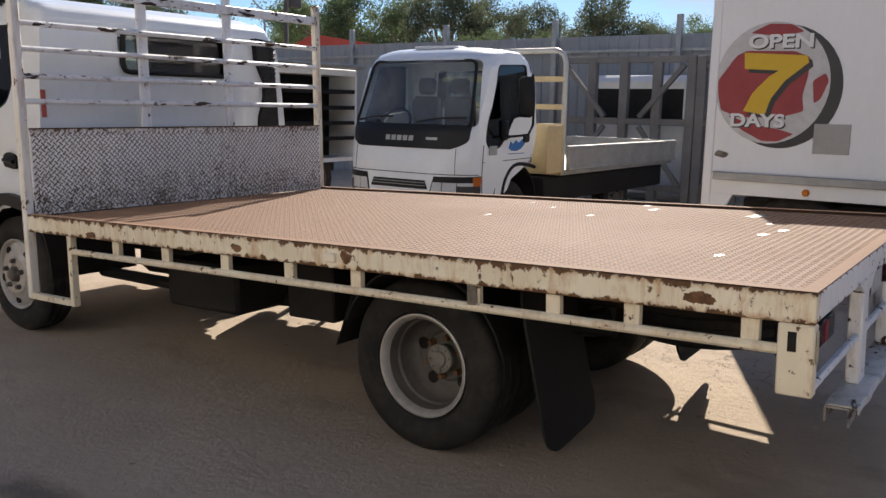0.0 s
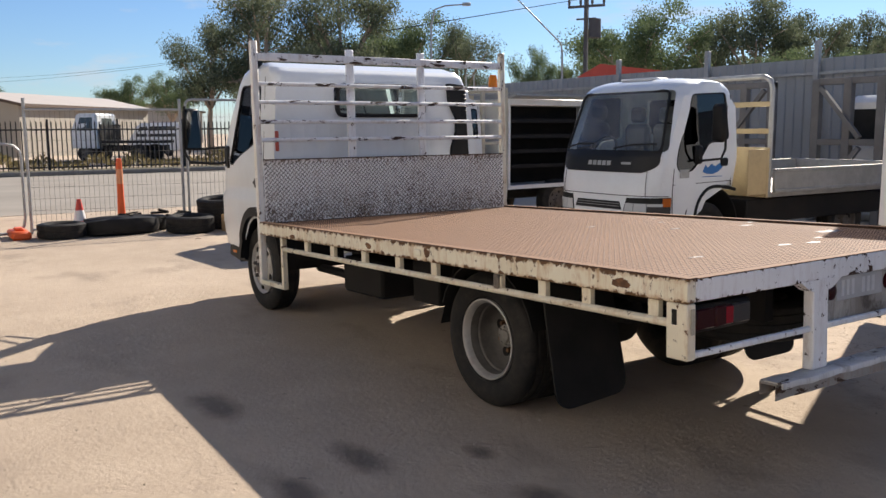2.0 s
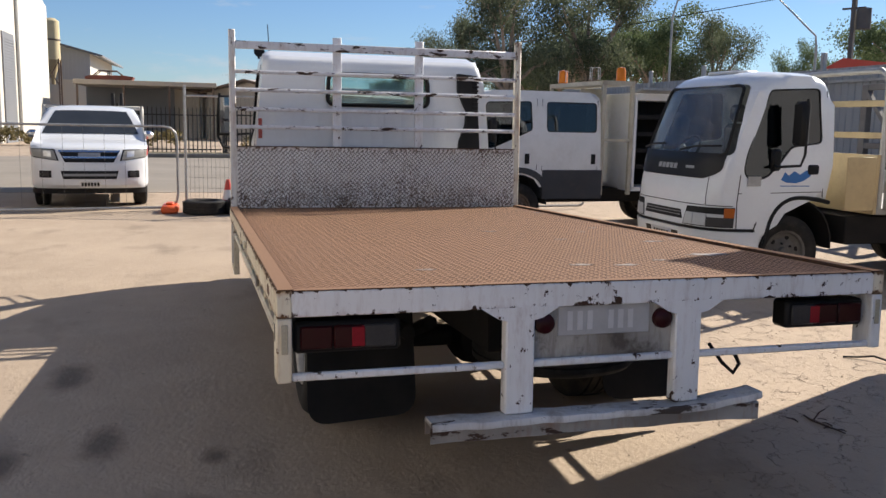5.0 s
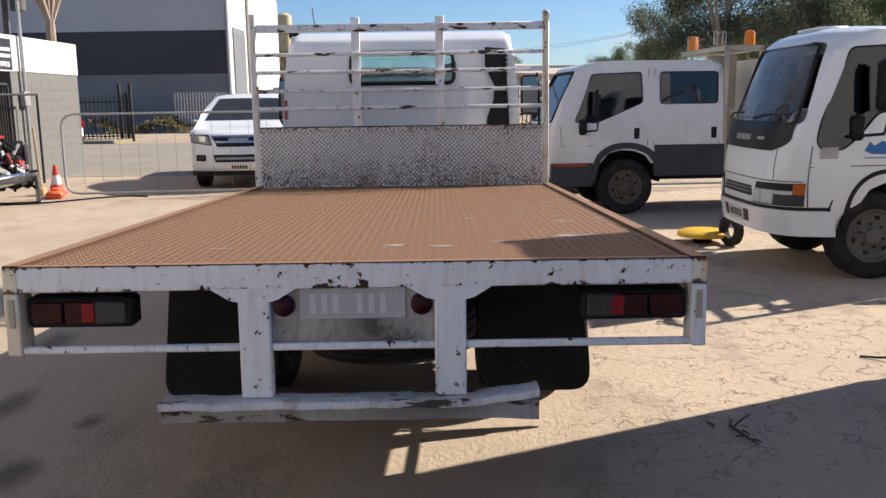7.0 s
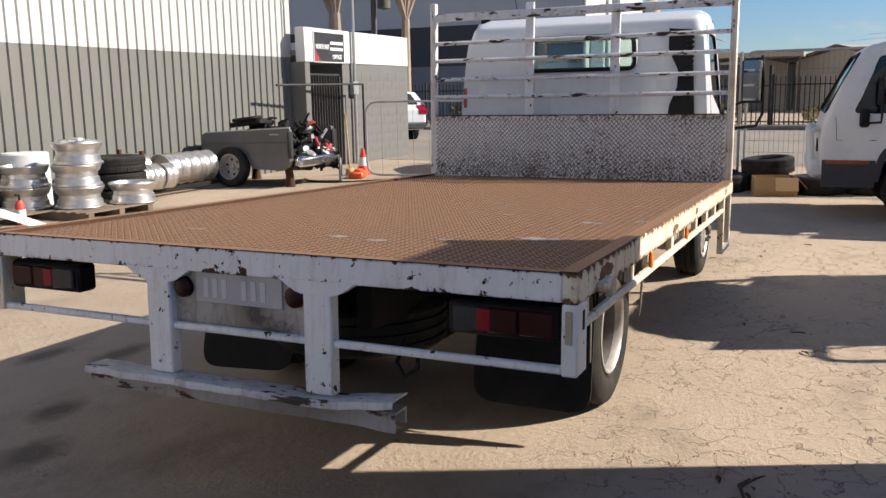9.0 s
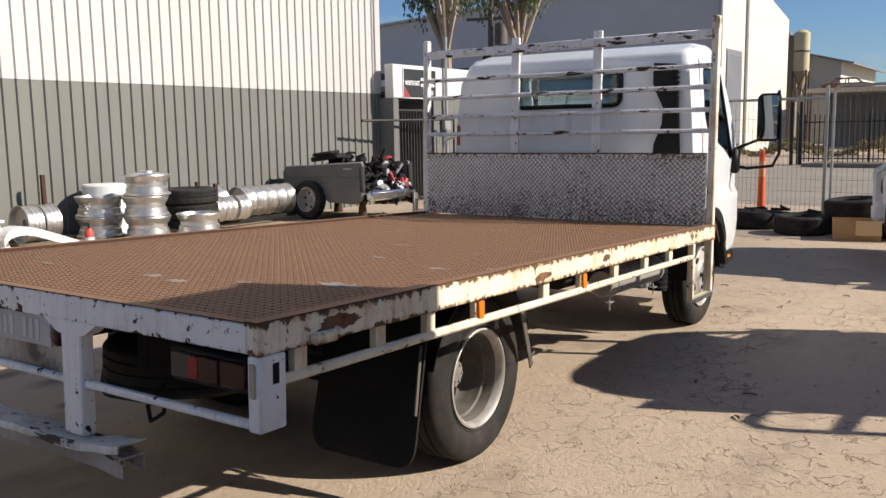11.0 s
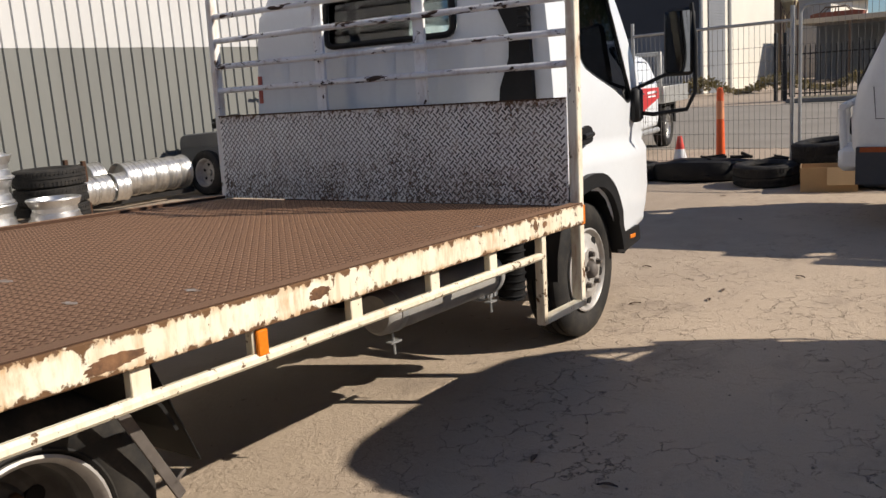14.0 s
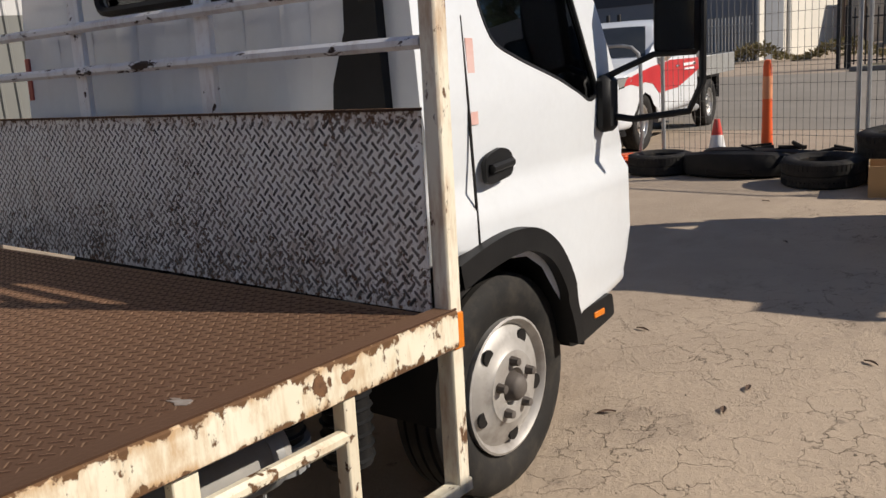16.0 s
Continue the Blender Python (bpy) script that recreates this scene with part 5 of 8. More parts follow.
        part("rear_seal", Geo().tube([tuple(shape(a, y, z)) for a, (y, z) in zip(xr, rw)], 0.018, 6, True), BLACK, parent)
    for poly in seams:
        for s in (-1, 1):
            part("door_seam", Geo().tube([tuple(shape(x, s * (half + 0.0005), z)) for x, z in poly], 0.0045, 4), CHASSIS, parent)
    if seats:
        fz = floor_z if floor_z is not None else min(zs) + 0.35
        for y in (-0.45, 0.02, 0.47):
            part("seat", Geo().box(cx + 0.02, cx + 0.42, y - 0.21, y + 0.21, fz, fz + 0.2, 0.05).box(cx + 0.34, cx + 0.46, y - 0.2, y + 0.2, fz + 0.15, fz + 0.72, 0.05).box(cx + 0.36, cx + 0.44, y - 0.12, y + 0.12, fz + 0.74, fz + 0.92, 0.04), SEAT, parent)
        part("dashboard", Geo().box(max(cx - 0.62, (x_at(fz + 0.2) or -9) + 0.16), cx - 0.26, -half * 0.72, half * 0.72, fz + 0.05, fz + 0.36, 0.06), TRIMGREY, parent)
        ring = [(cx - 0.2 + 0.10 * math.cos(a), 0.45 + 0.2 * math.sin(a), fz + 0.42 + 0.16 * math.cos(a)) for a in [2 * math.pi * k / 20 for k in range(20)]]
        part("steering_wheel", Geo().tube(ring, 0.014, 6, True), BLACK, parent)
    return body


def smooth_line(pts, k=4):
    """The same open line with round bends between its points."""
    out, n = [], len(pts)
    for i in range(n - 1):
        p0, p1, p2_, p3 = (Vector(pts[max(0, min(n - 1, i + d))]) for d in (-1, 0, 1, 2))
        for j in range(k):
            t = j / k
            out.append(tuple(0.5 * (2 * p1 + (p2_ - p0) * t + (2 * p0 - 5 * p1 + 4 * p2_ - p3) * t * t + (3 * p1 - p0 - 3 * p2_ + p3) * t ** 3)))
    return out + [tuple(pts[-1])]


def arch_ring(shape, arch, inn, y_in, y_out, y_deep, s):
    """A flat flare round a wheel opening, with its inner face drawn deep into the wheel house."""
    arch, inn = smooth_line(arch), smooth_line(inn)
    v, f, n = [], [], len(arch)
    cx, cz = sum(x for x, z in inn) / n, min(z for x, z in inn) - 0.08
    inn = [(cx + (x - cx) * 0.97, cz + (z - cz) * 0.97) for x, z in inn]
    for ring, yy in ((arch, y_in), (arch, y_out), (inn, y_out), (inn, y_deep)):
        v += [tuple(shape(x, s * yy, z)) for x, z in ring]
    for a in range(3):
        for i in range(n - 1):
            f.append((a * n + i, a * n + i + 1, a * n + n + i + 1, a * n + n + i))
    return Geo().add(v, f)


def mirror_unit(parent, x, y, z, s, arm_from, tall=0.40, wide=0.20, label="tall black door mirror on a bent arm"):
    """Mirror head at (x, y, z), glass towards +x; s is the side."""
    m = part("door_mirror", Geo().box(x - 0.07, x + 0.0, y - wide / 2, y + wide / 2, z - tall / 2, z + tall / 2, 0.03), BLACK, parent, label)
    part("mirror_glass", Geo().box(x + 0.0005, x + 0.004, y - wide / 2 + 0.018, y + wide / 2 - 0.018, z - tall / 2 + 0.02, z + tall / 2 - 0.02), MIRROR, m)
    a = Vector(arm_from)
    yo = y + s * (wide / 2 - 0.02)
    pts = [a, (a[0] - 0.05, a[1] + s * 0.10, a[2] - 0.02), (x - 0.03, yo - s * 0.03, a[2] + 0.0), (x - 0.03, yo + s * 0.02, a[2] + 0.1), (x - 0.03, yo + s * 0.02, z), (x - 0.03, yo, z + tall / 2 + 0.02)]
    part("arm", Geo().tube(pts, 0.013, 8), BLACK, m)
    part("arm_base", Geo().box(a[0] - 0.05, a[0] + 0.05, a[1] - 0.03 + s * 0.02, a[1] + 0.03 + s * 0.02, a[2] - 0.06, a[2] + 0.14, 0.02), BLACK, m)
    return m


# cab of the flatbed
def pl(pts):
    return [tl(x, 4.36, z)[::2] for x, z in pts]


PROF = pl([(-4.54, 0.84), (-4.53, 1.30), (-4.553, 1.74), (-4.568, 1.86), (-4.588, 1.945), (-4.62, 2.0), (-4.675, 2.033), (-4.75, 2.048), (-4.87, 2.082), (-5.12, 2.085), (-5.32, 2.03), (-5.43, 1.93), (-5.62, 1.55), (-5.79, 1.25), (-5.835, 1.16), (-5.86, 1.02), (-5.87, 0.70), (-5.85, 0.47),
           (-5.29, 0.43), (-5.27, 0.52), (-5.22, 0.66), (-5.13, 0.78), (-5.02, 0.85), (-4.90, 0.87), (-4.76, 0.86)])
SH0 = cab_shape(-5.69, 0.30, 1.30, 0.085, 0.06, 0.05, 0.75)
ZC, ZL = tl(-5.2, 4.36, 0.985)[2], tl(-5.2, 4.36, 0.60)[2]


def SH(x, y, z):
    """The cab's curve, with the pressed line along the door and a softer one low down."""
    p = SH0(x, y, z)
    side = clamp((abs(y) - 0.80) / 0.12)
    up = clamp((z - ZC + 0.012) / 0.03) * (1 - clamp((z - ZC - 0.03) / 0.25))
    low = clamp((ZL + 0.012 - z) / 0.03) * (1 - clamp((ZL - 0.02 - z) / 0.15))
    p.y -= (1 if y > 0 else -1) * side * (0.028 * up + 0.010 * low)
    return p


WIN = rounded(pl([(-4.87, 1.90), (-4.845, 1.56), (-4.90, 1.44), (-5.06, 1.38), (-5.28, 1.31), (-5.50, 1.22), (-5.575, 1.24), (-5.29, 1.90)]), 0.05, 3)
DOOR = pl([(-4.79, 1.96), (-4.745, 1.30), (-4.745, 0.875)])
FADEDPINK = surface("faded_pink_tape", (0.66, 0.36, 0.30), (0.72, 0.52, 0.47), 14, (0.5, 0.6))
build_cab(truck, PROF, 1.0, SH, [WIN], (0.86, 0.78, tl(-5.6, 4.36, 1.24)[2], tl(-5.4, 4.36, 1.93)[2]), (-0.43, 0.46, tl(-4.55, 4.36, 1.645)[2], tl(-4.55, 4.36, 1.895)[2]), seams=(DOOR, pl([(-4.745, 0.875), (-4.745, 0.86)])), label="white cab with curved door and rounded roof", floor_z=-0.1, side_glass=DARKGLASS, fine=0.05)
for s in (-1, 1):
    y = s * 1.003
    hx, hz = tl(-4.88, 5.36, 1.09)[::2]
    h = part("door_handle", Geo().prism(rounded([(hx - 0.075, hz - 0.035), (hx + 0.07, hz - 0.055), (hx + 0.075, hz + 0.03), (hx - 0.02, hz + 0.055), (hx - 0.075, hz + 0.03)], 0.03, 3), "y", y - s * 0.012, y + s * 0.004), BLACK, truck, "black recessed door handle")
    part("grip", Geo().tube([(hx - 0.06, y + s * 0.008, hz + 0.005), (hx + 0.055, y + s * 0.012, hz - 0.005)], 0.014, 8), BLACK, h)
    arch = pl([(-5.30, 0.42), (-5.285, 0.52), (-5.235, 0.67), (-5.145, 0.795), (-5.03, 0.868), (-4.90, 0.89), (-4.76, 0.88), (-4.60, 0.85)])
    inn = pl([(-5.25, 0.42), (-5.235, 0.52), (-5.185, 0.645), (-5.105, 0.755), (-5.0, 0.815), (-4.90, 0.83), (-4.76, 0.82), (-4.60, 0.79)])
    part("arch_flare", arch_ring(SH, arch, inn, 0.96, 1.036, 0.15, s), BLACK, truck, "black plastic wheel-arch flare")
    a, b = tl(-5.62, 5.3, 0.50), tl(-5.28, 5.3, 0.39)
    st = part("step", Geo().prism(rounded([(a[0], a[2]), (b[0], b[2] + 0.1), (b[0], b[2]), (b[0] - 0.1, b[2] - 0.01), (a[0] - 0.02, a[2] - 0.09)], 0.02, 2), "y", s * 0.70, s * 0.985), BLACK, truck, "black moulded door step")
    part("step_lamp", Geo().box(a[0] + 0.07, a[0] + 0.15, s * 0.984, s * 0.990, a[2] - 0.066, a[2] - 0.042, 0.004), AMBER, st)
    ma = tl(-5.62, 4.36 + s * 0.95, 1.165 if s > 0 else 1.25)
    mc = tl(-5.73, 5.545, 1.555) if s > 0 else tl(-5.90, 3.14, 1.55)
    mm = mirror_unit(truck, mc[0], mc[1] - (0.0 if s > 0 else -0.02), mc[2] - 0.01, s, ma, 0.38, 0.18 if s > 0 else 0.16)
    part("arm", Geo().tube([(mc[0] - 0.03, mc[1] + s * 0.05, mc[2] - 0.185), (mc[0] - 0.01, mc[1] - s * 0.08, mc[2] - 0.19), (ma[0], ma[1] + s * 0.01, ma[2] + 0.13)], 0.012, 8), BLACK, mm)
    hy = s * 0.70
    part("headlamp", bent(Geo().prism(rounded([(s * 0.52, 0.05 - 0.30), (s * 0.92, 0.10 - 0.30), (s * 0.92, 0.30 - 0.30), (s * 0.52, 0.22 - 0.30)], 0.04, 2), "x", -5.695, -5.64), SH), CLEAR, truck, "clear headlamp")
    liner(truck, *tl(-4.94, 4.36, 0.42)[::2], 0.425, s * 0.40, s * 0.985)
    part("sticker" if s > 0 else "edge_strip", bent(Geo().box(*sorted((pl([(-4.80, 1.5)])[0][0], pl([(-4.765, 1.5)])[0][0])), s * 1.0005, s * 1.0035, 0.42, 0.66), SH), FADEDPINK if s > 0 else WHITE2, truck)
# black intake duct on the back of the cab
vz = lambda z: tl(-4.53, 4.36, z)[2]
xr = max(p[0] for p in PROF)
duct = part("intake_duct", Geo().prism([(0.70, vz(1.93)), (0.865, vz(1.915)), (0.885, vz(1.55)), (0.905, vz(1.20)), (0.70, vz(1.20)), (0.715, vz(1.36)), (0.77, vz(1.50)), (0.775, vz(1.62)), (0.735, vz(1.70)), (0.70, vz(1.78))], "x", xr - 0.04, xr + 0.03), BLACK, truck, "black air intake duct behind the cab")
g = Geo()
for i in range(9):
    g.box(xr + 0.0, xr + 0.034, 0.825, 0.885, vz(1.87) - 0.035 * i - 0.018, vz(1.87) - 0.035 * i, 0.004)
part("duct_rib", g, BLACK, duct, kind="stuff")
for y in (-0.62, -0.30, 0.0, 0.30, 0.60):
    part("roof_rib", Geo().tube([tuple(SH(*p)) for p in ((xr - 0.035, y, vz(1.88)), (xr - 0.058, y * 0.98, vz(1.95)), (xr - 0.10, y * 0.97, vz(2.01)), (xr - 0.25, y * 0.97, vz(2.052)))], 0.009, 6), WHITE, truck)
for y in (-0.78, -0.55, -0.28, 0.0, 0.27, 0.55):
    part("pressing", Geo().add([(xr + dx, y + dy, z) for z, q in ((vz(1.12), 0.0), (vz(1.18), 1.0), (vz(1.57), 1.0), (vz(1.62), 0.0)) for dx, dy in ((-0.003, -0.06), (0.006 * q - 0.002, -0.025), (0.006 * q - 0.002, 0.025), (-0.003, 0.06))], [(4 * j + i, 4 * j + i + 1, 4 * j + i + 5, 4 * j + i + 4) for j in range(3) for i in range(3)]), WHITE, truck, angle=60)
part("red_reflector", Geo().box(xr - 0.03, xr + 0.004, -0.975, -0.945, vz(1.36), vz(1.52), 0.002), surface("faded_red_tape", (0.50, 0.10, 0.07), (0.42, 0.09, 0.06), 9, (0.5, 0.6)), truck, "faded red reflector strip")
part("grille", bent(Geo().box(-5.705, -5.68, -0.45, 0.45, -0.28, -0.13, 0.01), SH), BLACK, truck)
part("front_bumper", bent(Geo().box(-5.72, -5.5, -0.80, 0.80, -0.46, -0.30, 0.03), SH), WHITE, truck)
part("roof_horn", Geo().lathe([(0, 0.0), (0.02, 0.0), (0.024, 0.05), (0.045, 0.085), (0.045, 0.095), (0, 0.095)], 14, "x", tl(-5.03, 3.42, 2.075)).tube([tl(-4.98, 3.42, 2.02), tl(-4.98, 3.42, 2.09)], 0.012, 6), BLACK, truck, "small black horn on the roof")
part("roof_lamp", Geo().box(*sorted((tl(-5.23, 5.2, 2.0)[0], tl(-5.15, 5.2, 2.0)[0])), 0.885, 0.925, tl(-5.2, 5.2, 1.985)[2], tl(-5.2, 5.2, 2.025)[2], 0.01).tube([tl(-5.19, 5.16, 1.97), tl(-5.19, 5.24, 2.0)], 0.008, 6), BLACK, truck, "small lamp on the roof edge")
part("radio_aerial", Geo().tube([tl(-5.5, 3.55, 1.95), tl(-5.38, 3.52, 2.35)], 0.004, 5), BLACK, truck)


# ---- the small truck facing the yard ----
def plain_wheel(parent, centre, s, r=0.36, w=0.20, rim=RIM, name="wheel"):
    k = r / 0.365
    o = part(name, Geo().lathe([(q * k, h) for q, h in tyre(0.365, w)], 32), RUBBER, parent, "black tyre on a steel wheel")
    o.location = centre
    part("rim", Geo().lathe([(0.222 * k, 0.06 * s), (0.226 * k, 0.085 * s), (0.205 * k, 0.08 * s), (0.19 * k, 0.03 * s), (0.13 * k, 0.045 * s), (0.07 * k, 0.06 * s), (0.065 * k, 0.09 * s), (0, 0.095 * s), (0, 0.0), (0.22 * k, 0.0)][:-2] + [(0, 0.0)], 28), rim, o)
    for i in range(6):
        a = radians(60 * i + 15)
        part("vent_hole", Geo().lathe([(0, 0.0), (0.024 * k, 0.0), (0.024 * k, 0.012 * s), (0, 0.012 * s)], 10, "y", (0.158 * k * math.cos(a), 0.034 * s, 0.158 * k * math.sin(a))), CHASSIS, o)
        part("wheel_nut", Geo().lathe([(0, 0.0), (0.011, 0.0), (0.010, 0.02 * s), (0, 0.02 * s)], 6, "y", (0.098 * k * math.cos(a + 0.5), 0.05 * s, 0.098 * k * math.sin(a + 0.5))), CHASSIS, o)
    return o


def wrap_front(prof, half, b, shape):
    """Gives a function that lays (way round the nose from its middle, height, distance out) on the nose of a rounded body."""
    rise = [prof[0]]
    for q in prof[1:]:
        if q[1] <= rise[-1][1]:
            break
        rise.append(q)

    def at(w, z, out=0.0):
        x0 = rise[0][0] if z < rise[0][1] else rise[-1][0]
        for (xa, za), (xb, zb) in zip(rise, rise[1:]):
            if za <= z <= zb:
                x0 = xa + (xb - xa) * (z - za) / (zb - za)
        a, flat, quarter = abs(w), half - b, b * math.pi / 2
        if a <= flat:
            x, y = x0 - out, a
        elif a <= flat + quarter:
            t = (a - flat) / b
            x, y = x0 + b - (b + out) * math.cos(t), flat + (b + out) * math.sin(t)
        else:
            x, y = x0 + b + a - flat - quarter, half + out
        return shape(x, math.copysign(y, w), z)
    return at


def nose_sheet(at, corners, out, depth=0.02, nx=14, nz=5):
    """A curved plate on the nose between four corners (way round, height), low edge first."""
    (wa, za), (wb, zb), (wc, zc), (wd, zd) = corners
    v, f = [], []
    for o in (out, out - depth):
        for j in range(nz + 1):
            q = j / nz
            for i in range(nx + 1):
                p = i / nx
                v.append(at((wa + (wb - wa) * p) * (1 - q) + (wd + (wc - wd) * p) * q, (za + (zb - za) * p) * (1 - q) + (zd + (zc - zd) * p) * q, o))
    n, m = nx + 1, (nx + 1) * (nz + 1)
    for j in range(nz):
        for i in range(nx):
            a = j * n + i
            f += [(a, a + 1, a + n + 1, a + n), (m + a, m + a + n, m + a + n + 1, m + a + 1)]
    edge = [i for i in range(nx)] + [j * n + nx for j in range(nz)] + [nz * n + i for i in range(nx, 0, -1)] + [j * n for j in range(nz, 0, -1)]
    for a, c in zip(edge, edge[1:] + edge[:1]):
        f.append((a, m + a, m + c, c))
    return Geo().add(v, f)


def span(w0, w1, z0, z1):
    return ((w0, z0), (w1, z0), (w1, z1), (w0, z1))


XC, YF = -5.02, 7.40
lite = thing("tray_truck", pose(XC, YF, 0, 0, 0, 90), "small white truck with an aluminium tray, facing the yard", "truck")
LP = [(0.02, 0.40), (-0.02, 0.62), (0.0, 0.95), (0.05, 1.22), (0.17, 1.55), (0.29, 1.87), (0.34, 1.955), (0.42, 2.015), (0.54, 2.05), (0.68, 2.062), (0.95, 2.06), (1.06, 2.04), (1.14, 1.985), (1.18, 1.90), (1.20, 1.75), (1.21, 1.2), (1.21, 0.84), (1.02, 0.88), (0.82, 0.90), (0.66, 0.83), (0.56, 0.68), (0.52, 0.42)]
LS0 = cab_shape(-0.02, 1.15, 2.06, 0.075, 0.10, 0.04, 0.6)


def LS(x, y, z):
    """The cab's curve, with round front corners and a domed roof."""
    p = LS0(x, y, z)
    q = min(1.0, abs(y) / 0.84)
    front = -0.02 + 0.07 * clamp((z - 0.9) / 0.32) + 0.24 * clamp((z - 1.22) / 0.65) + 0.16 * clamp((z - 1.87) / 0.18)
    p.x += 0.125 * q ** 5 * clamp(1 - (x - front) / 0.42)
    p.z -= 0.055 * q ** 4 * clamp((z - 1.80) / 0.26)
    return p


LW = rounded([(0.30, 1.06), (0.23, 1.13), (0.25, 1.30), (0.455, 1.89), (1.04, 1.92), (1.08, 1.40), (0.76, 1.36), (0.62, 1.18), (0.50, 1.07)], 0.05, 3)
build_cab(lite, LP, 0.84, LS, [LW], (0.785, 0.70, 1.27, 1.92), (-0.45, 0.45, 1.45, 1.85), seams=([(0.19, 1.10), (0.18, 0.85), (0.19, 0.60)], [(1.12, 1.9), (1.12, 0.90)], [(0.19, 0.93), (0.6, 0.94), (1.12, 0.95)]), label="white cab with a big sloped windscreen", floor_z=0.85, bevel=0.10, side_glass=BLACKGLASS, screen_glass=HAZEGLASS)
nose = wrap_front(LP, 0.84, 0.045, LS)
v, f = [], []
for j in range(11):
    z = 1.055 + 0.235 * j / 10
    w = 0.80 - 0.17 * max(0.0, (1.17 - z) / 0.115) ** 2.4
    v += [nose(w * (2 * i / 24 - 1), z, 0.009) for i in range(25)]
    f += [(25 * j + i, 25 * j + i + 1, 25 * j + i + 26, 25 * j + i + 25) for i in range(24)] if j < 10 else []
part("front_panel", Geo().add(v, f), GLOSSBLACK, lite, "glossy black panel below the windscreen")
for i, y in enumerate((0.19, 0.11, 0.03, -0.05, -0.13)):
    part("badge_bar", nose_sheet(nose, span(y - 0.03, y + 0.03, 1.125, 1.175), 0.012, 0.004, 2, 1), GALV, lite, "pale badge lettering drawn as plain bars")
part("badge_bar", nose_sheet(nose, span(-0.47, -0.33, 1.14, 1.165), 0.012, 0.004, 2, 1), GALV, lite)
part("grille", nose_sheet(nose, ((-0.40, 0.66), (0.40, 0.66), (0.36, 0.745), (-0.36, 0.745)), 0.004), BLACK, lite, "dark slot grille")
for z in (0.69, 0.718):
    part("grille_slat", nose_sheet(nose, span(-0.37, 0.37, z, z + 0.007), 0.008, 0.006, 12, 1), TRIMGREY, lite)
part("panel_seam", Geo().tube([tuple(nose(w * 0.06, 0.812, 0.001)) for w in range(-16, 17)], 0.004, 5), CHASSIS, lite, "gap below the front panel")
for s in (-1, 1):
    part("panel_seam", Geo().tube([tuple(nose(s * w, z, 0.001)) for w, z in ((0.70, 0.815), (0.695, 0.90), (0.69, 1.0), (0.685, 1.07))], 0.003, 5), CHASSIS, lite)
    hl = part("headlamp", nose_sheet(nose, ((s * 0.42, 0.613), (s * 0.99, 0.613), (s * 0.99, 0.80), (s * 0.47, 0.79)), 0.006, 0.03), BLACK, lite, "headlamp cluster")
    part("lamp_lens", nose_sheet(nose, ((s * 0.44, 0.622), (s * 0.57, 0.622), (s * 0.57, 0.735), (s * 0.47, 0.735)), 0.012, 0.02, 6, 3), CLEAR, hl)
    part("lamp_lens", nose_sheet(nose, span(s * 0.58, s * 0.725, 0.622, 0.735), 0.012, 0.02, 6, 3), CLEAR, hl)
    part("indicator", nose_sheet(nose, span(s * 0.865, s * 0.985, 0.705, 0.792), 0.014, 0.02, 10, 3), DEEPAMBER, hl, "amber indicator")
    part("corner_lens", nose_sheet(nose, span(s * 0.735, s * 0.86, 0.705, 0.735), 0.012, 0.02, 6, 2), CLEAR, hl)
    part("corner_lens", nose_sheet(nose, span(s * 0.735, s * 0.985, 0.620, 0.70), 0.013, 0.02, 10, 3), SMOKE, hl, "grey lower corner lens")
    wm = part("wiper", bent(Geo().tube([(0.055, s * 0.45 + 0.25, 1.31), (0.065, s * 0.45, 1.35), (0.075, s * 0.45 - 0.3, 1.36)], 0.011, 5), lambda x, y, z: LS(x - 0.02, y, z)), BLACK, lite)
    mirror_unit(lite, 0.74, s * 1.00, 1.57, s, (0.60, s * 0.81, 1.20), 0.40, 0.17)
    liner(lite, 0.82, 0.45, 0.43, s * 0.45, s * 0.835)
    part("arch_edge", Geo().tube([tuple(LS(x, s * 0.838, z)) for x, z in smooth_line([(1.2, 0.85), (1.02, 0.885), (0.82, 0.89), (0.67, 0.82), (0.575, 0.675), (0.535, 0.45)], 4)], 0.02, 6), BLACK, lite, "black rubber arch edge")
    part("door_handle", Geo().box(0.94, 1.06, s * 0.82, s * 0.858, 1.11, 1.20, 0.015), BLACK, lite)
    # front rims coloured dark for the deep shade they stand in
    plain_wheel(lite, (0.82, s * 0.68, 0.36), s, rim=GREASYSHADE)
    plain_wheel(lite, (3.45, s * 0.68, 0.36), s, rim=RIMDARK)
    part("chassis_rail", Geo().box(0.3, 4.9, s * 0.33, s * 0.39, 0.5, 0.68), CHASSIS, lite)
bmp = part("front_bumper", nose_sheet(nose, span(-1.27, 1.27, 0.37, 0.575), 0.022, 0.05, 40, 4), WHITE, lite, "white front bumper")
part("bumper_trim", nose_sheet(nose, span(-1.26, 1.26, 0.579, 0.606), 0.006, 0.03, 40, 1), BLACK, lite)
for s in (-1, 1):
    part("bumper_slot", nose_sheet(nose, ((s * 0.22, 0.43), (s * 0.33, 0.43), (s * 0.35, 0.535), (s * 0.22, 0.535)), 0.0235, 0.01, 4, 2), BLACK, bmp)
pt = part("number_plate", nose_sheet(nose, span(-0.20, 0.19, 0.425, 0.54), 0.030, 0.006, 4, 1), surface("plate_white", (0.6, 0.6, 0.6), (0.5, 0.5, 0.5), 9), lite, "number plate with plain dark bars")
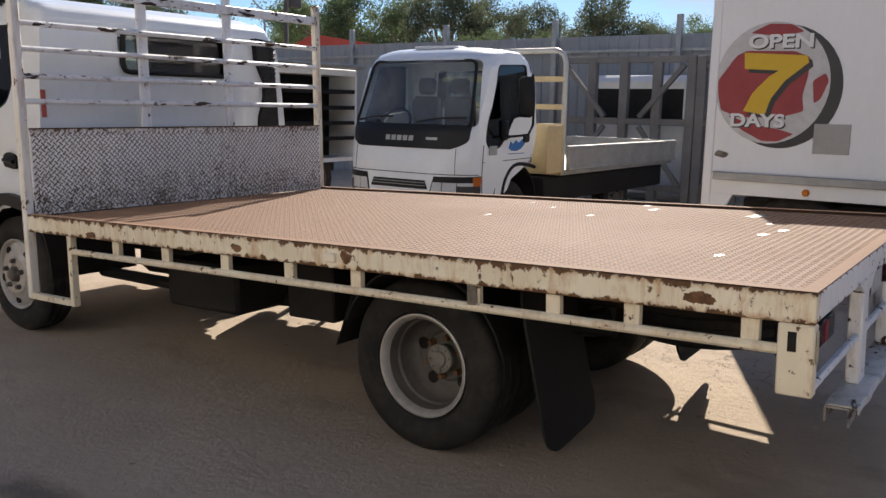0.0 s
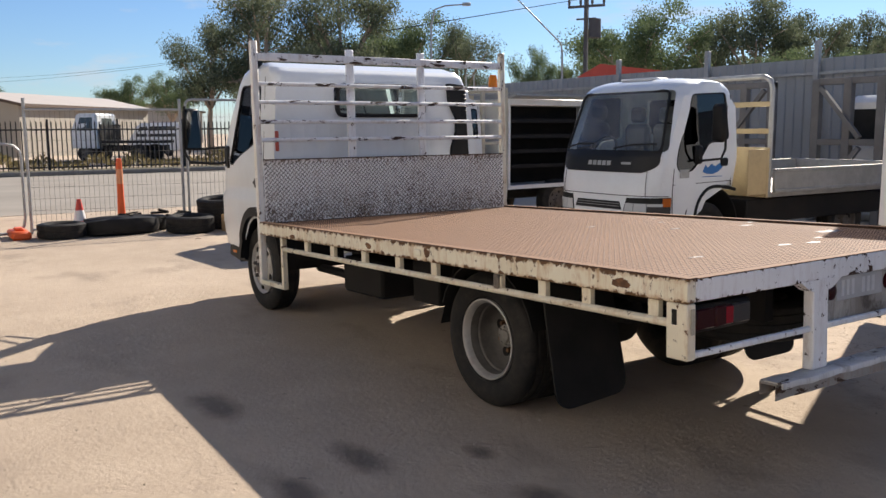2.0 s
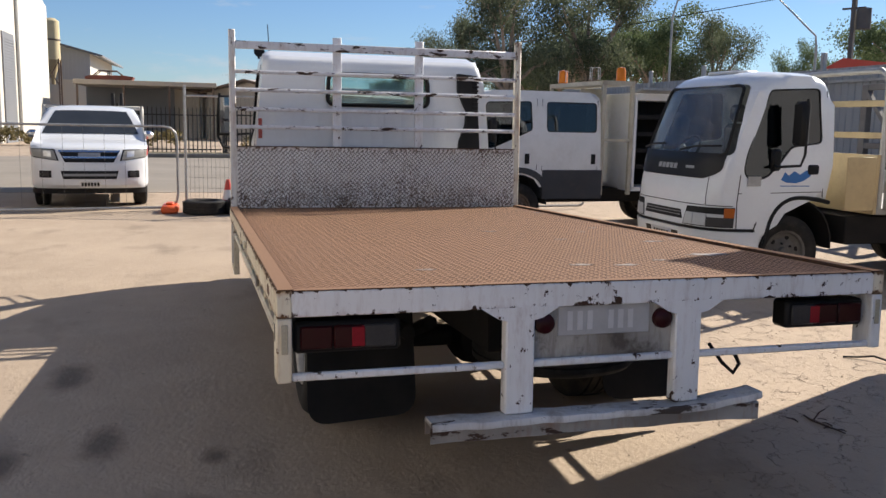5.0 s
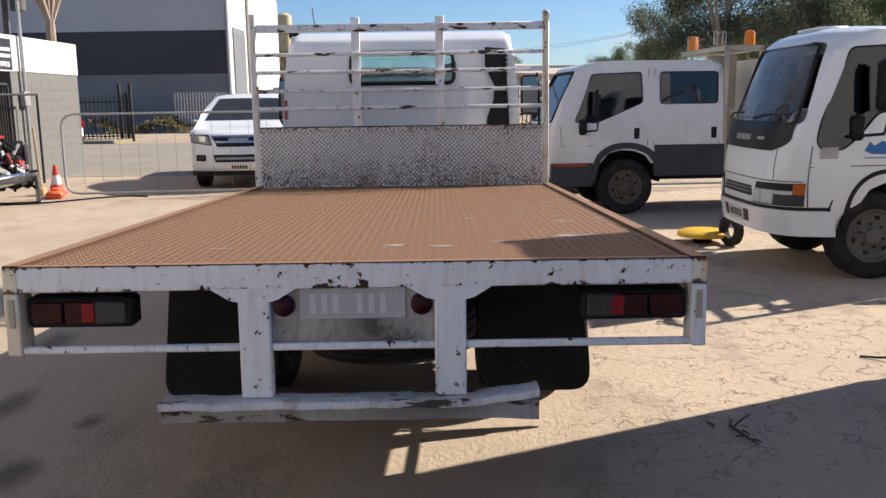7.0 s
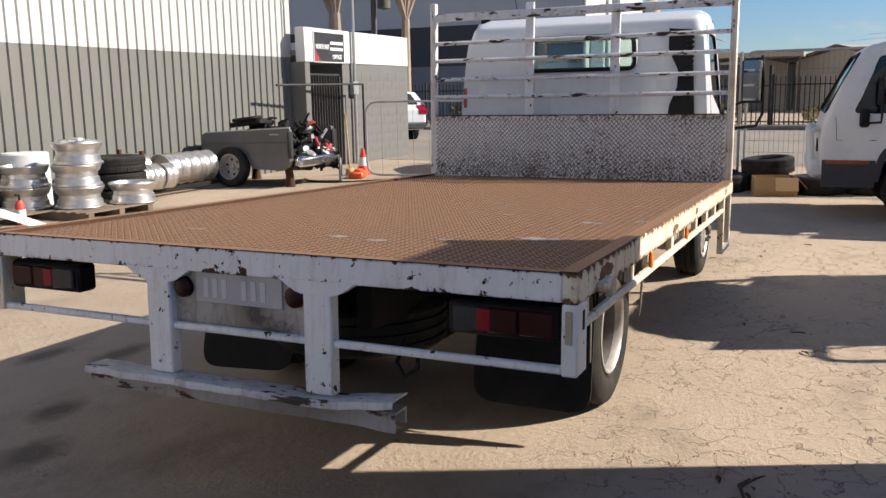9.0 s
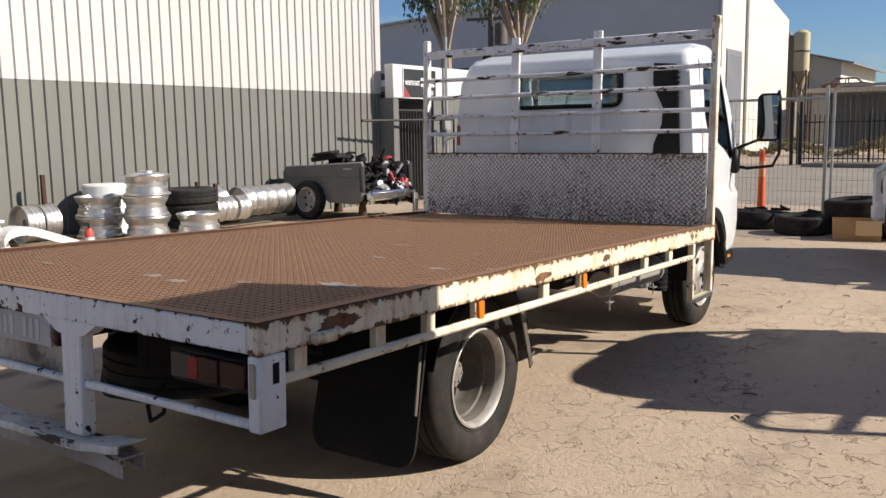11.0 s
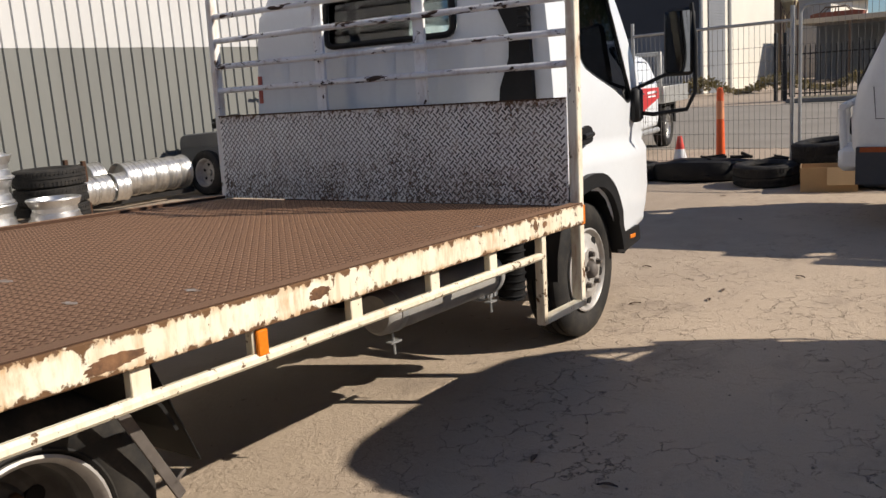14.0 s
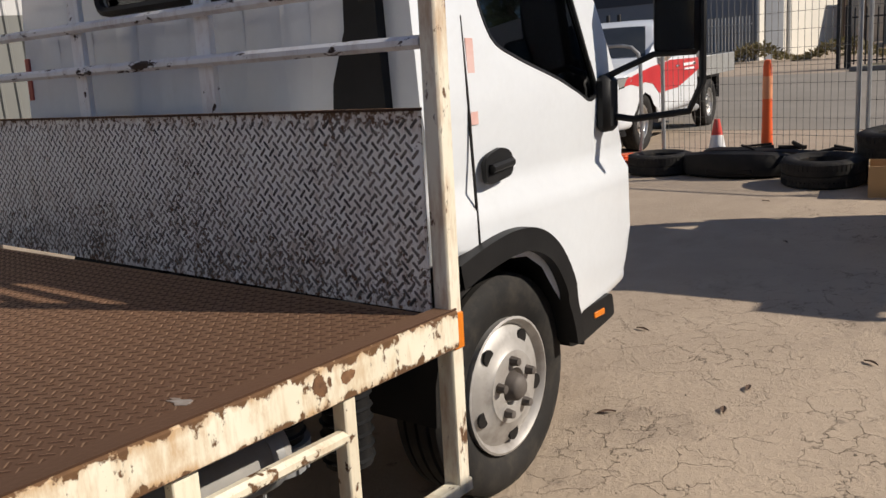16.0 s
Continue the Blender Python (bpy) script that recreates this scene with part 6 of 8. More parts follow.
for i in range(6):
    part("character_bar", nose_sheet(nose, span(-0.17 + 0.056 * i, -0.135 + 0.056 * i, 0.45, 0.515), 0.032, 0.003, 1, 1), BLACK, pt)
part("roof_vent", Geo().box(0.5, 0.75, -0.25, 0.25, 2.045, 2.075, 0.012), WHITE2, lite, "low roof hatch")
BLUE = surface("blue_logo_print", (0.03, 0.16, 0.42), (0.025, 0.13, 0.36), 4, (0.5, 0.6))
for s in (-1,):
    lg = part("door_logo", Geo().prism([(0.66, 1.06), (0.70, 1.13), (0.74, 1.10), (0.80, 1.14), (0.86, 1.11), (0.93, 1.15), (0.98, 1.10), (0.90, 1.05), (0.82, 1.03), (0.72, 1.035)], "y", s * 0.8375, s * 0.8435), BLUE, lite, "blue door logo as a plain shape")
    part("logo_line", Geo().box(0.66, 0.97, s * 0.838, s * 0.8425, 1.0, 1.008), BLUE, lg)
    part("class_plate", Geo().box(0.32, 0.46, s * 0.830, s * 0.838, 1.0, 1.09, 0.003), GALV, lite, "small worn plate with unreadable print")
ALU = surface("dull_aluminium", (0.50, 0.49, 0.46), (0.40, 0.39, 0.36), 4, (0.4, 0.6), 0.6, 0.06, 50, grime=0.25)
part("tray_floor", Geo().box(1.66, 4.85, -0.93, 0.93, 0.74, 0.80, 0.005), ALU, lite)
for s in (-1, 1):
    part("drop_side", Geo().box(1.72, 4.85, s * 0.93, s * 0.97, 0.79, 1.06, 0.006).box(1.72, 4.85, s * 0.97, s * 0.985, 1.02, 1.06, 0.004).box(1.72, 4.85, s * 0.97, s * 0.985, 0.79, 0.83, 0.004), ALU, lite, "aluminium tray side")
    part("hoop", Geo().tube([(1.70, s * 0.90, 0.76), (1.70, s * 0.90, 1.95), (1.70, s * 0.87, 2.04), (1.70, s * 0.79, 2.085), (1.70, 0, 2.085)], 0.030, 10), ALU, lite, "bent pipe headboard hoop")
part("tail_gate", Geo().box(4.85, 4.89, -0.97, 0.97, 0.79, 1.06, 0.006), ALU, lite)
CREAMBOX = surface("tan_headboard_sheet", (0.55, 0.42, 0.22), (0.46, 0.35, 0.19), 3, (0.5, 0.7), 0, 0.08, 60, grime=0.25)
part("headboard_sheet", Geo().box(1.62, 1.66, -0.93, 0.93, 0.74, 1.30, 0.004).box(1.3, 1.62, -0.93, -0.90, 0.78, 1.28, 0.004), CREAMBOX, lite, "tan sheet headboard")
for z in (1.48, 1.78):
    part("headboard_bar", Geo().box(1.67, 1.71, -0.9, 0.9, z - 0.03, z + 0.03, 0.005), CREAMBOX, lite, "yellowed cross bar")
part("under_frame", Geo().box(1.4, 4.7, -0.85, 0.85, 0.45, 0.72, 0.01), CHASSIS, lite, "dark running gear below the tray")

# ---- the box truck ----
BOXWHITE = surface("box_body_white", (0.86, 0.86, 0.86), (0.81, 0.81, 0.81), 0.8, (0.4, 0.55), 0, 0.03, 30, grime=0.10, stretch=(1, 1, 0.4))
boxt = thing("box_truck", pose(-2.12, 7.92, 0), "white box-bodied truck with a painted opening-days sign", "truck")
part("box_body", Geo().box(0, 5.6, 0.0, 2.3, 0.95, 3.07, 0.02), BOXWHITE, boxt, "plain white box body")
part("corner_trim", Geo().box(-0.015, 0.06, -0.015, 0.05, 0.68, 3.08, 0.006), BOXWHITE, boxt)
part("rub_rail", Geo().box(0.08, 5.6, -0.045, 0.0, 0.90, 0.965, 0.006), GALV, boxt, "grey rub rail")
part("lower_skirt", Geo().box(0.0, 5.6, -0.004, 0.05, 0.78, 0.95, 0.003), BOXWHITE, boxt)
part("skirt_end", Geo().prism([(0.0, 0.62), (0.16, 0.62), (0.24, 0.78), (0.0, 0.78)], "y", 0.0, 0.05), BOXWHITE, boxt)
part("marker_lamp", Geo().lathe([(0, -0.03), (0.02, -0.028), (0.03, -0.01), (0.03, 0.0), (0, 0.0)], 14, "y", (0.83, -0.005, 0.835)), AMBER, boxt, "round orange marker lamp")
part("side_hatch", Geo().box(0.85, 1.12, -0.012, 0.0, 1.15, 1.385, 0.003), surface("grey_hatch", (0.42, 0.41, 0.38), (0.36, 0.35, 0.32), 3, (0.5, 0.7), 0, 0.05, 50, grime=0.2), boxt, "square grey hatch cover")
part("chassis", Geo().box(0.25, 5.5, 0.3, 2.0, 0.42, 0.74, 0.02), CHASSIS, boxt)
for x in (0.75, 4.4):
    for s, y in ((-1, 0.25), (1, 2.05)):
        plain_wheel(boxt, (x, y, 0.40), s, 0.40, 0.24, RIMDARK)
part("tail_scuff", Geo().prism(rounded([(0.06, 1.10), (0.16, 1.08), (0.20, 1.12), (0.10, 1.15)], 0.02, 2), "y", -0.003, 0.0), TREAD, boxt, "dark scuff mark")
# the sign, facing -y
DISC_RED = surface("faded_red_print", (0.36, 0.055, 0.06), (0.29, 0.04, 0.045), 5, (0.5, 0.65), 0, 0.02, 80)
DISC_PALE = surface("torn_pale_print", (0.62, 0.61, 0.60), (0.52, 0.51, 0.50), 8, (0.5, 0.7), 0, 0.02, 80, grime=0.2)
YELLOW = surface("yellow_print", (0.72, 0.46, 0.025), (0.66, 0.42, 0.03), 5, (0.5, 0.6), 0, 0.02, 80)
sg = thing("painted_sign", pose(-1.62, 7.918, 1.70), "round red sign reading open seven days", "sign")


def disc(cx, cz, rx, rz, y0, y1, tilt=0.0, n=40):
    pts = []
    for k in range(n):
        a = 2 * math.pi * k / n
        x, z = rx * math.cos(a), rz * math.sin(a)
        pts.append((cx + x * math.cos(tilt) - z * math.sin(tilt), cz + x * math.sin(tilt) + z * math.cos(tilt)))
    return Geo().prism(pts, "y", y0, y1)


part("shadow_disc", disc(0.075, -0.03, 0.46, 0.49, -0.002, 0.0), SIGNBLACK, sg)
part("pale_disc", disc(-0.01, 0.0, 0.45, 0.485, -0.004, -0.002), DISC_PALE, sg)
reds = [[(-0.20, 0.40), (-0.05, 0.47), (0.12, 0.46), (0.22, 0.40), (0.05, 0.365)],
        [(-0.44, 0.02), (-0.30, 0.22), (-0.22, 0.26), (0.16, 0.25), (0.28, 0.20), (0.27, 0.05), (0.24, -0.10), (0.26, -0.22), (0.08, -0.27), (-0.25, -0.28), (-0.40, -0.22), (-0.43, -0.10)],
        [(0.31, 0.02), (0.40, 0.08), (0.43, 0.02), (0.38, -0.12), (0.33, -0.16)],
        [(-0.34, -0.26), (-0.22, -0.38), (-0.05, -0.465), (0.08, -0.465), (0.20, -0.40), (0.05, -0.36), (-0.15, -0.33)]]
for p in reds:
    part("red_field", Geo().prism(rounded(p, 0.02, 2), "y", -0.006, -0.004), DISC_RED, sg)
SEV = [(-0.235, 0.245), (0.255, 0.215), (0.27, 0.16), (0.10, 0.02), (0.0, -0.12), (-0.04, -0.255), (-0.215, -0.225), (-0.15, -0.08), (-0.03, 0.05), (0.045, 0.10), (-0.225, 0.115)]
part("numeral_shade", Geo().prism([(x + 0.035, z - 0.03) for x, z in SEV], "y", -0.008, -0.006), SIGNBLACK, sg)
part("numeral", Geo().prism(SEV, "y", -0.010, -0.008), YELLOW, sg, "yellow numeral seven")
for txt, x, z, w in (("OPEN", 0.045, 0.325, 0.50), ("DAYS", -0.10, -0.305, 0.43)):
    words("lettering", txt, 0.145, SIGNBLACK, sg, pose(x + 0.012, -0.0075, z - 0.010, 90), 0.001, fit_w=w)
    words("lettering", txt, 0.145, SIGNWHITE, sg, pose(x, -0.0105, z, 90), 0.001, fit_w=w)

# ---- the crew-cab service truck ----
TRIMDARK = surface("dark_grey_trim", (0.030, 0.034, 0.042), (0.042, 0.047, 0.056), 3, (0.5, 0.7), 0, 0.05, 60, grime=0.2)
crew = thing("crew_cab_truck", pose(-9.18, 5.98, 0, 0, 0, 94), "old white crew-cab service truck with dark lower trim", "truck")
CP = [(0.0, 0.50), (-0.02, 0.9), (0.03, 1.16), (0.18, 1.5), (0.34, 1.81), (0.39, 1.885), (0.47, 1.935), (0.60, 1.96), (0.9, 1.968), (2.08, 1.966), (2.18, 1.95), (2.245, 1.90), (2.27, 1.80), (2.28, 0.85), (2.28, 0.62), (1.42, 0.62), (1.38, 0.70), (1.28, 0.83), (1.10, 0.90), (0.90, 0.91), (0.72, 0.86), (0.60, 0.72), (0.55, 0.50)]
CS = cab_shape(-0.02, 1.10, 1.97, 0.07, 0.06, 0.03, 0.5)
CW1 = rounded([(0.32, 1.20), (0.54, 1.80), (1.18, 1.82), (1.20, 1.44), (0.80, 1.27), (0.60, 1.19)], 0.04, 3)
CW2 = rounded([(1.42, 1.42), (1.42, 1.82), (2.18, 1.82), (2.18, 1.42)], 0.05, 3)
build_cab(crew, CP, 0.85, CS, [CW1, CW2], (0.76, 0.68, 1.2, 1.84), (-0.5, 0.5, 1.42, 1.8), WHITE2, seams=([(0.14, 1.15), (0.16, 0.9), (0.55, 0.9)], [(1.27, 1.86), (1.27, 0.9)], [(1.35, 1.86), (1.35, 0.88)], [(2.20, 1.86), (2.20, 0.88)]), label="dusty white crew cab with four doors", floor_z=0.85, side_glass=DARKGLASS, screen_glass=MIDGLASS)
for s in (-1, 1):
    part("lower_trim", Geo().box(1.36, 2.28, s * 0.845, s * 0.862, 0.50, 0.90, 0.006), TRIMDARK, crew, "dark grey lower panel")
    part("lower_trim", Geo().box(0.02, 0.56, s * 0.80, s * 0.862, 0.38, 0.68, 0.006), TRIMDARK, crew, "dark grey lower panel")
    part("side_reflector", Geo().box(0.05, 0.5, s * 0.862, s * 0.868, 0.64, 0.68), lens("rust_orange_strip", (0.42, 0.10, 0.03)) if s < 0 else AMBER, crew, "orange strip along the lower front")
    arch = [(1.475, 0.50), (1.435, 0.69), (1.325, 0.835), (1.14, 0.92), (0.905, 0.93), (0.725, 0.875), (0.59, 0.735), (0.53, 0.45)]
    inn = [(1.41, 0.50), (1.37, 0.67), (1.27, 0.79), (1.10, 0.86), (0.92, 0.87), (0.76, 0.82), (0.64, 0.70), (0.585, 0.45)]
    part("arch_flare", arch_ring(CS, arch, inn, 0.84, 0.868, 0.15, s), TRIMDARK, crew, "dark arch flare")
    part("door_handle", Geo().box(1.09, 1.16, s * 0.845, s * 0.86, 0.98, 1.12, 0.02), BLACK, crew)
    part("door_handle", Geo().box(2.10, 2.17, s * 0.845, s * 0.86, 0.98, 1.12, 0.02), BLACK, crew)
    plain_wheel(crew, (1.0, s * 0.72, 0.36), s, 0.36, 0.2, surface("rusty_brown_wheel", (0.085, 0.060, 0.045), (0.15, 0.105, 0.078), 14, (0.7, 0.9), 0.0))
    plain_wheel(crew, (3.9, s * 0.72, 0.36), s, 0.36, 0.2, RIMDARK)
    liner(crew, 1.0, 0.46, 0.43, s * 0.45, s * 0.845)
    mirror_unit(crew, 0.60, s * 0.97, 1.43, s, (0.42, s * 0.86, 1.10), 0.32, 0.18)
    part("beacon_cage", Geo().tube([(2.3, s * 0.5 - 0.09, 2.16), (2.3, s * 0.5 - 0.09, 2.33), (2.3, s * 0.5 + 0.09, 2.33), (2.3, s * 0.5 + 0.09, 2.16)], 0.008, 5).tube([(2.22, s * 0.5, 2.16), (2.22, s * 0.5, 2.33), (2.38, s * 0.5, 2.33), (2.38, s * 0.5, 2.16)], 0.008, 5), GALV, crew)
part("fog_bumper", Geo().box(0.06, 0.4, -0.85, 0.85, 0.36, 0.60, 0.03), TRIMDARK, crew)
bb = part("bull_bar", Geo().box(-0.12, 0.06, -0.78, 0.78, 0.48, 0.68, 0.04), WHITE2, crew, "dented white bull bar")
for y in (-0.72, -0.36, 0.36, 0.72):
    part("bar_upright", Geo().tube([(-0.08, y, 0.66), (-0.10, y, 0.98), (-0.02, y, 1.03)], 0.03, 8), WHITE2, bb)
part("bar_top", Geo().tube([(-0.09, -0.76, 1.0), (-0.09, 0.76, 1.0)], 0.028, 8), WHITE2, bb)
for y in (-0.72, -0.30, 0.30, 0.72):
    part("headlamp", Geo().lathe([(0, -0.03), (0.07, -0.025), (0.09, 0.0), (0.09, 0.04), (0, 0.04)], 16, "x", (-0.015, y * 0.9, 0.84)), CHASSIS if abs(y) > 0.5 else CLEAR, crew)
SERVICE = surface("faded_cream_steel", (0.52, 0.48, 0.38), (0.44, 0.40, 0.31), 3, (0.5, 0.7), 0, 0.08, 50, grime=0.35)
part("rack_frame", Geo().box(2.25, 2.30, -0.85, -0.80, 0.55, 2.12).box(2.70, 2.75, -0.85, -0.80, 0.55, 2.12).box(2.25, 2.75, -0.85, 0.85, 2.08, 2.14).box(2.25, 2.75, -0.85, -0.80, 1.3, 1.34).box(2.25, 2.30, 0.80, 0.85, 0.55, 2.12), SERVICE, crew, "open cream steel rack behind the cab")
part("rack_back", Geo().box(2.3, 2.7, -0.1, -0.05, 0.6, 2.05), SERVICE, crew)
for y in (-0.62, 0.5):
    part("beacon", Geo().lathe([(0, 0.20), (0.05, 0.19), (0.065, 0.15), (0.07, 0.0), (0, 0.0)], 14, "z", (2.3 + (0.35 if y < 0 else 0), y, 2.145)), AMBER, crew, "amber beacon")
svc = part("service_body", Geo().box(2.76, 4.8, -0.86, 0.86, 1.88, 1.98, 0.01).box(2.76, 2.80, -0.86, 0.86, 0.62, 1.9).box(4.76, 4.8, -0.86, 0.86, 0.62, 1.9).box(2.8, 4.76, -0.30, -0.26, 0.62, 1.9).box(2.76, 4.8, -0.86, 0.86, 0.60, 0.66), WHITE2, crew, "white service body with open shelves")
for z in (0.92, 1.15, 1.38, 1.62):
    part("shelf", Geo().box(2.8, 4.76, -0.84, -0.30, z, z + 0.02).box(2.8, 4.76, -0.85, -0.835, z, z + 0.06), CHASSIS, svc)
part("shelf_back", Geo().box(2.8, 4.76, -0.34, -0.31, 0.66, 1.88), CHASSIS, svc)
part("awning", Geo().prism([(-0.86, 1.98), (-1.05, 2.02), (-1.05, 2.05), (-0.86, 2.02)], "x", 2.76, 4.8), GALV, svc)
part("chassis", Geo().box(0.3, 4.7, -0.5, 0.5, 0.42, 0.62, 0.02), CHASSIS, crew)


# ---- parked utility and car ----
def car_shell(parent, prof, half, shape, windows, screen, rear, paint, label, bevel=0.09):
    """A car body with dark panes let on to it. windows: (x, z) outlines; screen and rear: (half width low, high, z low, high)."""
    me = finish(shell(prof, half, shape, bevel), paint)
    me.name = "body"
    body = part("body", me, None, parent, label)

    def x_at(z, pick):
        hits = []
        for i in range(len(prof)):
            (xa, za), (xb, zb) = prof[i], prof[(i + 1) % len(prof)]
            if min(za, zb) - 1e-6 <= z <= max(za, zb) + 1e-6 and abs(zb - za) > 1e-6:
                hits.append(xa + (xb - xa) * (z - za) / (zb - za))
        return pick(hits)
    for poly in windows:
        for s in (-1, 1):
            part("side_window", bent(Geo().prism(poly, "y", s * (half - 0.004), s * (half + 0.004)), shape), PANE, parent)
    for name, spec, pick, k in (("windscreen", screen, min, -1), ("rear_window", rear, max, 1)):
        if not spec:
            continue
        wl, wh_, zl, zh = spec
        v, f = [], []
        for j in range(7):
            z = zl + (zh - zl) * j / 6
            w = wl + (wh_ - wl) * j / 6
            v += [shape(x_at(z, pick) + k * 0.008, w * (2 * i / 10 - 1), z + 0.004) for i in range(11)]
        for j in range(6):
            f += [(11 * j + i, 11 * j + i + 1, 11 * j + i + 12, 11 * j + i + 11) for i in range(10)]
        part(name, Geo().add(v, f), PANE, parent, "dark glossy " + name.replace("_", " "))
    return body


REDWRAP = surface("red_vehicle_wrap", (0.60, 0.03, 0.035), (0.52, 0.025, 0.03), 3, (0.3, 0.4), 0, 0.0, 60, 0.4)
u = thing("utility", pose(-12.17, 1.126, 0, 0, 0, 185.5), "white double-cab utility with red sides and an aluminium tray", "ute")
up = [(0.10, 0.32), (0.0, 0.40), (-0.02, 0.50), (-0.01, 0.70), (0.0, 0.78), (0.035, 0.90), (0.09, 0.985), (0.18, 1.03), (0.32, 1.062), (0.7, 1.10), (1.12, 1.125), (1.32, 1.18), (1.92, 1.60), (2.02, 1.64), (2.18, 1.67), (2.5, 1.685), (2.9, 1.67), (3.05, 1.64), (3.14, 1.58), (3.30, 1.2), (3.32, 0.55), (3.22, 0.42),
      (1.44, 0.40), (1.38, 0.60), (1.22, 0.77), (0.97, 0.84), (0.72, 0.77), (0.56, 0.60), (0.50, 0.33)]
us0 = cab_shape(-0.02, 1.05, 1.69, 0.20, 0.10, 0.05, 0.6)


def us(x, y, z):
    """The ute's curve, with a rounded nose and bonnet."""
    p = us0(x, y, z)
    q = min(1.0, abs(y) / 0.9)
    p.x += 0.17 * q ** 4 * clamp(1 - x / 0.55)
    p.z -= 0.05 * q ** 4 * clamp((z - 1.5) / 0.15)
    p.z -= 0.05 * q ** 4 * clamp((z - 0.93) / 0.12) * clamp((1.35 - x) / 0.3)
    return p



car_shell(u, up, 0.90, us, [rounded([(1.56, 1.15), (2.0, 1.53), (2.38, 1.58), (2.38, 1.15)], 0.04, 3), rounded([(2.46, 1.15), (2.46, 1.58), (2.92, 1.56), (3.12, 1.17)], 0.04, 3)], (0.80, 0.70, 1.195, 1.59), (0.62, 0.55, 1.24, 1.54), WHITE, "white double-cab body")
un = wrap_front(up, 0.90, 0.045, us)
gr = part("grille", nose_sheet(un, ((-0.40, 0.765), (0.40, 0.765), (0.50, 0.955), (-0.50, 0.955)), 0.006, 0.03), BLACK, u, "dark grille with chrome bars")
part("grille_bar", nose_sheet(un, span(-0.50, 0.50, 0.925, 0.96), 0.018, 0.02, 12, 2), CHROME, gr, "chrome grille bar")
part("grille_bar", nose_sheet(un, ((-0.42, 0.83), (0.42, 0.83), (0.45, 0.862), (-0.45, 0.862)), 0.018, 0.02, 12, 2), CHROME, gr, "chrome grille bar")
part("badge_bar", nose_sheet(un, span(-0.18, 0.18, 0.862, 0.915), 0.022, 0.02, 6, 2), GALV, gr, "pale badge drawn as a plain bar")
part("bumper_intake", nose_sheet(un, ((-0.44, 0.50), (0.44, 0.50), (0.48, 0.63), (-0.48, 0.63)), 0.005, 0.02), BLACK, u, "dark slot in the bumper")
part("intake_bar", nose_sheet(un, span(-0.44, 0.44, 0.545, 0.585), 0.011, 0.01, 12, 1), TRIMGREY, u)
part("lower_valance", nose_sheet(un, span(-1.0, 1.0, 0.26, 0.345), 0.004, 0.10, 20, 2), BLACK, u, "black valance below the bumper")
pq = part("number_plate", nose_sheet(un, span(-0.18, 0.18, 0.36, 0.465), 0.016, 0.006, 4, 1), SIGNWHITE, u, "number plate with plain dark bars")
for i in range(6):
    part("character_bar", nose_sheet(un, span(-0.15 + 0.052 * i, -0.115 + 0.052 * i, 0.385, 0.445), 0.018, 0.003, 1, 1), BLACK, pq)
for s in (-1, 1):
    part("lamp_rim", nose_sheet(un, ((s * 0.50, 0.785), (s * 1.08, 0.855), (s * 1.125, 1.012), (s * 0.55, 0.97)), 0.005, 0.03, 16, 5), BLACK, u)
    hl = part("headlamp", nose_sheet(un, ((s * 0.53, 0.80), (s * 1.06, 0.87), (s * 1.10, 1.0), (s * 0.57, 0.955)), 0.008, 0.03, 16, 5), GREYLENS, u, "large clear headlamp")
    part("lamp_bowl", nose_sheet(un, ((s * 0.62, 0.845), (s * 0.74, 0.86), (s * 0.74, 0.95), (s * 0.62, 0.94)), 0.011, 0.02, 5, 3), ALLOY, hl)
    part("red_corner", nose_sheet(un, ((s * 1.06, 0.865), (s * 1.26, 0.88), (s * 1.26, 1.0), (s * 1.10, 1.0)), 0.007, 0.02, 8, 3), REDWRAP, u, "red wrap at the lamp corner")
    fl = part("fog_lamp", nose_sheet(un, span(s * 0.63, s * 0.83, 0.52, 0.63), 0.006, 0.02, 6, 3), BLACK, u)
    part("lamp_lens", nose_sheet(un, span(s * 0.67, s * 0.77, 0.545, 0.605), 0.010, 0.02, 4, 2), SMOKE, fl)
    part("red_flank", bent(Geo().prism([(0.52, 1.02), (0.42, 0.88), (0.70, 0.84), (0.95, 0.88), (1.25, 0.84), (1.50, 0.70), (2.3, 0.72), (3.30, 0.92), (3.29, 1.09), (2.0, 1.11), (1.2, 1.08)], "y", s * 0.898, s * 0.906), us), REDWRAP, u, "red printed side wrap")
    part("text_bar", bent(Geo().box(2.55, 3.1, s * 0.906, s * 0.911, 1.0, 1.04).box(2.6, 3.05, s * 0.906, s * 0.911, 0.94, 0.97), us), SIGNWHITE, u)
    for x0, x1 in ((1.5, 2.42), (2.42, 3.2)):
        part("door_seam", bent(Geo().tube([(x0, s * 0.902, 1.1), (x0 + 0.02, s * 0.902, 0.5)], 0.004, 4), us), CHASSIS, u)
        part("door_handle", bent(Geo().box(x1 - 0.22, x1 - 0.08, s * 0.905, s * 0.925, 1.0, 1.03, 0.008), us), CHROME, u)
    part("side_step", Geo().tube([(1.45, s * 0.86, 0.36), (3.3, s * 0.86, 0.36)], 0.05, 8), GALV, u)
    part("door_mirror", Geo().box(1.50, 1.64, s * 0.84, s * 1.04, 1.11, 1.25, 0.05), CHROME, u, "chrome door mirror")
    plain_wheel(u, (0.97, s * 0.77, 0.37), s, 0.37, 0.22, ALLOY)
    plain_wheel(u, (4.02, s * 0.77, 0.37), s, 0.37, 0.22, ALLOY)
    liner(u, 0.97, 0.42, 0.42, s * 0.40, s * 0.893)
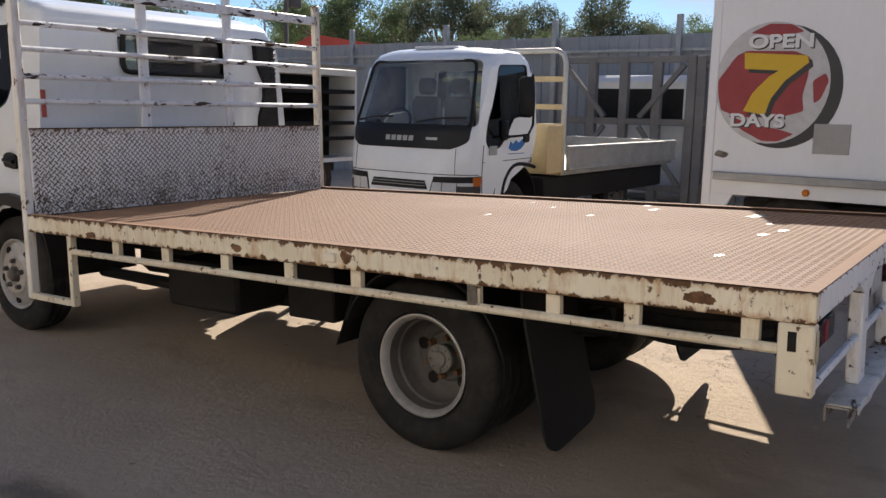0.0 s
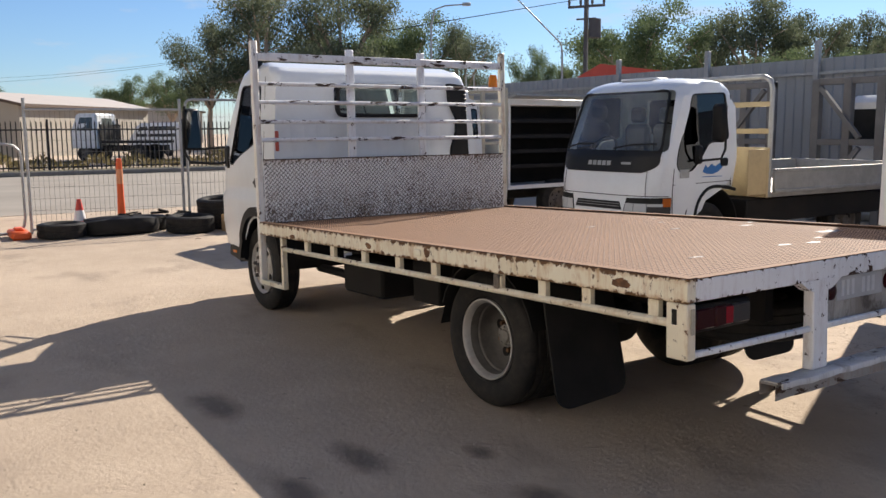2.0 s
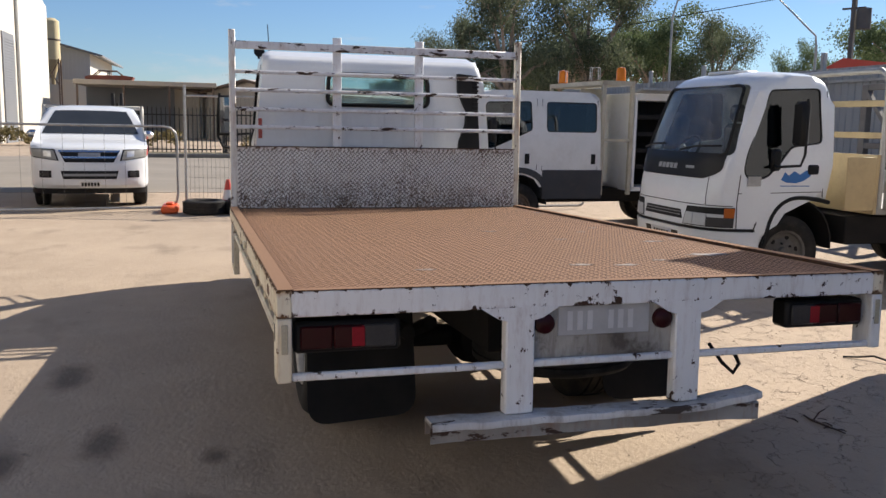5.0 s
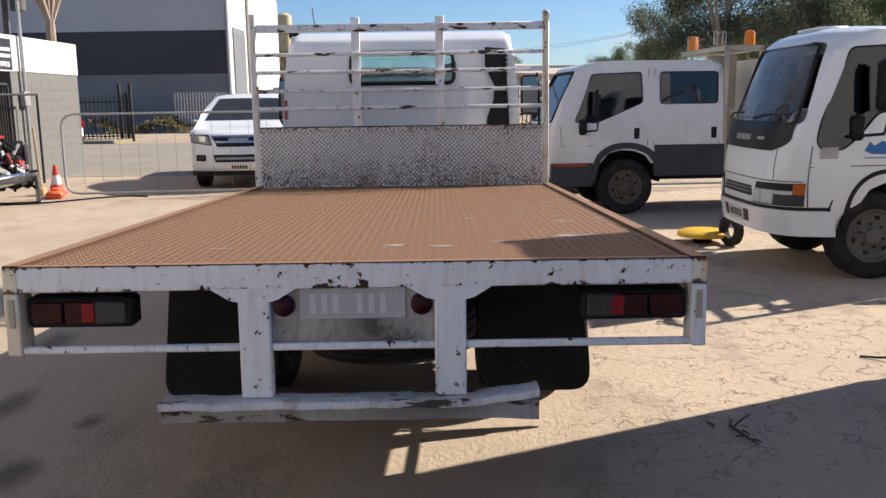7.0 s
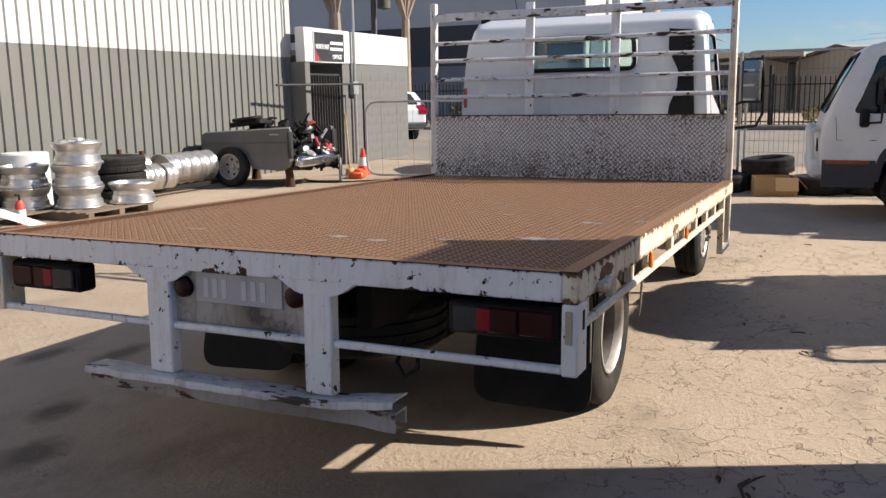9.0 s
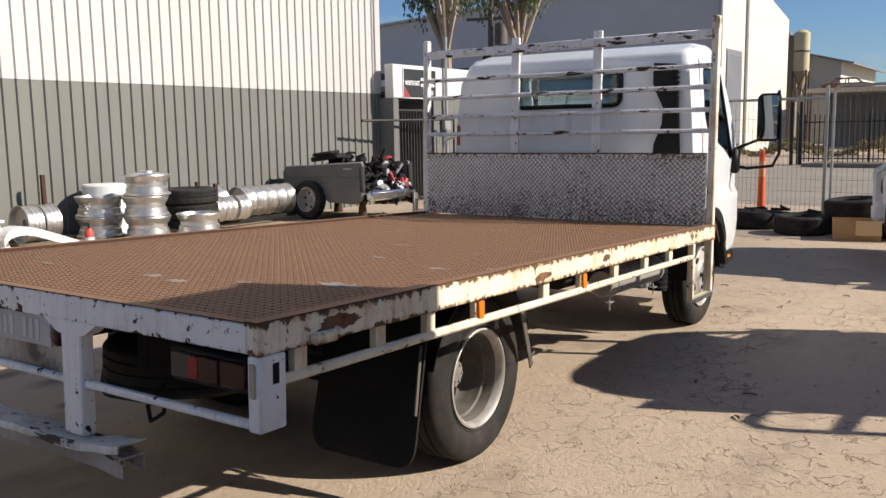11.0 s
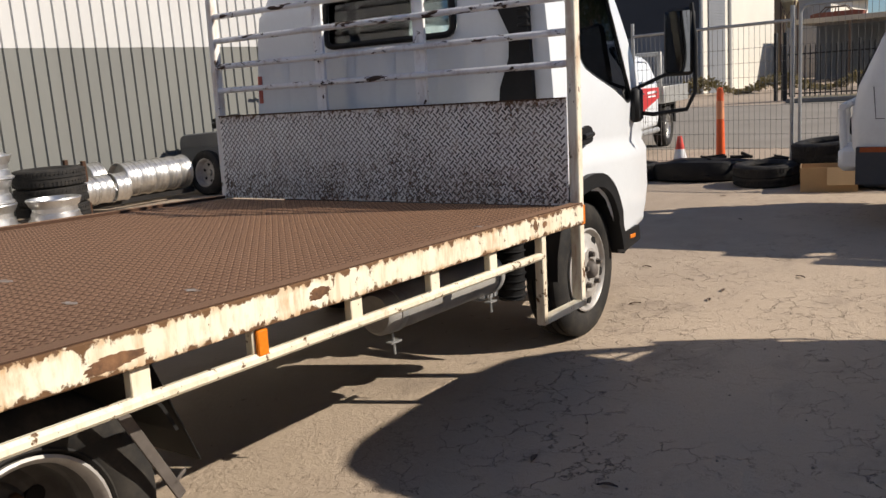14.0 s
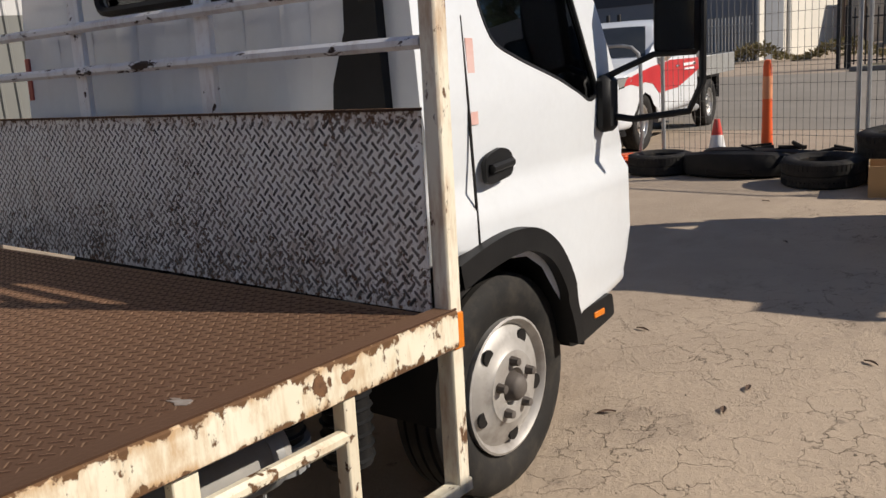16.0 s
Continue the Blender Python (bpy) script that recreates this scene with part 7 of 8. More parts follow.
    part("tray_side", Geo().box(3.42, 5.15, s * 0.92, s * 0.96, 0.82, 1.10, 0.008), ALU, u, "aluminium tray side")
    part("tray_post", Geo().box(3.42, 3.48, s * 0.86, s * 0.92, 0.82, 1.70, 0.01), ALU, u)
    part("mudguard", Geo().box(3.62, 4.42, s * 0.60, s * 0.92, 0.755, 0.80, 0.02).box(4.42, 4.44, s * 0.62, s * 0.9, 0.42, 0.8), BLACK, u)
part("tray_floor", Geo().box(3.42, 5.15, -0.96, 0.96, 0.80, 0.83, 0.005), ALU, u)
part("tail_gate", Geo().box(5.12, 5.16, -0.92, 0.92, 0.82, 1.10), ALU, u)
part("headboard_bar", Geo().box(3.42, 3.48, -0.86, 0.86, 1.62, 1.70, 0.01).box(3.42, 3.46, -0.86, 0.86, 0.83, 1.15), ALU, u)
part("under_frame", Geo().box(0.6, 5.0, -0.5, 0.5, 0.36, 0.7), CHASSIS, u)
car = thing("sport_wagon", pose(-25.2, -9.85, 0, 0, 0, 50), "white wagon parked past the office corner, tail to the yard", "car")
hp = [(0.0, 0.40), (0.02, 0.80), (0.9, 1.02), (1.6, 1.55), (2.3, 1.62), (3.5, 1.56), (3.85, 1.10), (4.0, 0.98), (4.0, 0.5), (3.85, 0.35), (3.45, 0.35), (3.38, 0.55), (3.15, 0.68), (2.9, 0.62), (2.76, 0.35), (1.15, 0.35), (1.05, 0.55), (0.82, 0.67), (0.55, 0.6), (0.42, 0.35)]
hs = cab_shape(0.0, 0.95, 1.62, 0.2, 0.1, 0.03, 0.5)
car_shell(car, hp, 0.89, hs, [rounded([(1.25, 1.05), (1.68, 1.48), (2.3, 1.53), (2.3, 1.05)], 0.04), rounded([(2.38, 1.05), (2.38, 1.53), (3.2, 1.50), (3.45, 1.12)], 0.04)], (0.7, 0.6, 1.08, 1.5), (0.70, 0.60, 1.16, 1.50), WHITE, "white wagon body", 0.1)
part("rear_bumper", bent(Geo().box(3.86, 4.06, -0.86, 0.86, 0.38, 0.60, 0.04), hs), TRIMDARK, car)
part("number_plate", Geo().box(4.0, 4.012, -0.2, 0.2, 0.74, 0.85), SIGNWHITE, car)
for s in (-1, 1):
    plain_wheel(car, (0.8, s * 0.76, 0.34), s, 0.34, 0.2, ALLOY)
    plain_wheel(car, (3.12, s * 0.76, 0.34), s, 0.34, 0.2, ALLOY)
    part("tail_lamp", bent(Geo().prism([(3.62, 1.0), (4.02, 0.86), (4.02, 0.98), (3.86, 1.14), (3.70, 1.14)], "y", s * 0.62, s * 0.897), hs), REDHOT, car, "red wrap-round tail lamp")
# old truck and van standing behind the street fence
old = thing("old_truck", pose(-45.5, 9.6, 0, 0, 0, 48), "derelict white truck cab and chassis behind the fence", "truck")
op = [(0.0, 0.7), (-0.02, 1.4), (0.1, 1.6), (0.30, 2.35), (0.45, 2.45), (1.35, 2.45), (1.45, 2.35), (1.45, 0.7)]
osh = cab_shape(0.0, 1.5, 2.45, 0.06, 0.05, 0.03, 0.5)
car_shell(old, op, 0.95, osh, [rounded([(0.36, 1.6), (0.52, 2.25), (1.2, 2.25), (1.2, 1.6)], 0.04)], (0.82, 0.75, 1.62, 2.3), (0.5, 0.5, 1.7, 2.2), WHITE2, "dusty white old cab", 0.06)
part("chassis", Geo().box(0.2, 4.6, -0.45, 0.45, 0.55, 0.85).box(1.6, 4.6, -0.95, 0.95, 0.95, 1.08).box(1.6, 1.68, -0.95, 0.95, 1.08, 1.9), CHASSIS, old)
for s in (-1, 1):
    plain_wheel(old, (0.75, s * 0.8, 0.45), s, 0.45, 0.25, RIMDARK)
    plain_wheel(old, (3.6, s * 0.8, 0.45), s, 0.45, 0.25, RIMDARK)
van2 = thing("van", pose(-56.0, 15.0, 0, 0, 0, 30), "white van parked behind the street fence", "van")
vp = [(0.0, 0.4), (0.0, 0.85), (0.3, 1.15), (0.8, 1.85), (1.1, 2.05), (4.2, 2.08), (4.35, 1.9), (4.4, 0.45), (4.2, 0.35), (0.2, 0.35)]
vsh = cab_shape(0.0, 1.1, 2.08, 0.1, 0.08, 0.03, 0.5)
car_shell(van2, vp, 0.9, vsh, [rounded([(0.75, 1.2), (1.1, 1.8), (1.75, 1.85), (1.75, 1.2)], 0.04), rounded([(1.85, 1.2), (1.85, 1.85), (4.1, 1.85), (4.1, 1.2)], 0.05)], (0.75, 0.65, 1.2, 1.8), (0.6, 0.6, 1.25, 1.8), WHITE, "white van body")
for s in (-1, 1):
    plain_wheel(van2, (0.9, s * 0.78, 0.34), s, 0.34, 0.2, RIMDARK)
    plain_wheel(van2, (3.4, s * 0.78, 0.34), s, 0.34, 0.2, RIMDARK)

# ---- fences, cones, tyres by the street ----
WIRE = surface("grey_fence_wire", (0.23, 0.22, 0.20), (0.17, 0.16, 0.15), 6, (0.5, 0.7), 0.4, 0.0)


def mesh_panel(a, c, h, label, step=0.12, up=0.06, square=0.0, corner=0.10):
    a, c = Vector(a), Vector(c)
    d = c - a
    L = d.length
    f = thing("mesh_fence", Matrix.Translation(a) @ pose(0, 0, 0, 0, 0, math.degrees(math.atan2(d.y, d.x))), label, "fence", "temporary fence panels")
    part("frame_tube", Geo().tube(rounded_path([(0, 0, up), (0, 0, h), (L, 0, h), (L, 0, up)], 0.02 if square else corner), 0.021, 8, True), GALV, f, "bent galvanised tube frame")
    if square:  # posts that stand above the top tube
        for xx in (0, L):
            part("post", Geo().tube([(xx, 0, 0), (xx, 0, h + square)], 0.024, 8), GALV, f)
    g = Geo()
    for i in range(1, int(L / step)):
        g.box(i * step - 0.002, i * step + 0.002, -0.002, 0.002, up, h)
    for i in range(1, int(h / (step * 2.5))):
        g.box(0, L, -0.002, 0.002, i * step * 2.5 - 0.002, i * step * 2.5 + 0.002)
    part("wire_mesh", g, WIRE, f, kind="stuff", fix=False, angle=0)
    return f


def rounded_path(pts, r):
    out, n = [], len(pts)
    for i in range(n):
        p, a, c = Vector(pts[i]), Vector(pts[i - 1]), Vector(pts[(i + 1) % n])
        s, e = p + (a - p).normalized() * r, p + (c - p).normalized() * r
        for t in (0, 0.33, 0.67, 1):
            out.append(tuple((1 - t) ** 2 * s + 2 * t * (1 - t) * p + t * t * e))
    return out


mesh_panel((-12.25, 2.60, 0), (-11.80, 4.78, 0), 1.86, "tall mesh temporary fence panel", 0.07, square=0.17)
mesh_panel((-11.80, 4.87, 0), (-11.65, 7.20, 0), 2.02, "tall mesh temporary fence panel", 0.07)
mesh_panel((-11.70, 7.28, 0), (-11.9, 9.6, 0), 2.02, "tall mesh temporary fence panel", 0.07)
mesh_panel((-11.42, -1.58, 0), (-11.93, 2.48, 0), 1.36, "low mesh panel laid on its long side", 0.3, corner=0.22)
ORANGE = surface("safety_orange_plastic", (0.86, 0.13, 0.025), (0.76, 0.11, 0.02), 4, (0.4, 0.6), 0, 0.04, 60, grime=0.15)
REFLECT = surface("white_reflective_band", (0.75, 0.75, 0.74), (0.68, 0.68, 0.67), 6, (0.3, 0.5))
CONERED = surface("cone_red_plastic", (0.70, 0.07, 0.05), (0.60, 0.06, 0.04), 4, (0.4, 0.6), 0, 0.04, 60, grime=0.15)
for x, y, r in ((-11.75, 2.36, 0), (-11.42, -1.77, 20)):
    b = thing("fence_foot", pose(x, y, 0, 0, 0, r), "orange plastic fence block", "fence base", "orange fence blocks")
    part("block", Geo().box(-0.30, 0.30, -0.13, 0.13, 0, 0.12, 0.03), ORANGE, b)
    part("grip", Geo().box(-0.12, 0.12, -0.06, 0.06, 0.118, 0.16, 0.015), ORANGE, b)


def cone(x, y, h, lean=0):
    c = thing("traffic_cone", pose(x, y, 0, lean, 0, 15), "red traffic cone with a white band", "traffic cone", "traffic cones")
    k = h / 0.5
    part("base", Geo().box(-0.15 * k, 0.15 * k, -0.15 * k, 0.15 * k, 0, 0.035, 0.01), CONERED, c)
    part("cone", Geo().lathe([(0, h), (0.03 * k, h), (0.062 * k, h * 0.66), (0.062 * k, h * 0.655), (0.092 * k, h * 0.34), (0.125 * k, 0.03), (0, 0.03)], 20, "z"), CONERED, c)
    part("band", Geo().lathe([(0.0635 * k, h * 0.66), (0.094 * k, h * 0.34), (0.090 * k, h * 0.34), (0.060 * k, h * 0.66)], 20, "z"), REFLECT, c)


cone(-12.15, 3.27, 0.5)
cone(-11.98, -2.0, 0.5)
bol = thing("bollard", pose(-12.0, 3.86, 0), "tall orange plastic bollard with a pale band", "bollard")
part("post", Geo().lathe([(0, 1.12), (0.035, 1.11), (0.045, 1.04), (0.052, 0.5), (0.065, 0.06), (0.0, 0.06)], 18, "z"), ORANGE, bol)
part("band", Geo().lathe([(0.0485, 0.95), (0.0505, 0.72), (0.047, 0.72), (0.046, 0.95)], 18, "z"), surface("faded_orange_band", (0.80, 0.33, 0.16), (0.74, 0.28, 0.13), 4, (0.4, 0.6)), bol)
part("base", Geo().lathe([(0, 0.07), (0.12, 0.06), (0.22, 0.03), (0.22, 0), (0, 0)], 18, "z"), FLAP, bol)


def loose_tyre(x, y, z, r, w, tilt=(0, 0, 0), label="worn black truck tyre lying flat"):
    prof = tyre(r, w, r * 0.58)
    g = Geo().lathe([(q, h) for q, h in prof], 48, "z")
    blocks = Geo()
    for k in range(56):
        a = 2 * math.pi * k / 56
        for h in (-0.28, 0.28):
            blocks.box(r - 0.006, r + 0.0012, -0.014, 0.014, h * w - 0.03, h * w + 0.03, 0, pose(0, 0, 0, 0, 0, math.degrees(a) + (4 if h > 0 else 0)))
    o = thing("truck_tyre", pose(x, y, z, *tilt), label, "tyre", "loose tyres")
    part("carcass", g, RUBBER, o)
    part("tread_block", blocks, RUBBER, o, kind="stuff")
    return o


for x, y, z, r, w, tilt in ((-11.48, 2.90, 0.11, 0.34, 0.21, (0, 0, 0)), (-11.08, 4.66, 0.13, 0.36, 0.25, (0, 2, 0)), (-11.42, 5.22, 0.12, 0.36, 0.24, (0, 0, 0)),
                            (-11.40, 5.25, 0.36, 0.37, 0.24, (4, 3, 0)), (-11.1, 5.95, 0.13, 0.38, 0.24, (0, 0, 0)), (-11.3, 6.65, 0.12, 0.38, 0.23, (0, 0, 0)), (-11.28, 6.62, 0.36, 0.38, 0.23, (0, 5, 0))):
    loose_tyre(x, y, z, r, w, tilt)


def old_bumper(x, y, turn, k, label):
    """A plastic car bumper: a bowed channel with rounded ends, lying on its face."""
    v, f, n = [], [], 14
    for i in range(n + 1):
        t = 2 * i / n - 1
        bow = 0.16 * t * t + 0.10 * max(0, abs(t) - 0.8) * 5
        for dx, dz in ((0, 0.0), (0.10, 0.03), (0.13, 0.14), (0.09, 0.25), (0.0, 0.27), (-0.02, 0.25), (0.05, 0.22), (0.08, 0.14), (0.05, 0.04)):
            v.append((dx - bow, 0.72 * k * t, dz * (1 - 0.2 * abs(t) ** 3)))
    for i in range(n):
        for j in range(9):
            f.append((9 * i + j, 9 * i + (j + 1) % 9, 9 * i + 9 + (j + 1) % 9, 9 * i + 9 + j))
    f += [tuple(range(9)), tuple(range(9 * n, 9 * n + 9))]
    o = thing("car_bumper", pose(x, y, 0, 0, 0, turn), label, "bumper", "old bumpers by the tyres")
    part("shell", Geo().add(v, f), FLAP, o)
    part("intake", Geo().box(0.085, 0.112, -0.3 * k, 0.3 * k, 0.05, 0.10, 0.01), CHASSIS, o)


old_bumper(-11.25, 3.75, 4, 0.75, "black plastic car bumper lying among the tyres")
old_bumper(-11.55, 3.85, -6, 0.85, "dusty black car bumper behind another")
sc = Geo()
random.seed(4)
for i in range(14):
    p = Vector((random.uniform(-11.7, -11.35), random.uniform(3.6, 4.7), random.uniform(0.20, 0.30)))
    sc.tube([p, p + Vector((random.uniform(-0.1, 0.1), random.uniform(-0.3, 0.3), random.uniform(-0.04, 0.04)))], random.uniform(0.010, 0.024), 6)
solo("car_parts", sc, CHASSIS, "tangle of black rods and hoses over the bumpers", "scrap", kind="stuff")
CARD = surface("brown_cardboard", (0.46, 0.30, 0.15), (0.40, 0.26, 0.13), 3, (0.8, 0.9), 0, 0.06, 80)
cb = thing("cardboard_box", pose(-10.75, 5.40, 0, 0, 0, 12), "open brown cardboard box", "box")
part("box", Geo().box(-0.22, 0.22, -0.28, -0.27, 0, 0.26).box(-0.22, 0.22, 0.27, 0.28, 0, 0.26).box(-0.22, -0.21, -0.27, 0.27, 0, 0.26).box(0.21, 0.22, -0.27, 0.27, 0, 0.26).box(-0.21, 0.21, -0.27, 0.27, 0, 0.012), CARD, cb)
part("flap", Geo().box(0, 0.2, 0.0, 0.30, 0, 0.006, 0, pose(0.22, -0.02, 0.26, 0, 62, 0)), CARD, cb)
part("flap", Geo().box(-0.21, 0.21, 0, 0.2, 0, 0.006, 0, pose(0, 0.275, 0.26, -50, 0, 0)), CARD, cb)
# yellow castor disc by the small truck
yd = thing("wheel_dolly", pose(-6.2, 7.40, 0, 0, 0, 20), "yellow steel disc dolly with a small black wheel", "dolly")
part("disc", Geo().lathe([(0, 0.13), (0.22, 0.13), (0.26, 0.11), (0.26, 0.07), (0, 0.06)], 28, "z"), surface("chipped_yellow_paint", (0.72, 0.42, 0.02), (0.62, 0.36, 0.03), 5, (0.4, 0.6), 0, 0.1, 50, grime=0.3), yd)
part("small_wheel", Geo().lathe(tyre(0.16, 0.09, 0.08), 24, "y", (0.30, 0.12, 0.16)), RUBBER, yd)
part("foot", Geo().lathe([(0, 0.07), (0.08, 0.07), (0.10, 0.0), (0, 0.0)], 14, "z"), CHASSIS, yd)

# ---- wheels and scrap along the workshop wall ----
def alloy(parent_name, m, label, k=1.0, kz=1.12, barrel=False, hat=False):
    o = thing(parent_name, m, label, "wheel rim", "alloy truck rims")
    prof = [(0.285, 0.0), (0.292, 0.012), (0.285, 0.024), (0.262, 0.035), (0.255, 0.09), (0.238, 0.105), (0.238, 0.15), (0.262, 0.17), (0.285, 0.225), (0.292, 0.235), (0.285, 0.247), (0.268, 0.243), (0.245, 0.18), (0.18, 0.19), (0.14, 0.205), (0.10, 0.205), (0.09, 0.19), (0.09, 0.17), (0.22, 0.15), (0.225, 0.10), (0.245, 0.02)]
    if barrel:
        prof = [(0.262, 0.0), (0.270, 0.008), (0.268, 0.02), (0.256, 0.026), (0.250, 0.06), (0.256, 0.066), (0.256, 0.078), (0.249, 0.085), (0.249, 0.125), (0.255, 0.132), (0.255, 0.142), (0.248, 0.15), (0.250, 0.19), (0.256, 0.221), (0.268, 0.227), (0.270, 0.239), (0.262, 0.247), (0.250, 0.24), (0.235, 0.16), (0.16, 0.15), (0.08, 0.16), (0.07, 0.15), (0.07, 0.13), (0.22, 0.13), (0.235, 0.02)]
    part("rim", Geo().lathe([(r * k, h * kz) for r, h in prof], 40, "z"), ALLOY, o, "dull polished aluminium rim")
    g = Geo()
    top = 0.247 * kz + 0.028 if hat else 0.197 * kz
    for i in range(10):
        a = 2 * math.pi * i / 10
        g.lathe([(0, top), (0.021, top), (0.021, top - 0.012), (0, top - 0.012)], 10, "z", (0.185 * k * math.cos(a), 0.185 * k * math.sin(a), 0.0))
    if not barrel:
        part("vent_hole", g, CHASSIS, o, kind="stuff")
    if hat:
        z0 = 0.247 * kz
        part("hub_disc", Geo().lathe([(0, z0 + 0.05), (0.085, z0 + 0.05), (0.10, z0 + 0.046), (0.11, z0 + 0.027), (0.215 * k, z0 + 0.026), (0.235 * k, z0 + 0.01), (0.25 * k, z0 - 0.02), (0, z0 - 0.02)], 36, "z"), ALLOY, o, "raised hub disc with a ring of holes")
    return o


first = alloy("alloy_wheel", pose(-5.86, -2.64, 0.12), "polished alloy truck wheel in a stack", 1.07)
for x, y, z, r in ((-5.85, -2.65, 0.400, 20), (-5.50, -3.20, 0.12, 10), (-5.51, -3.21, 0.400, 33), (-6.50, -2.36, 0.12, 5)):
    copy_thing(first, pose(x, y, z, 0, 0, r))
alloy("alloy_wheel", pose(-5.87, -2.63, 0.680, 0, 0, 50), "top alloy truck wheel with a ring of hand holes", 1.07, 1.12, False, True)
second = alloy("alloy_wheel", pose(-8.58, -3.42, 0.38, 0, 90, 0), "alloy wheel lying on its side in a row", 0.94, 0.92, True)
for i in range(-1, 4):
    if i == 0:
        continue
    copy_thing(second, pose(-8.58 - 0.229 * i, -3.42 - 0.004 * i, 0.38, 0, 90, 0))
copy_thing(second, pose(-7.95, -3.62, 0.42, 0, 90, 0))
copy_thing(second, pose(-4.72, -3.45, 0.36, 0, 90, 0))
copy_thing(second, pose(-4.96, -3.46, 0.36, 0, 90, 2))
third = alloy("alloy_wheel", pose(-7.50, -3.10, 0.33, 0, 90, 0), "small alloy wheel lying on its side", 0.74, 0.85, True)
copy_thing(third, pose(-7.72, -3.11, 0.33, 0, 90, 0))
copy_thing(third, pose(-7.98, -3.08, 0.33, 0, 90, -4))
solo("white_drum", Geo().lathe([(0, 0.86), (0.28, 0.86), (0.30, 0.84), (0.30, 0.05), (0, 0.05)], 28, "z", (-5.85, -3.58, -0.05)), surface("white_plastic_drum", (0.76, 0.76, 0.74), (0.70, 0.70, 0.68), 3, (0.4, 0.5)), "white plastic drum behind the rims", "drum")
for k in range(3):
    loose_tyre(-6.95, -3.15, 0.13 + 0.225 * k, 0.44, 0.225, (0, 0, 30 * k), "dusty black tyre in a stack of three")
PALLETWOOD = surface("grey_pallet_wood", (0.22, 0.17, 0.12), (0.16, 0.12, 0.085), 6, (0.8, 0.95), 0, 0.2, 60, stretch=(0.2, 1, 1), rand=0.4)
def pallet(x, y, turn):
    p = thing("pallet", pose(x, y, 0, 0, 0, turn), "weathered wooden pallet under the rims", "pallet", "pallets by the wall")
    board = Geo().box(-0.58, 0.58, -0.05, 0.05, 0, 0.02, 0.003).mesh("board", PALLETWOOD)
    for i in range(7):
        o = part("board", board, None, p)
        o.location = (0, -0.5 + 0.166 * i, 0.10)
    for xx in (-0.5, 0, 0.5):
        part("bearer", Geo().box(xx - 0.045, xx + 0.045, -0.55, 0.55, 0.0, 0.10, 0.004), PALLETWOOD, p)
pallet(-6.0, -2.62, 0)
pallet(-5.0, -3.25, 4)
# steel rack that holds the row of rims
rk = thing("rim_rack", pose(0, 0, 0), "low dark steel rack with upright stakes", "rack")
part("rail", Geo().box(-9.22, -7.35, -3.22, -3.16, 0.08, 0.14), CHASSIS, rk)
part("rail", Geo().box(-9.22, -7.35, -3.64, -3.58, 0.08, 0.14), CHASSIS, rk)
for x, y, z in ((-7.36, -3.0, 0.74), (-7.42, -3.5, 0.75), (-4.2, -3.5, 0.98), (-5.0, -3.68, 0.98), (-6.6, -3.7, 0.8)):
    part("stake", Geo().box(x - 0.025, x + 0.025, y - 0.025, y + 0.025, 0, z), DECK, rk, "rusty upright stake")
# ute tub with scrap
TUBGREY = surface("dull_charcoal_paint", (0.135, 0.134, 0.130), (0.105, 0.104, 0.102), 2, (0.35, 0.55), 0.1, 0.04, 50, 0.15, grime=0.2)
tub = thing("ute_tub", pose(-10.2, -2.92, 0, 0, 0, -90), "charcoal ute tub cut from its vehicle, heaped with scrap", "ute tub")
tp = [(-1.0, 0.97), (0.78, 0.885), (0.80, 0.80), (0.78, 0.42), (0.60, 0.34), (0.52, 0.34), (0.50, 0.42), (0.40, 0.56), (0.26, 0.64), (0.12, 0.66), (-0.02, 0.63), (-0.14, 0.54), (-0.20, 0.40), (-0.24, 0.30), (-0.85, 0.28), (-1.0, 0.40)]
for s in (-1, 1):
    g = Geo().prism(rounded(tp, 0.05, 3), "y", s * 0.60, s * 0.70)
    g.v = [(x, y - s * (0.05 * clamp((z - 0.78) / 0.2) if abs(y) > 0.65 else 0), z) for x, y, z in g.v]
    part("side_panel", g, TUBGREY, tub, "charcoal side panel")
    part("shoulder_line", Geo().tube([(-0.98, s * 0.698, 0.74), (0.76, s * 0.698, 0.72)], 0.008, 6), TUBGREY, tub)
    part("arch_lip", Geo().tube([(0.52, s * 0.70, 0.36), (0.42, s * 0.705, 0.57), (0.27, s * 0.705, 0.655), (0.12, s * 0.705, 0.675), (-0.03, s * 0.705, 0.645), (-0.16, s * 0.705, 0.55), (-0.24, s * 0.70, 0.34)], 0.018, 6), TUBGREY, tub)
    part("tail_lamp", Geo().box(-1.03, -0.95, s * 0.60, s * 0.708, 0.48, 0.92, 0.025), SMOKE, tub, "smoky tail lamp")
part("front_panel", Geo().box(0.74, 0.80, -0.62, 0.62, 0.42, 0.90, 0.02), TUBGREY, tub)
part("tub_floor", Geo().box(-1.0, 0.78, -0.62, 0.62, 0.40, 0.45), CHASSIS, tub)
part("tub_lip", Geo().tube([(-0.98, 0.63, 0.975), (0.76, 0.63, 0.89)], 0.018, 8), GALV, tub)
part("decal_bar", Geo().box(-0.80, -0.62, 0.672, 0.70, 0.86, 0.885), GALV, tub, "small pale decal as a plain bar")
wl = part("wheel", Geo().lathe(tyre(0.335, 0.19, 0.205), 32), RUBBER, tub)
wl.matrix_local = pose(0.13, 0.76, 0.335, 6, 0, 0)
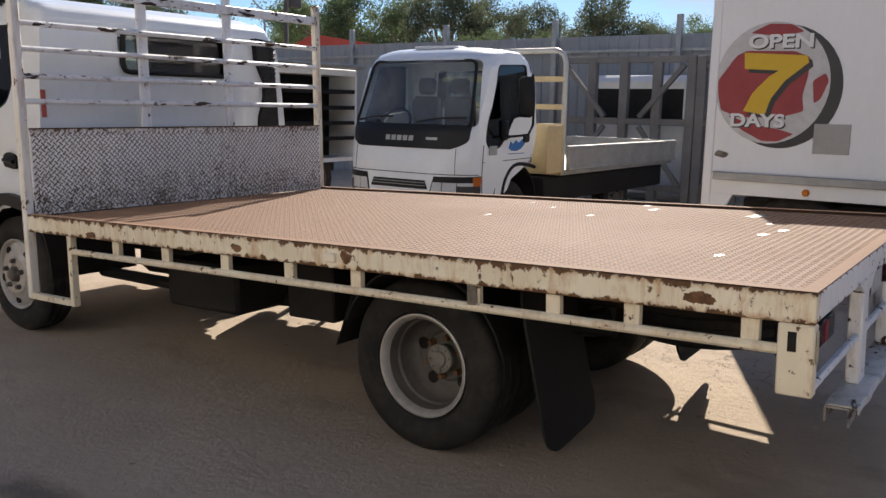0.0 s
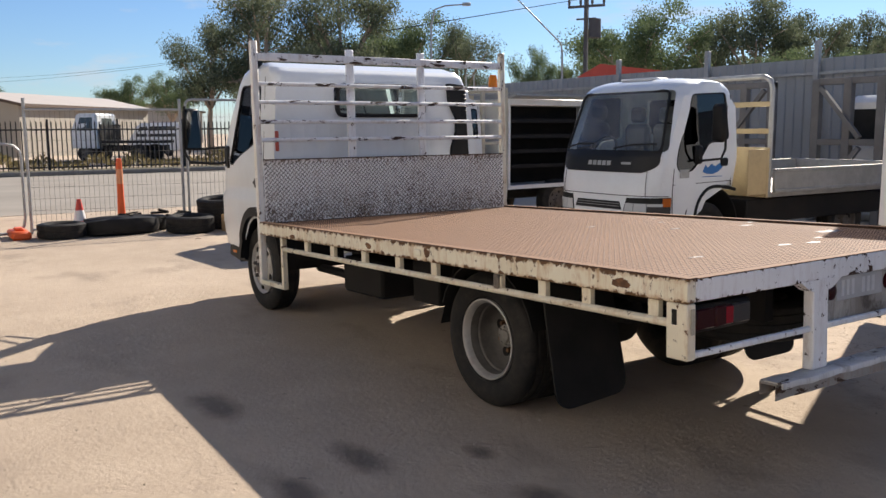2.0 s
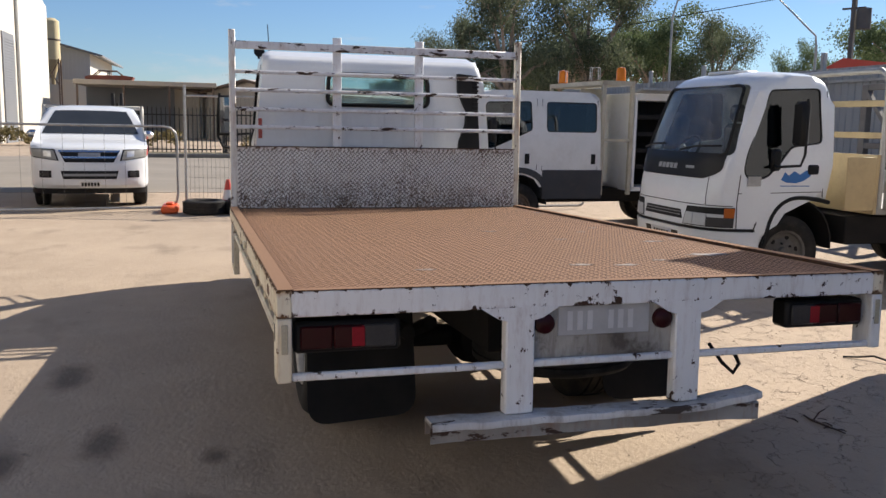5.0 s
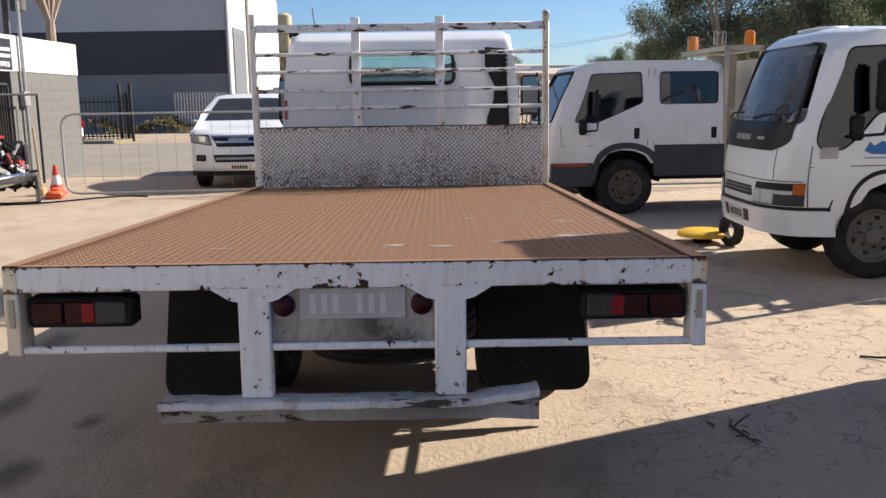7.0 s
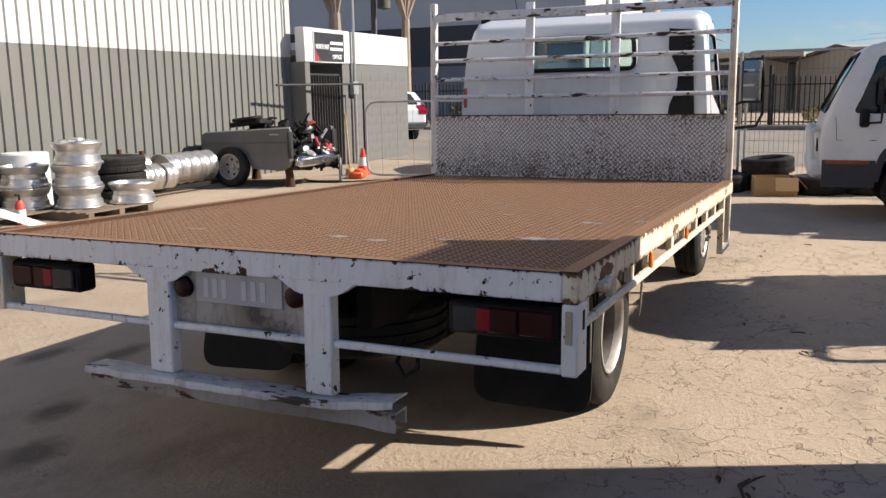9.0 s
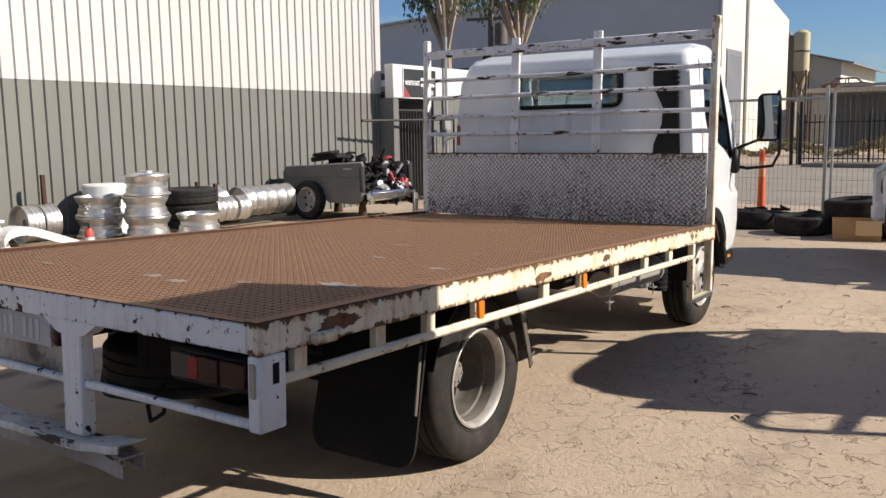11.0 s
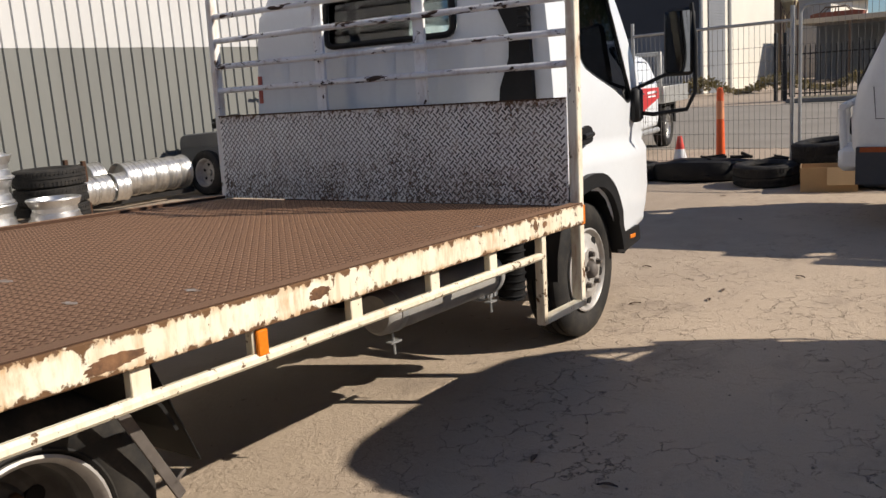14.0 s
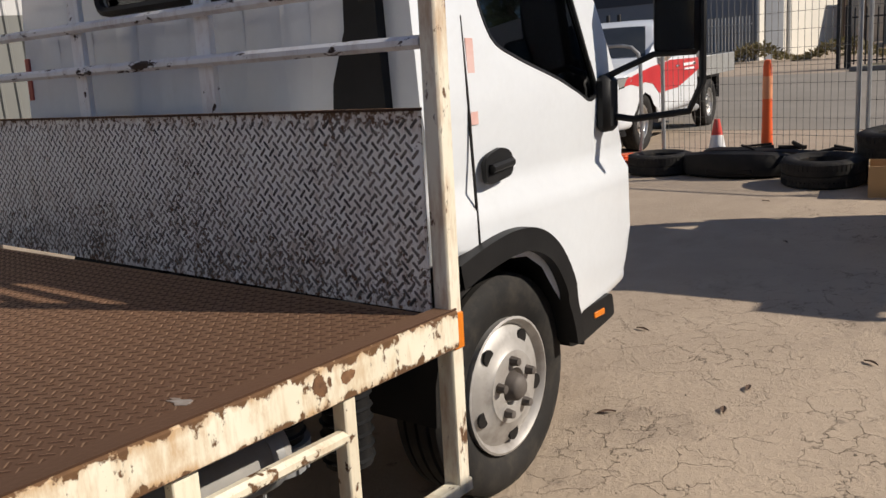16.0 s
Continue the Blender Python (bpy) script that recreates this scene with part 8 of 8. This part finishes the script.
part("rim", Geo().lathe([(0.21, 0.06), (0.215, 0.08), (0.20, 0.075), (0.18, -0.02), (0.10, -0.03), (0.05, -0.03), (0.045, 0.0), (0, 0.0), (0, -0.06), (0.19, -0.06)], 28), RIM, wl, "dusty steel rim")
vent_holes(wl, 6, 0.125, 0.022, 0.004, -0.024)
part("rear_bumper", Geo().box(-1.20, -1.06, -0.56, 0.66, 0.34, 0.50, 0.03), CHROME, tub, "chrome rear bumper")
for px_, py_, ph_ in ((-0.85, 0.5, 0.32), (0.6, -0.5, 0.36)):
    part("stand", Geo().lathe([(0, ph_), (0.05, ph_), (0.09, 0.0), (0, 0.0)], 10, "z", (px_, py_, 0)), DECK, tub, "rough prop under the tub")
random.seed(11)
SCRAPRED = surface("red_plastic_scrap", (0.40, 0.03, 0.035), (0.32, 0.025, 0.03), 5, (0.3, 0.5))


def heap(name, cx, cy, z0, rx, ry, rz, n, material, label):
    g = Geo()
    for i in range(n):
        a, q = random.uniform(0, 2 * math.pi), random.random() ** 0.5
        h = rz * (1 - q * q) * random.uniform(0.5, 1.0)
        m = pose(cx + rx * q * math.cos(a), cy + ry * q * math.sin(a), z0 + h, random.uniform(-60, 60), random.uniform(-60, 60), random.uniform(0, 180))
        k = random.random()
        if k < 0.45:
            g.box(-random.uniform(0.04, 0.18), random.uniform(0.04, 0.18), -0.05, random.uniform(0.02, 0.09), -0.03, random.uniform(0.01, 0.05), 0.01, m)
        elif k < 0.75:
            g.tube([(-random.uniform(0.1, 0.28), 0, 0), (0, random.uniform(-0.05, 0.05), 0.03), (random.uniform(0.1, 0.28), 0, 0)], random.uniform(0.008, 0.03), 6, False, m)
        else:
            g.lathe([(0.0, 0.03), (random.uniform(0.04, 0.10), 0.025), (0.10, -0.02), (0, -0.03)], 12, "z", (0, 0, 0), m)
    return solo(name, g, material, label, "scrap", kind="stuff")


heap("scrap_heap", -10.2, -2.75, 0.50, 0.52, 0.72, 0.62, 130, CHASSIS, "heap of black car parts in the tub")
heap("scrap_heap", -10.55, -2.25, 0.30, 0.50, 0.45, 0.78, 150, CHASSIS, "tangle of black engine parts spilling from the tub")
heap("scrap_heap", -10.5, -2.2, 0.45, 0.40, 0.38, 0.62, 16, SCRAPRED, "red plastic parts in the heap")
heap("scrap_heap", -10.4, -2.15, 0.40, 0.45, 0.35, 0.50, 22, GALV, "bright metal parts in the heap")
blk = thing("black_panel", pose(-9.95, -3.05, 1.0, 4, -5, 75), "long black plastic panel on top of the heap", "car part")
part("panel", Geo().box(-0.42, 0.42, -0.10, 0.10, 0.0, 0.09, 0.02).box(-0.25, 0.35, -0.16, 0.05, 0.09, 0.15, 0.02), FLAP, blk)
cr = thing("plastic_crate", pose(-10.72, -1.72, 0, 0, -8, 30), "dark grey plastic crate leaning up", "crate")
part("panel", Geo().box(-0.25, 0.25, -0.02, 0.02, 0.0, 0.42, 0.01), TUBGREY, cr)
for i in range(4):
    part("slot", Geo().box(-0.2 + 0.11 * i, -0.14 + 0.11 * i, 0.0195, 0.0225, 0.1, 0.3), CHASSIS, cr)
# white fenders and extinguisher near the wall's near end
fd = thing("truck_fender", pose(-4.05, -2.45, 0), "broken white truck mudguard lying on the ground", "fender")
blade = smooth_line([(-0.98, 0.03), (-0.6, 0.20), (-0.2, 0.36), (0.08, 0.45), (0.28, 0.43), (0.36, 0.34)], 3)
part("blade", Geo().prism(blade + [(x, z - 0.035) for x, z in blade[::-1]], "y", -0.10, 0.14).prism(blade + [(x, z - 0.10) for x, z in blade[::-1]], "y", 0.14, 0.155), WHITE2, fd, "long curved white blade")
part("bracket", Geo().prism(rounded([(0.18, 0.16), (0.40, 0.10), (0.68, 0.40), (0.52, 0.58), (0.34, 0.55)], 0.03, 2), "y", -0.05, -0.02).prism([(0.34, 0.55), (0.52, 0.58), (0.68, 0.40), (0.66, 0.37), (0.51, 0.54), (0.35, 0.52)], "y", -0.02, 0.16), WHITE2, fd, "bent white bracket plate")
part("lamp_shell", Geo().box(0.35, 0.85, -0.12, 0.10, 0.0, 0.14, 0.04), CHASSIS, fd, "black lamp housing")
ex = thing("fire_extinguisher", pose(-5.02, -2.72, 0), "small red fire extinguisher", "fire extinguisher")
part("cylinder", Geo().lathe([(0, 0.30), (0.03, 0.30), (0.055, 0.26), (0.06, 0.02), (0.05, 0.0), (0, 0.0)], 16, "z"), CONERED, ex)
part("band", Geo().lathe([(0.0615, 0.19), (0.0625, 0.10), (0.06, 0.10), (0.06, 0.19)], 16, "z"), REFLECT, ex)
part("valve", Geo().tube([(0, 0, 0.30), (0, 0, 0.36), (0.05, 0.0, 0.37)], 0.015, 6), BLACK, ex)
br = thing("broom", pose(-11.75, -2.15, 0, 0, 3, 0), "wooden broom handle standing by the cone", "broom")
part("handle", Geo().tube([(0, 0, 0.12), (0.05, 0, 1.15)], 0.02, 8), surface("pale_broom_wood", (0.50, 0.36, 0.19), (0.44, 0.31, 0.16), 5), br)
part("head", Geo().box(-0.08, 0.08, -0.06, 0.06, 0.0, 0.14, 0.02), CARD, br)
ho = thing("hose", pose(-11.3, -1.4, 0), "thin dark hose lying on the concrete", "hose")
part("hose_run", Geo().tube([(0.4 + 0.5 * math.sin(t * 0.9), -1.2 + t * 0.4, 0.015) for t in [0.4 * k for k in range(16)]], 0.012, 6), BLACK, ho)

# ---- steel truss frames leaning behind the small truck ----
FRAMEGREY = surface("weathered_grey_frame", (0.22, 0.21, 0.195), (0.16, 0.15, 0.14), 2, (0.6, 0.8), 0.2, 0.1, 40, grime=0.3)
for x0 in (-6.55, -4.2, -9.6):
    fr = thing("steel_frame", pose(x0, 13.6, 0), "tall weathered grey steel frame with braces", "steel frame", "grey frames by the fence")
    w = 2.2
    for xx in (0.0, 0.55, 1.1, 1.65, 2.2):
        part("upright", Geo().box(xx - 0.07, xx + 0.07, -0.06, 0.06, 0, 2.28, 0.01), FRAMEGREY, fr)
    for zz in (0.25, 1.28, 2.24):
        part("cross_rail", Geo().box(-0.07, w + 0.07, -0.05, 0.05, zz - 0.05, zz + 0.05, 0.008), FRAMEGREY, fr)
    for a, c in (((0.1, 2.15), (0.8, 1.35)), ((2.1, 2.15), (1.4, 1.35)), ((0.1, 0.3), (0.8, 1.2)), ((2.1, 0.3), (1.4, 1.2))):
        part("brace", Geo().tube([(a[0], -0.075, a[1]), (c[0], -0.075, c[1])], 0.05, 4), FRAMEGREY, fr)
hid = thing("van", pose(-5.4, 14.35, 0), "white van roof showing behind the frames", "van")
part("body", Geo().box(-0.9, 0.9, -0.35, 0.35, 0.0, 2.02, 0.12), WHITE2, hid)
part("window", Geo().box(-0.78, 0.78, -0.36, -0.352, 1.25, 1.8, 0.003), BLACK, hid)

# ---- poles and lines ----
POLEWOOD = surface("dark_stobie_steel", (0.10, 0.09, 0.085), (0.14, 0.125, 0.11), 2, (0.7, 0.9), 0, 0.1, 30)
def polar(az, dist, z=0.0, eye=(1.93, 0.76)):
    return (eye[0] + dist * math.cos(radians(az)), eye[1] + dist * math.sin(radians(az)), z)


px, py, _ = polar(137.5, 45)
pole = thing("power_pole", pose(px, py, 0, 0, 0, 120), "dark power pole with cross arms and a transformer", "power pole")
part("pole", Geo().box(-0.13, 0.13, -0.09, 0.09, 0, 8.05, 0.02), POLEWOOD, pole)
part("cross_arm", Geo().box(-0.06, 0.06, -0.95, 0.95, 7.55, 7.67), POLEWOOD, pole)
part("cross_arm", Geo().box(-0.06, 0.06, -0.5, 0.5, 6.95, 7.03), POLEWOOD, pole)
for y in (-0.9, -0.3, 0.3, 0.9):
    part("insulator", Geo().lathe([(0, 0.42), (0.05, 0.40), (0.07, 0.1), (0.04, 0.0), (0, 0.0)], 10, "z", (0, y, 7.67)), POLEWOOD, pole)
part("transformer", Geo().lathe([(0, 1.0), (0.3, 0.97), (0.32, 0.05), (0, 0)], 16, "z", (0.1, -0.42, 6.0)), POLEWOOD, pole)
for az, dist, z0, z1, az2, zz in ((139.0, 40, 0.0, 5.2, 142.1, 7.45), (147.5, 42, 0, 6.9, 145.4, 7.4), (141.2, 75, 0, 6.3, 140.0, 6.7)):
    a, c = polar(az, dist), polar(az2, dist)
    lp = thing("street_lamp", pose(a[0], a[1], 0), "grey street lamp on a curved arm", "street lamp", "street lamps")
    d = Vector(c) - Vector(a)
    mid = d * 0.45
    q = 0.02 if az == 139.0 else 0.12
    part("pole", Geo().tube([(0, 0, 0), (0, 0, z1 * 0.93), (d.x * q, d.y * q, z1 + (zz - z1) * (0.55 if q > 0.05 else 0.05)), (mid.x, mid.y, z1 + (zz - z1) * (0.9 if q > 0.05 else 0.47)), (d.x, d.y, zz)], [0.06, 0.05, 0.04, 0.035, 0.03], 8), GALV, lp)
    part("lamp_head", Geo().box(-0.35, 0.05, -0.12, 0.12, -0.06, 0.08, 0.03, pose(d.x, d.y, zz, 0, 0, math.degrees(math.atan2(-d.y, -d.x)))), GALV, lp)
pw = Vector((px, py, 8.0))
for i, (tx, ty, tz) in enumerate(((-150, 8, 9.5), (-150, 5, 8.6), (20, 62, 10.0), (20, 60, 9.0))):
    t = Vector((tx, ty, tz))
    pts = [pw.lerp(t, k / 12) - Vector((0, 0, 1.2 * math.sin(math.pi * k / 12))) for k in range(13)]
    solo("power_line", Geo().tube(pts, 0.016, 4), BLACK, "thin black power line sagging between poles", "power line", group="power lines")
# pole beside the office, seen over its roof
p2 = thing("power_pole", pose(-26, -9.6, 0, 0, 0, 20), "dark power pole with fittings above the office roof", "power pole")
part("pole", Geo().box(-0.12, 0.12, -0.09, 0.09, 0, 9.5, 0.02), POLEWOOD, p2)
part("cross_arm", Geo().box(-0.06, 0.06, -0.9, 0.9, 5.45, 5.55), POLEWOOD, p2)
part("transformer", Geo().lathe([(0, 0.8), (0.22, 0.78), (0.24, 0.05), (0, 0)], 14, "z", (0.15, 0.4, 4.5)), POLEWOOD, p2)
solo("red_roof", Geo().prism([(0, 2.4), (3.4, 2.4), (3.2, 3.45), (1.0, 3.75), (0.2, 3.3)], "y", 0, 4, pose(*polar(138.4, 31), 0, 0, 42)), surface("red_roof_sheet", (0.55, 0.07, 0.04), (0.48, 0.06, 0.035), 2, (0.5, 0.7)), "bright red roof beyond the fence", "roof").matrix_world = pose(0, 0, 0)

# ---- trees ----
BARK = surface("gum_bark", (0.30, 0.22, 0.16), (0.42, 0.34, 0.27), 2, (0.85, 0.95), 0, 0.3, 20)


def leaf_material(name, a, c):
    m, nt, b = blank(name)
    gi = nt.nodes.new("ShaderNodeNewGeometry")
    col = mix_of(nt, gi.outputs["Random Per Island"], a, c)
    nt.links.new(col, b.inputs["Base Color"])
    b.inputs["Roughness"].default_value = 0.6
    b.inputs["Specular IOR Level"].default_value = 0.3
    tl_ = nt.nodes.new("ShaderNodeBsdfTranslucent")
    mx = nt.nodes.new("ShaderNodeMixShader")
    mx.inputs[0].default_value = 0.42
    links(nt, (col, tl_.inputs["Color"]), (b.outputs[0], mx.inputs[1]), (tl_.outputs[0], mx.inputs[2]), (mx.outputs[0], nt.nodes["Material Output"].inputs["Surface"]))
    return m


LEAF1 = leaf_material("gum_leaves_olive", (0.062, 0.082, 0.046), (0.18, 0.20, 0.12))
LEAF2 = leaf_material("gum_leaves_green", (0.072, 0.108, 0.050), (0.19, 0.235, 0.11))


def gum_tree(seed, h, spread, leaf, clumps=34, leaves=70, size=0.32, low=0.35, trunk_bare=False):
    """Trunk that forks into limbs, each ending in drooping clumps of narrow leaves."""
    rnd = random.Random(seed)
    t = thing("gum_tree", pose(0, 0, 0), "tall gum tree with a ragged olive crown", "tree", "gum trees")
    g, tips = Geo(), []
    base = [(0, 0, 0), (rnd.uniform(-0.1, 0.1), rnd.uniform(-0.1, 0.1), h * 0.18), (rnd.uniform(-0.3, 0.3), rnd.uniform(-0.3, 0.3), h * 0.34)]
    g.tube(base, [h * 0.032, h * 0.027, h * 0.021], 8)
    for i in range(9):
        a = 2 * math.pi * (i + rnd.random() * 0.7) / 9
        r = spread * rnd.uniform(0.35, 0.95)
        top = h * rnd.uniform(low + 0.12, 0.92) if i else h * 0.95
        p0 = Vector(base[2])
        p2_ = Vector((r * math.cos(a) * (0.25 if not i else 1), r * math.sin(a) * (0.25 if not i else 1), top))
        p1 = p0.lerp(p2_, 0.5) + Vector((0, 0, h * 0.05))
        g.tube([p0, p1, p2_], [h * 0.014, h * 0.009, h * 0.004], 6)
        tips += [p2_, p1.lerp(p2_, 0.55)]
        for k in range(2):
            q = p1.lerp(p2_, rnd.uniform(0.3, 0.8)) + Vector((rnd.uniform(-1, 1), rnd.uniform(-1, 1), rnd.uniform(0, 0.8))) * spread * 0.33
            g.tube([p1.lerp(p2_, 0.3), q], [h * 0.006, h * 0.003], 5)
            tips.append(q)
    part("trunk", g, BARK, t)
    v, f = [], []
    for c in range(clumps):
        o = tips[c % len(tips)] + Vector((rnd.gauss(0, 0.10), rnd.gauss(0, 0.10), rnd.gauss(0.02, 0.07))) * spread
        cr_ = spread * rnd.uniform(0.17, 0.33)
        for i in range(leaves):
            d = Vector((rnd.gauss(0, 1), rnd.gauss(0, 1), rnd.gauss(0, 0.75)))
            d = d.normalized() * cr_ * rnd.random() ** 0.45
            p = o + d
            ax_ = Vector((rnd.uniform(-0.7, 0.7), rnd.uniform(-0.7, 0.7), -1 if rnd.random() < 0.7 else rnd.uniform(-0.5, 0.6))).normalized()
            sd = ax_.cross(Vector((rnd.uniform(-1, 1), rnd.uniform(-1, 1), rnd.uniform(-0.3, 0.3)))).normalized()
            L, W = size * rnd.uniform(0.6, 1.3), size * rnd.uniform(0.22, 0.42)
            n = len(v)
            v += [p, p + ax_ * L * 0.5 + sd * W, p + ax_ * L, p + ax_ * L * 0.5 - sd * W]
            f.append((n, n + 1, n + 2, n + 3))
    gl = Geo()
    gl.v, gl.f = [tuple(p) for p in v], f
    part("crown", gl, leaf, t, fix=False, angle=0)
    return t


ta = gum_tree(1, 10.0, 3.9, LEAF1, 70, 330, 0.13, 0.30)
tb = gum_tree(2, 8.0, 3.6, LEAF2, 72, 330, 0.125, 0.15)
td = gum_tree(3, 8.6, 3.0, LEAF1, 60, 300, 0.13, 0.35)


def plant(t, az, dist, top_elev, width=1.0, turn=0.0, native=10.0):
    x, y, _ = polar(az, dist)
    k = (1.49 + dist * math.tan(radians(top_elev))) / native
    o = copy_thing(t, pose(x, y, 0, 0, 0, turn))
    o.scale = (k * width, k * width, k)
    return o


for t, az, dist, el, wd, turn, nat in (
        (ta, 158.3, 52, 9.2, 1.05, 10, 10.0), (ta, 153.5, 55, 9.8, 1.0, 140, 10.0), (ta, 161.8, 56, 7.0, 0.8, 60, 10.0), (tb, 148.5, 60, 7.0, 1.0, 30, 8.0), (ta, 145.6, 58, 6.9, 0.85, 200, 10.0), (tb, 150.8, 66, 6.6, 1.0, 80, 8.0),
        (tb, 133.4, 54, 7.4, 1.1, 10, 8.0), (tb, 135.6, 62, 5.6, 0.9, 120, 8.0), (tb, 140.4, 62, 4.9, 0.7, 160, 8.0), (td, 127.0, 52, 7.9, 1.0, 0, 8.6), (td, 129.6, 60, 6.2, 0.9, 90, 8.6), (td, 124.4, 58, 6.6, 1.0, 200, 8.6),
        (td, 121.0, 62, 6.4, 0.9, 45, 8.6), (td, 117.5, 50, 7.0, 1.0, 300, 8.6), (ta, 114.5, 60, 5.6, 0.9, 15, 10.0), (tb, 111.0, 64, 5.2, 1.0, 220, 8.0), (tb, 107, 60, 5.4, 1.0, 20, 8.0),
        (tb, 166.5, 95, 3.2, 0.9, 50, 8.0), (tb, 164.2, 92, 3.4, 0.9, 250, 8.0), (tb, 174.3, 130, 2.55, 1.0, 90, 8.0), (tb, 126, 36, 4.3, 1.3, 10, 8.0), (tb, 121.5, 36, 4.2, 1.4, 90, 8.0)):
    o = plant(t, az, dist, el, wd, turn, nat)
    if dist == 36:
        o["label"] = "wide lime-green bush top beyond the fence"
for i, (x, y, turn) in enumerate(((-21.5, -8.6, 0), (-20.8, -7.9, 120), (-24.0, -7.3, 40))):
    o = copy_thing(td, pose(x, y, 0, 0, 0, turn))
    o.scale = (0.75, 0.75, 1.35)
for o in (ta, tb, td):
    o.matrix_world = pose(*polar(155 + 2 * (ta, tb, td).index(o), 72 + 5 * (ta, tb, td).index(o)), 0, 0, 33)
random.seed(21)
v, f = [], []
for k in range(2600):
    x, y = -42.6 + random.gauss(0, 0.5), random.uniform(-14, 1.5)
    hgt = 0.75 * (0.5 + 0.5 * math.sin(y * 1.7)) * random.random() ** 0.5
    p = Vector((x, y, 0.03 + hgt))
    d = Vector((random.uniform(-1, 1), random.uniform(-1, 1), random.uniform(0, 1))).normalized() * 0.28
    s = d.cross(Vector((random.uniform(-1, 1), random.uniform(-1, 1), 0.2))).normalized() * 0.05
    n = len(v)
    v += [p, p + d * 0.5 + s, p + d, p + d * 0.5 - s]
    f.append((n, n + 1, n + 2, n + 3))
for k in range(3200):  # weeds beyond the street fence
    y = random.uniform(4.5, 22)
    x = -38.5 + random.gauss(0, 1.6)
    hgt = 0.62 * max(0.0, math.sin(y * 0.9 + 0.7) * math.sin(y * 2.3 + x * 0.5)) * random.random() ** 0.6
    p = Vector((x, y, 0.03 + hgt))
    d = Vector((random.uniform(-1, 1), random.uniform(-1, 1), random.uniform(0.2, 1))).normalized() * 0.30
    s = d.cross(Vector((random.uniform(-1, 1), random.uniform(-1, 1), 0.2))).normalized() * 0.045
    n = len(v)
    v += [p, p + d * 0.5 + s, p + d, p + d * 0.5 - s]
    f.append((n, n + 1, n + 2, n + 3))
g = Geo()
g.v, g.f = [tuple(p) for p in v], f
tagged(new("shrubs", g.mesh("shrubs", leaf_material("dry_shrub_leaves", (0.09, 0.08, 0.03), (0.22, 0.17, 0.08)), 0, False)), "straggly dry shrubs before the warehouse", "shrubs", kind="stuff")

# ---- dry leaves, twigs and crumbs on the concrete ----
LITTER = surface("dry_brown_leaf", (0.115, 0.065, 0.038), (0.07, 0.042, 0.026), 20, (0.7, 0.9), 0, 0.2, 80, rand=0.3)
random.seed(8)
leaf = Geo()
rows_ = 7
for i in range(rows_):
    t = i / (rows_ - 1)
    w = 0.012 * math.sin(math.pi * min(0.98, max(0.03, t)))
    for k in (-1, 0, 1):
        leaf.v.append((0.075 * (t - 0.5), k * w, 0.002 + 0.005 * abs(k) + 0.006 * math.sin(3 * t)))
for i in range(rows_ - 1):
    for k in (0, 1):
        leaf.f.append([3 * i + k, 3 * i + k + 1, 3 * i + k + 4, 3 * i + k + 3])
leaf_mesh = leaf.mesh("leaf", LITTER)
for x, y, turn in ((-6.6, 6.03, 60), (-5.85, 5.67, 20), (-5.62, 5.29, 130), (-6.6, 4.98, 80), (-6.1, 5.68, 10), (-8.68, 5.05, 40), (-10.11, 4.46, 70), (-3.42, 5.79, 10), (-2.92, 6.17, 35), (-3.34, 6.12, 100), (-1.07, 5.95, 15)):
    o = new("dry_leaf", leaf_mesh)
    o.matrix_world = pose(x, y, 0.001, 0, 0, turn)
    tagged(o, "curled dry brown leaf on the concrete", "leaf", "dry leaves")
tw = thing("twig", pose(-0.98, 6.04, 0), "crooked dry twig with a few dead leaves", "twig")
part("stem", Geo().tube([(-0.14, 0.02, 0.008), (-0.05, -0.01, 0.016), (0.05, 0.02, 0.012), (0.14, 0.05, 0.006)], [0.004, 0.007, 0.006, 0.003], 6).tube([(-0.04, 0.0, 0.016), (-0.06, 0.05, 0.05), (-0.05, 0.08, 0.07)], [0.005, 0.004, 0.002], 5), LITTER, tw)
for x, y, z, turn in ((0.03, 0.03, 0.012, 30), (0.07, -0.01, 0.008, 110), (-0.02, 0.04, 0.02, 200), (0.11, 0.05, 0.006, 70)):
    o = part("dead_leaf", leaf_mesh, None, tw)
    o.matrix_local = pose(x, y, z, 12, 8, turn) @ Matrix.Scale(0.7, 4)
wr = solo("cable", Geo().tube([(-2.10, 7.12, 0.008), (-2.06, 7.20, 0.012), (-2.00, 7.28, 0.03), (-1.90, 7.32, 0.018), (-1.75, 7.36, 0.008)], 0.007, 6), BLACK, "short black cable end on the concrete", "cable")
v, f = [], []
for i in range(900):
    x, y = random.uniform(-6.5, 2.2), random.uniform(-1.5, 7.2)
    r = random.uniform(0.0025, 0.008)
    p = Vector((x, y, r * 0.5))
    n = len(v)
    v += [p + Vector((math.cos(a + i) * r * random.uniform(0.7, 1.2), math.sin(a + i) * r * random.uniform(0.7, 1.2), -r * 0.4)) for a in (0, 1.6, 3.1, 4.7)] + [p + Vector((0, 0, r * 0.6))]
    f += [(n, n + 1, n + 4), (n + 1, n + 2, n + 4), (n + 2, n + 3, n + 4), (n + 3, n, n + 4)]
g = Geo()
g.v, g.f = [tuple(p) for p in v], f
solo("gravel_crumbs", g, surface("concrete_crumbs", (0.34, 0.28, 0.21), (0.18, 0.15, 0.12), 30, (0.85, 0.95)), "loose grey-brown crumbs scattered over the concrete", "gravel", kind="stuff", angle=0)
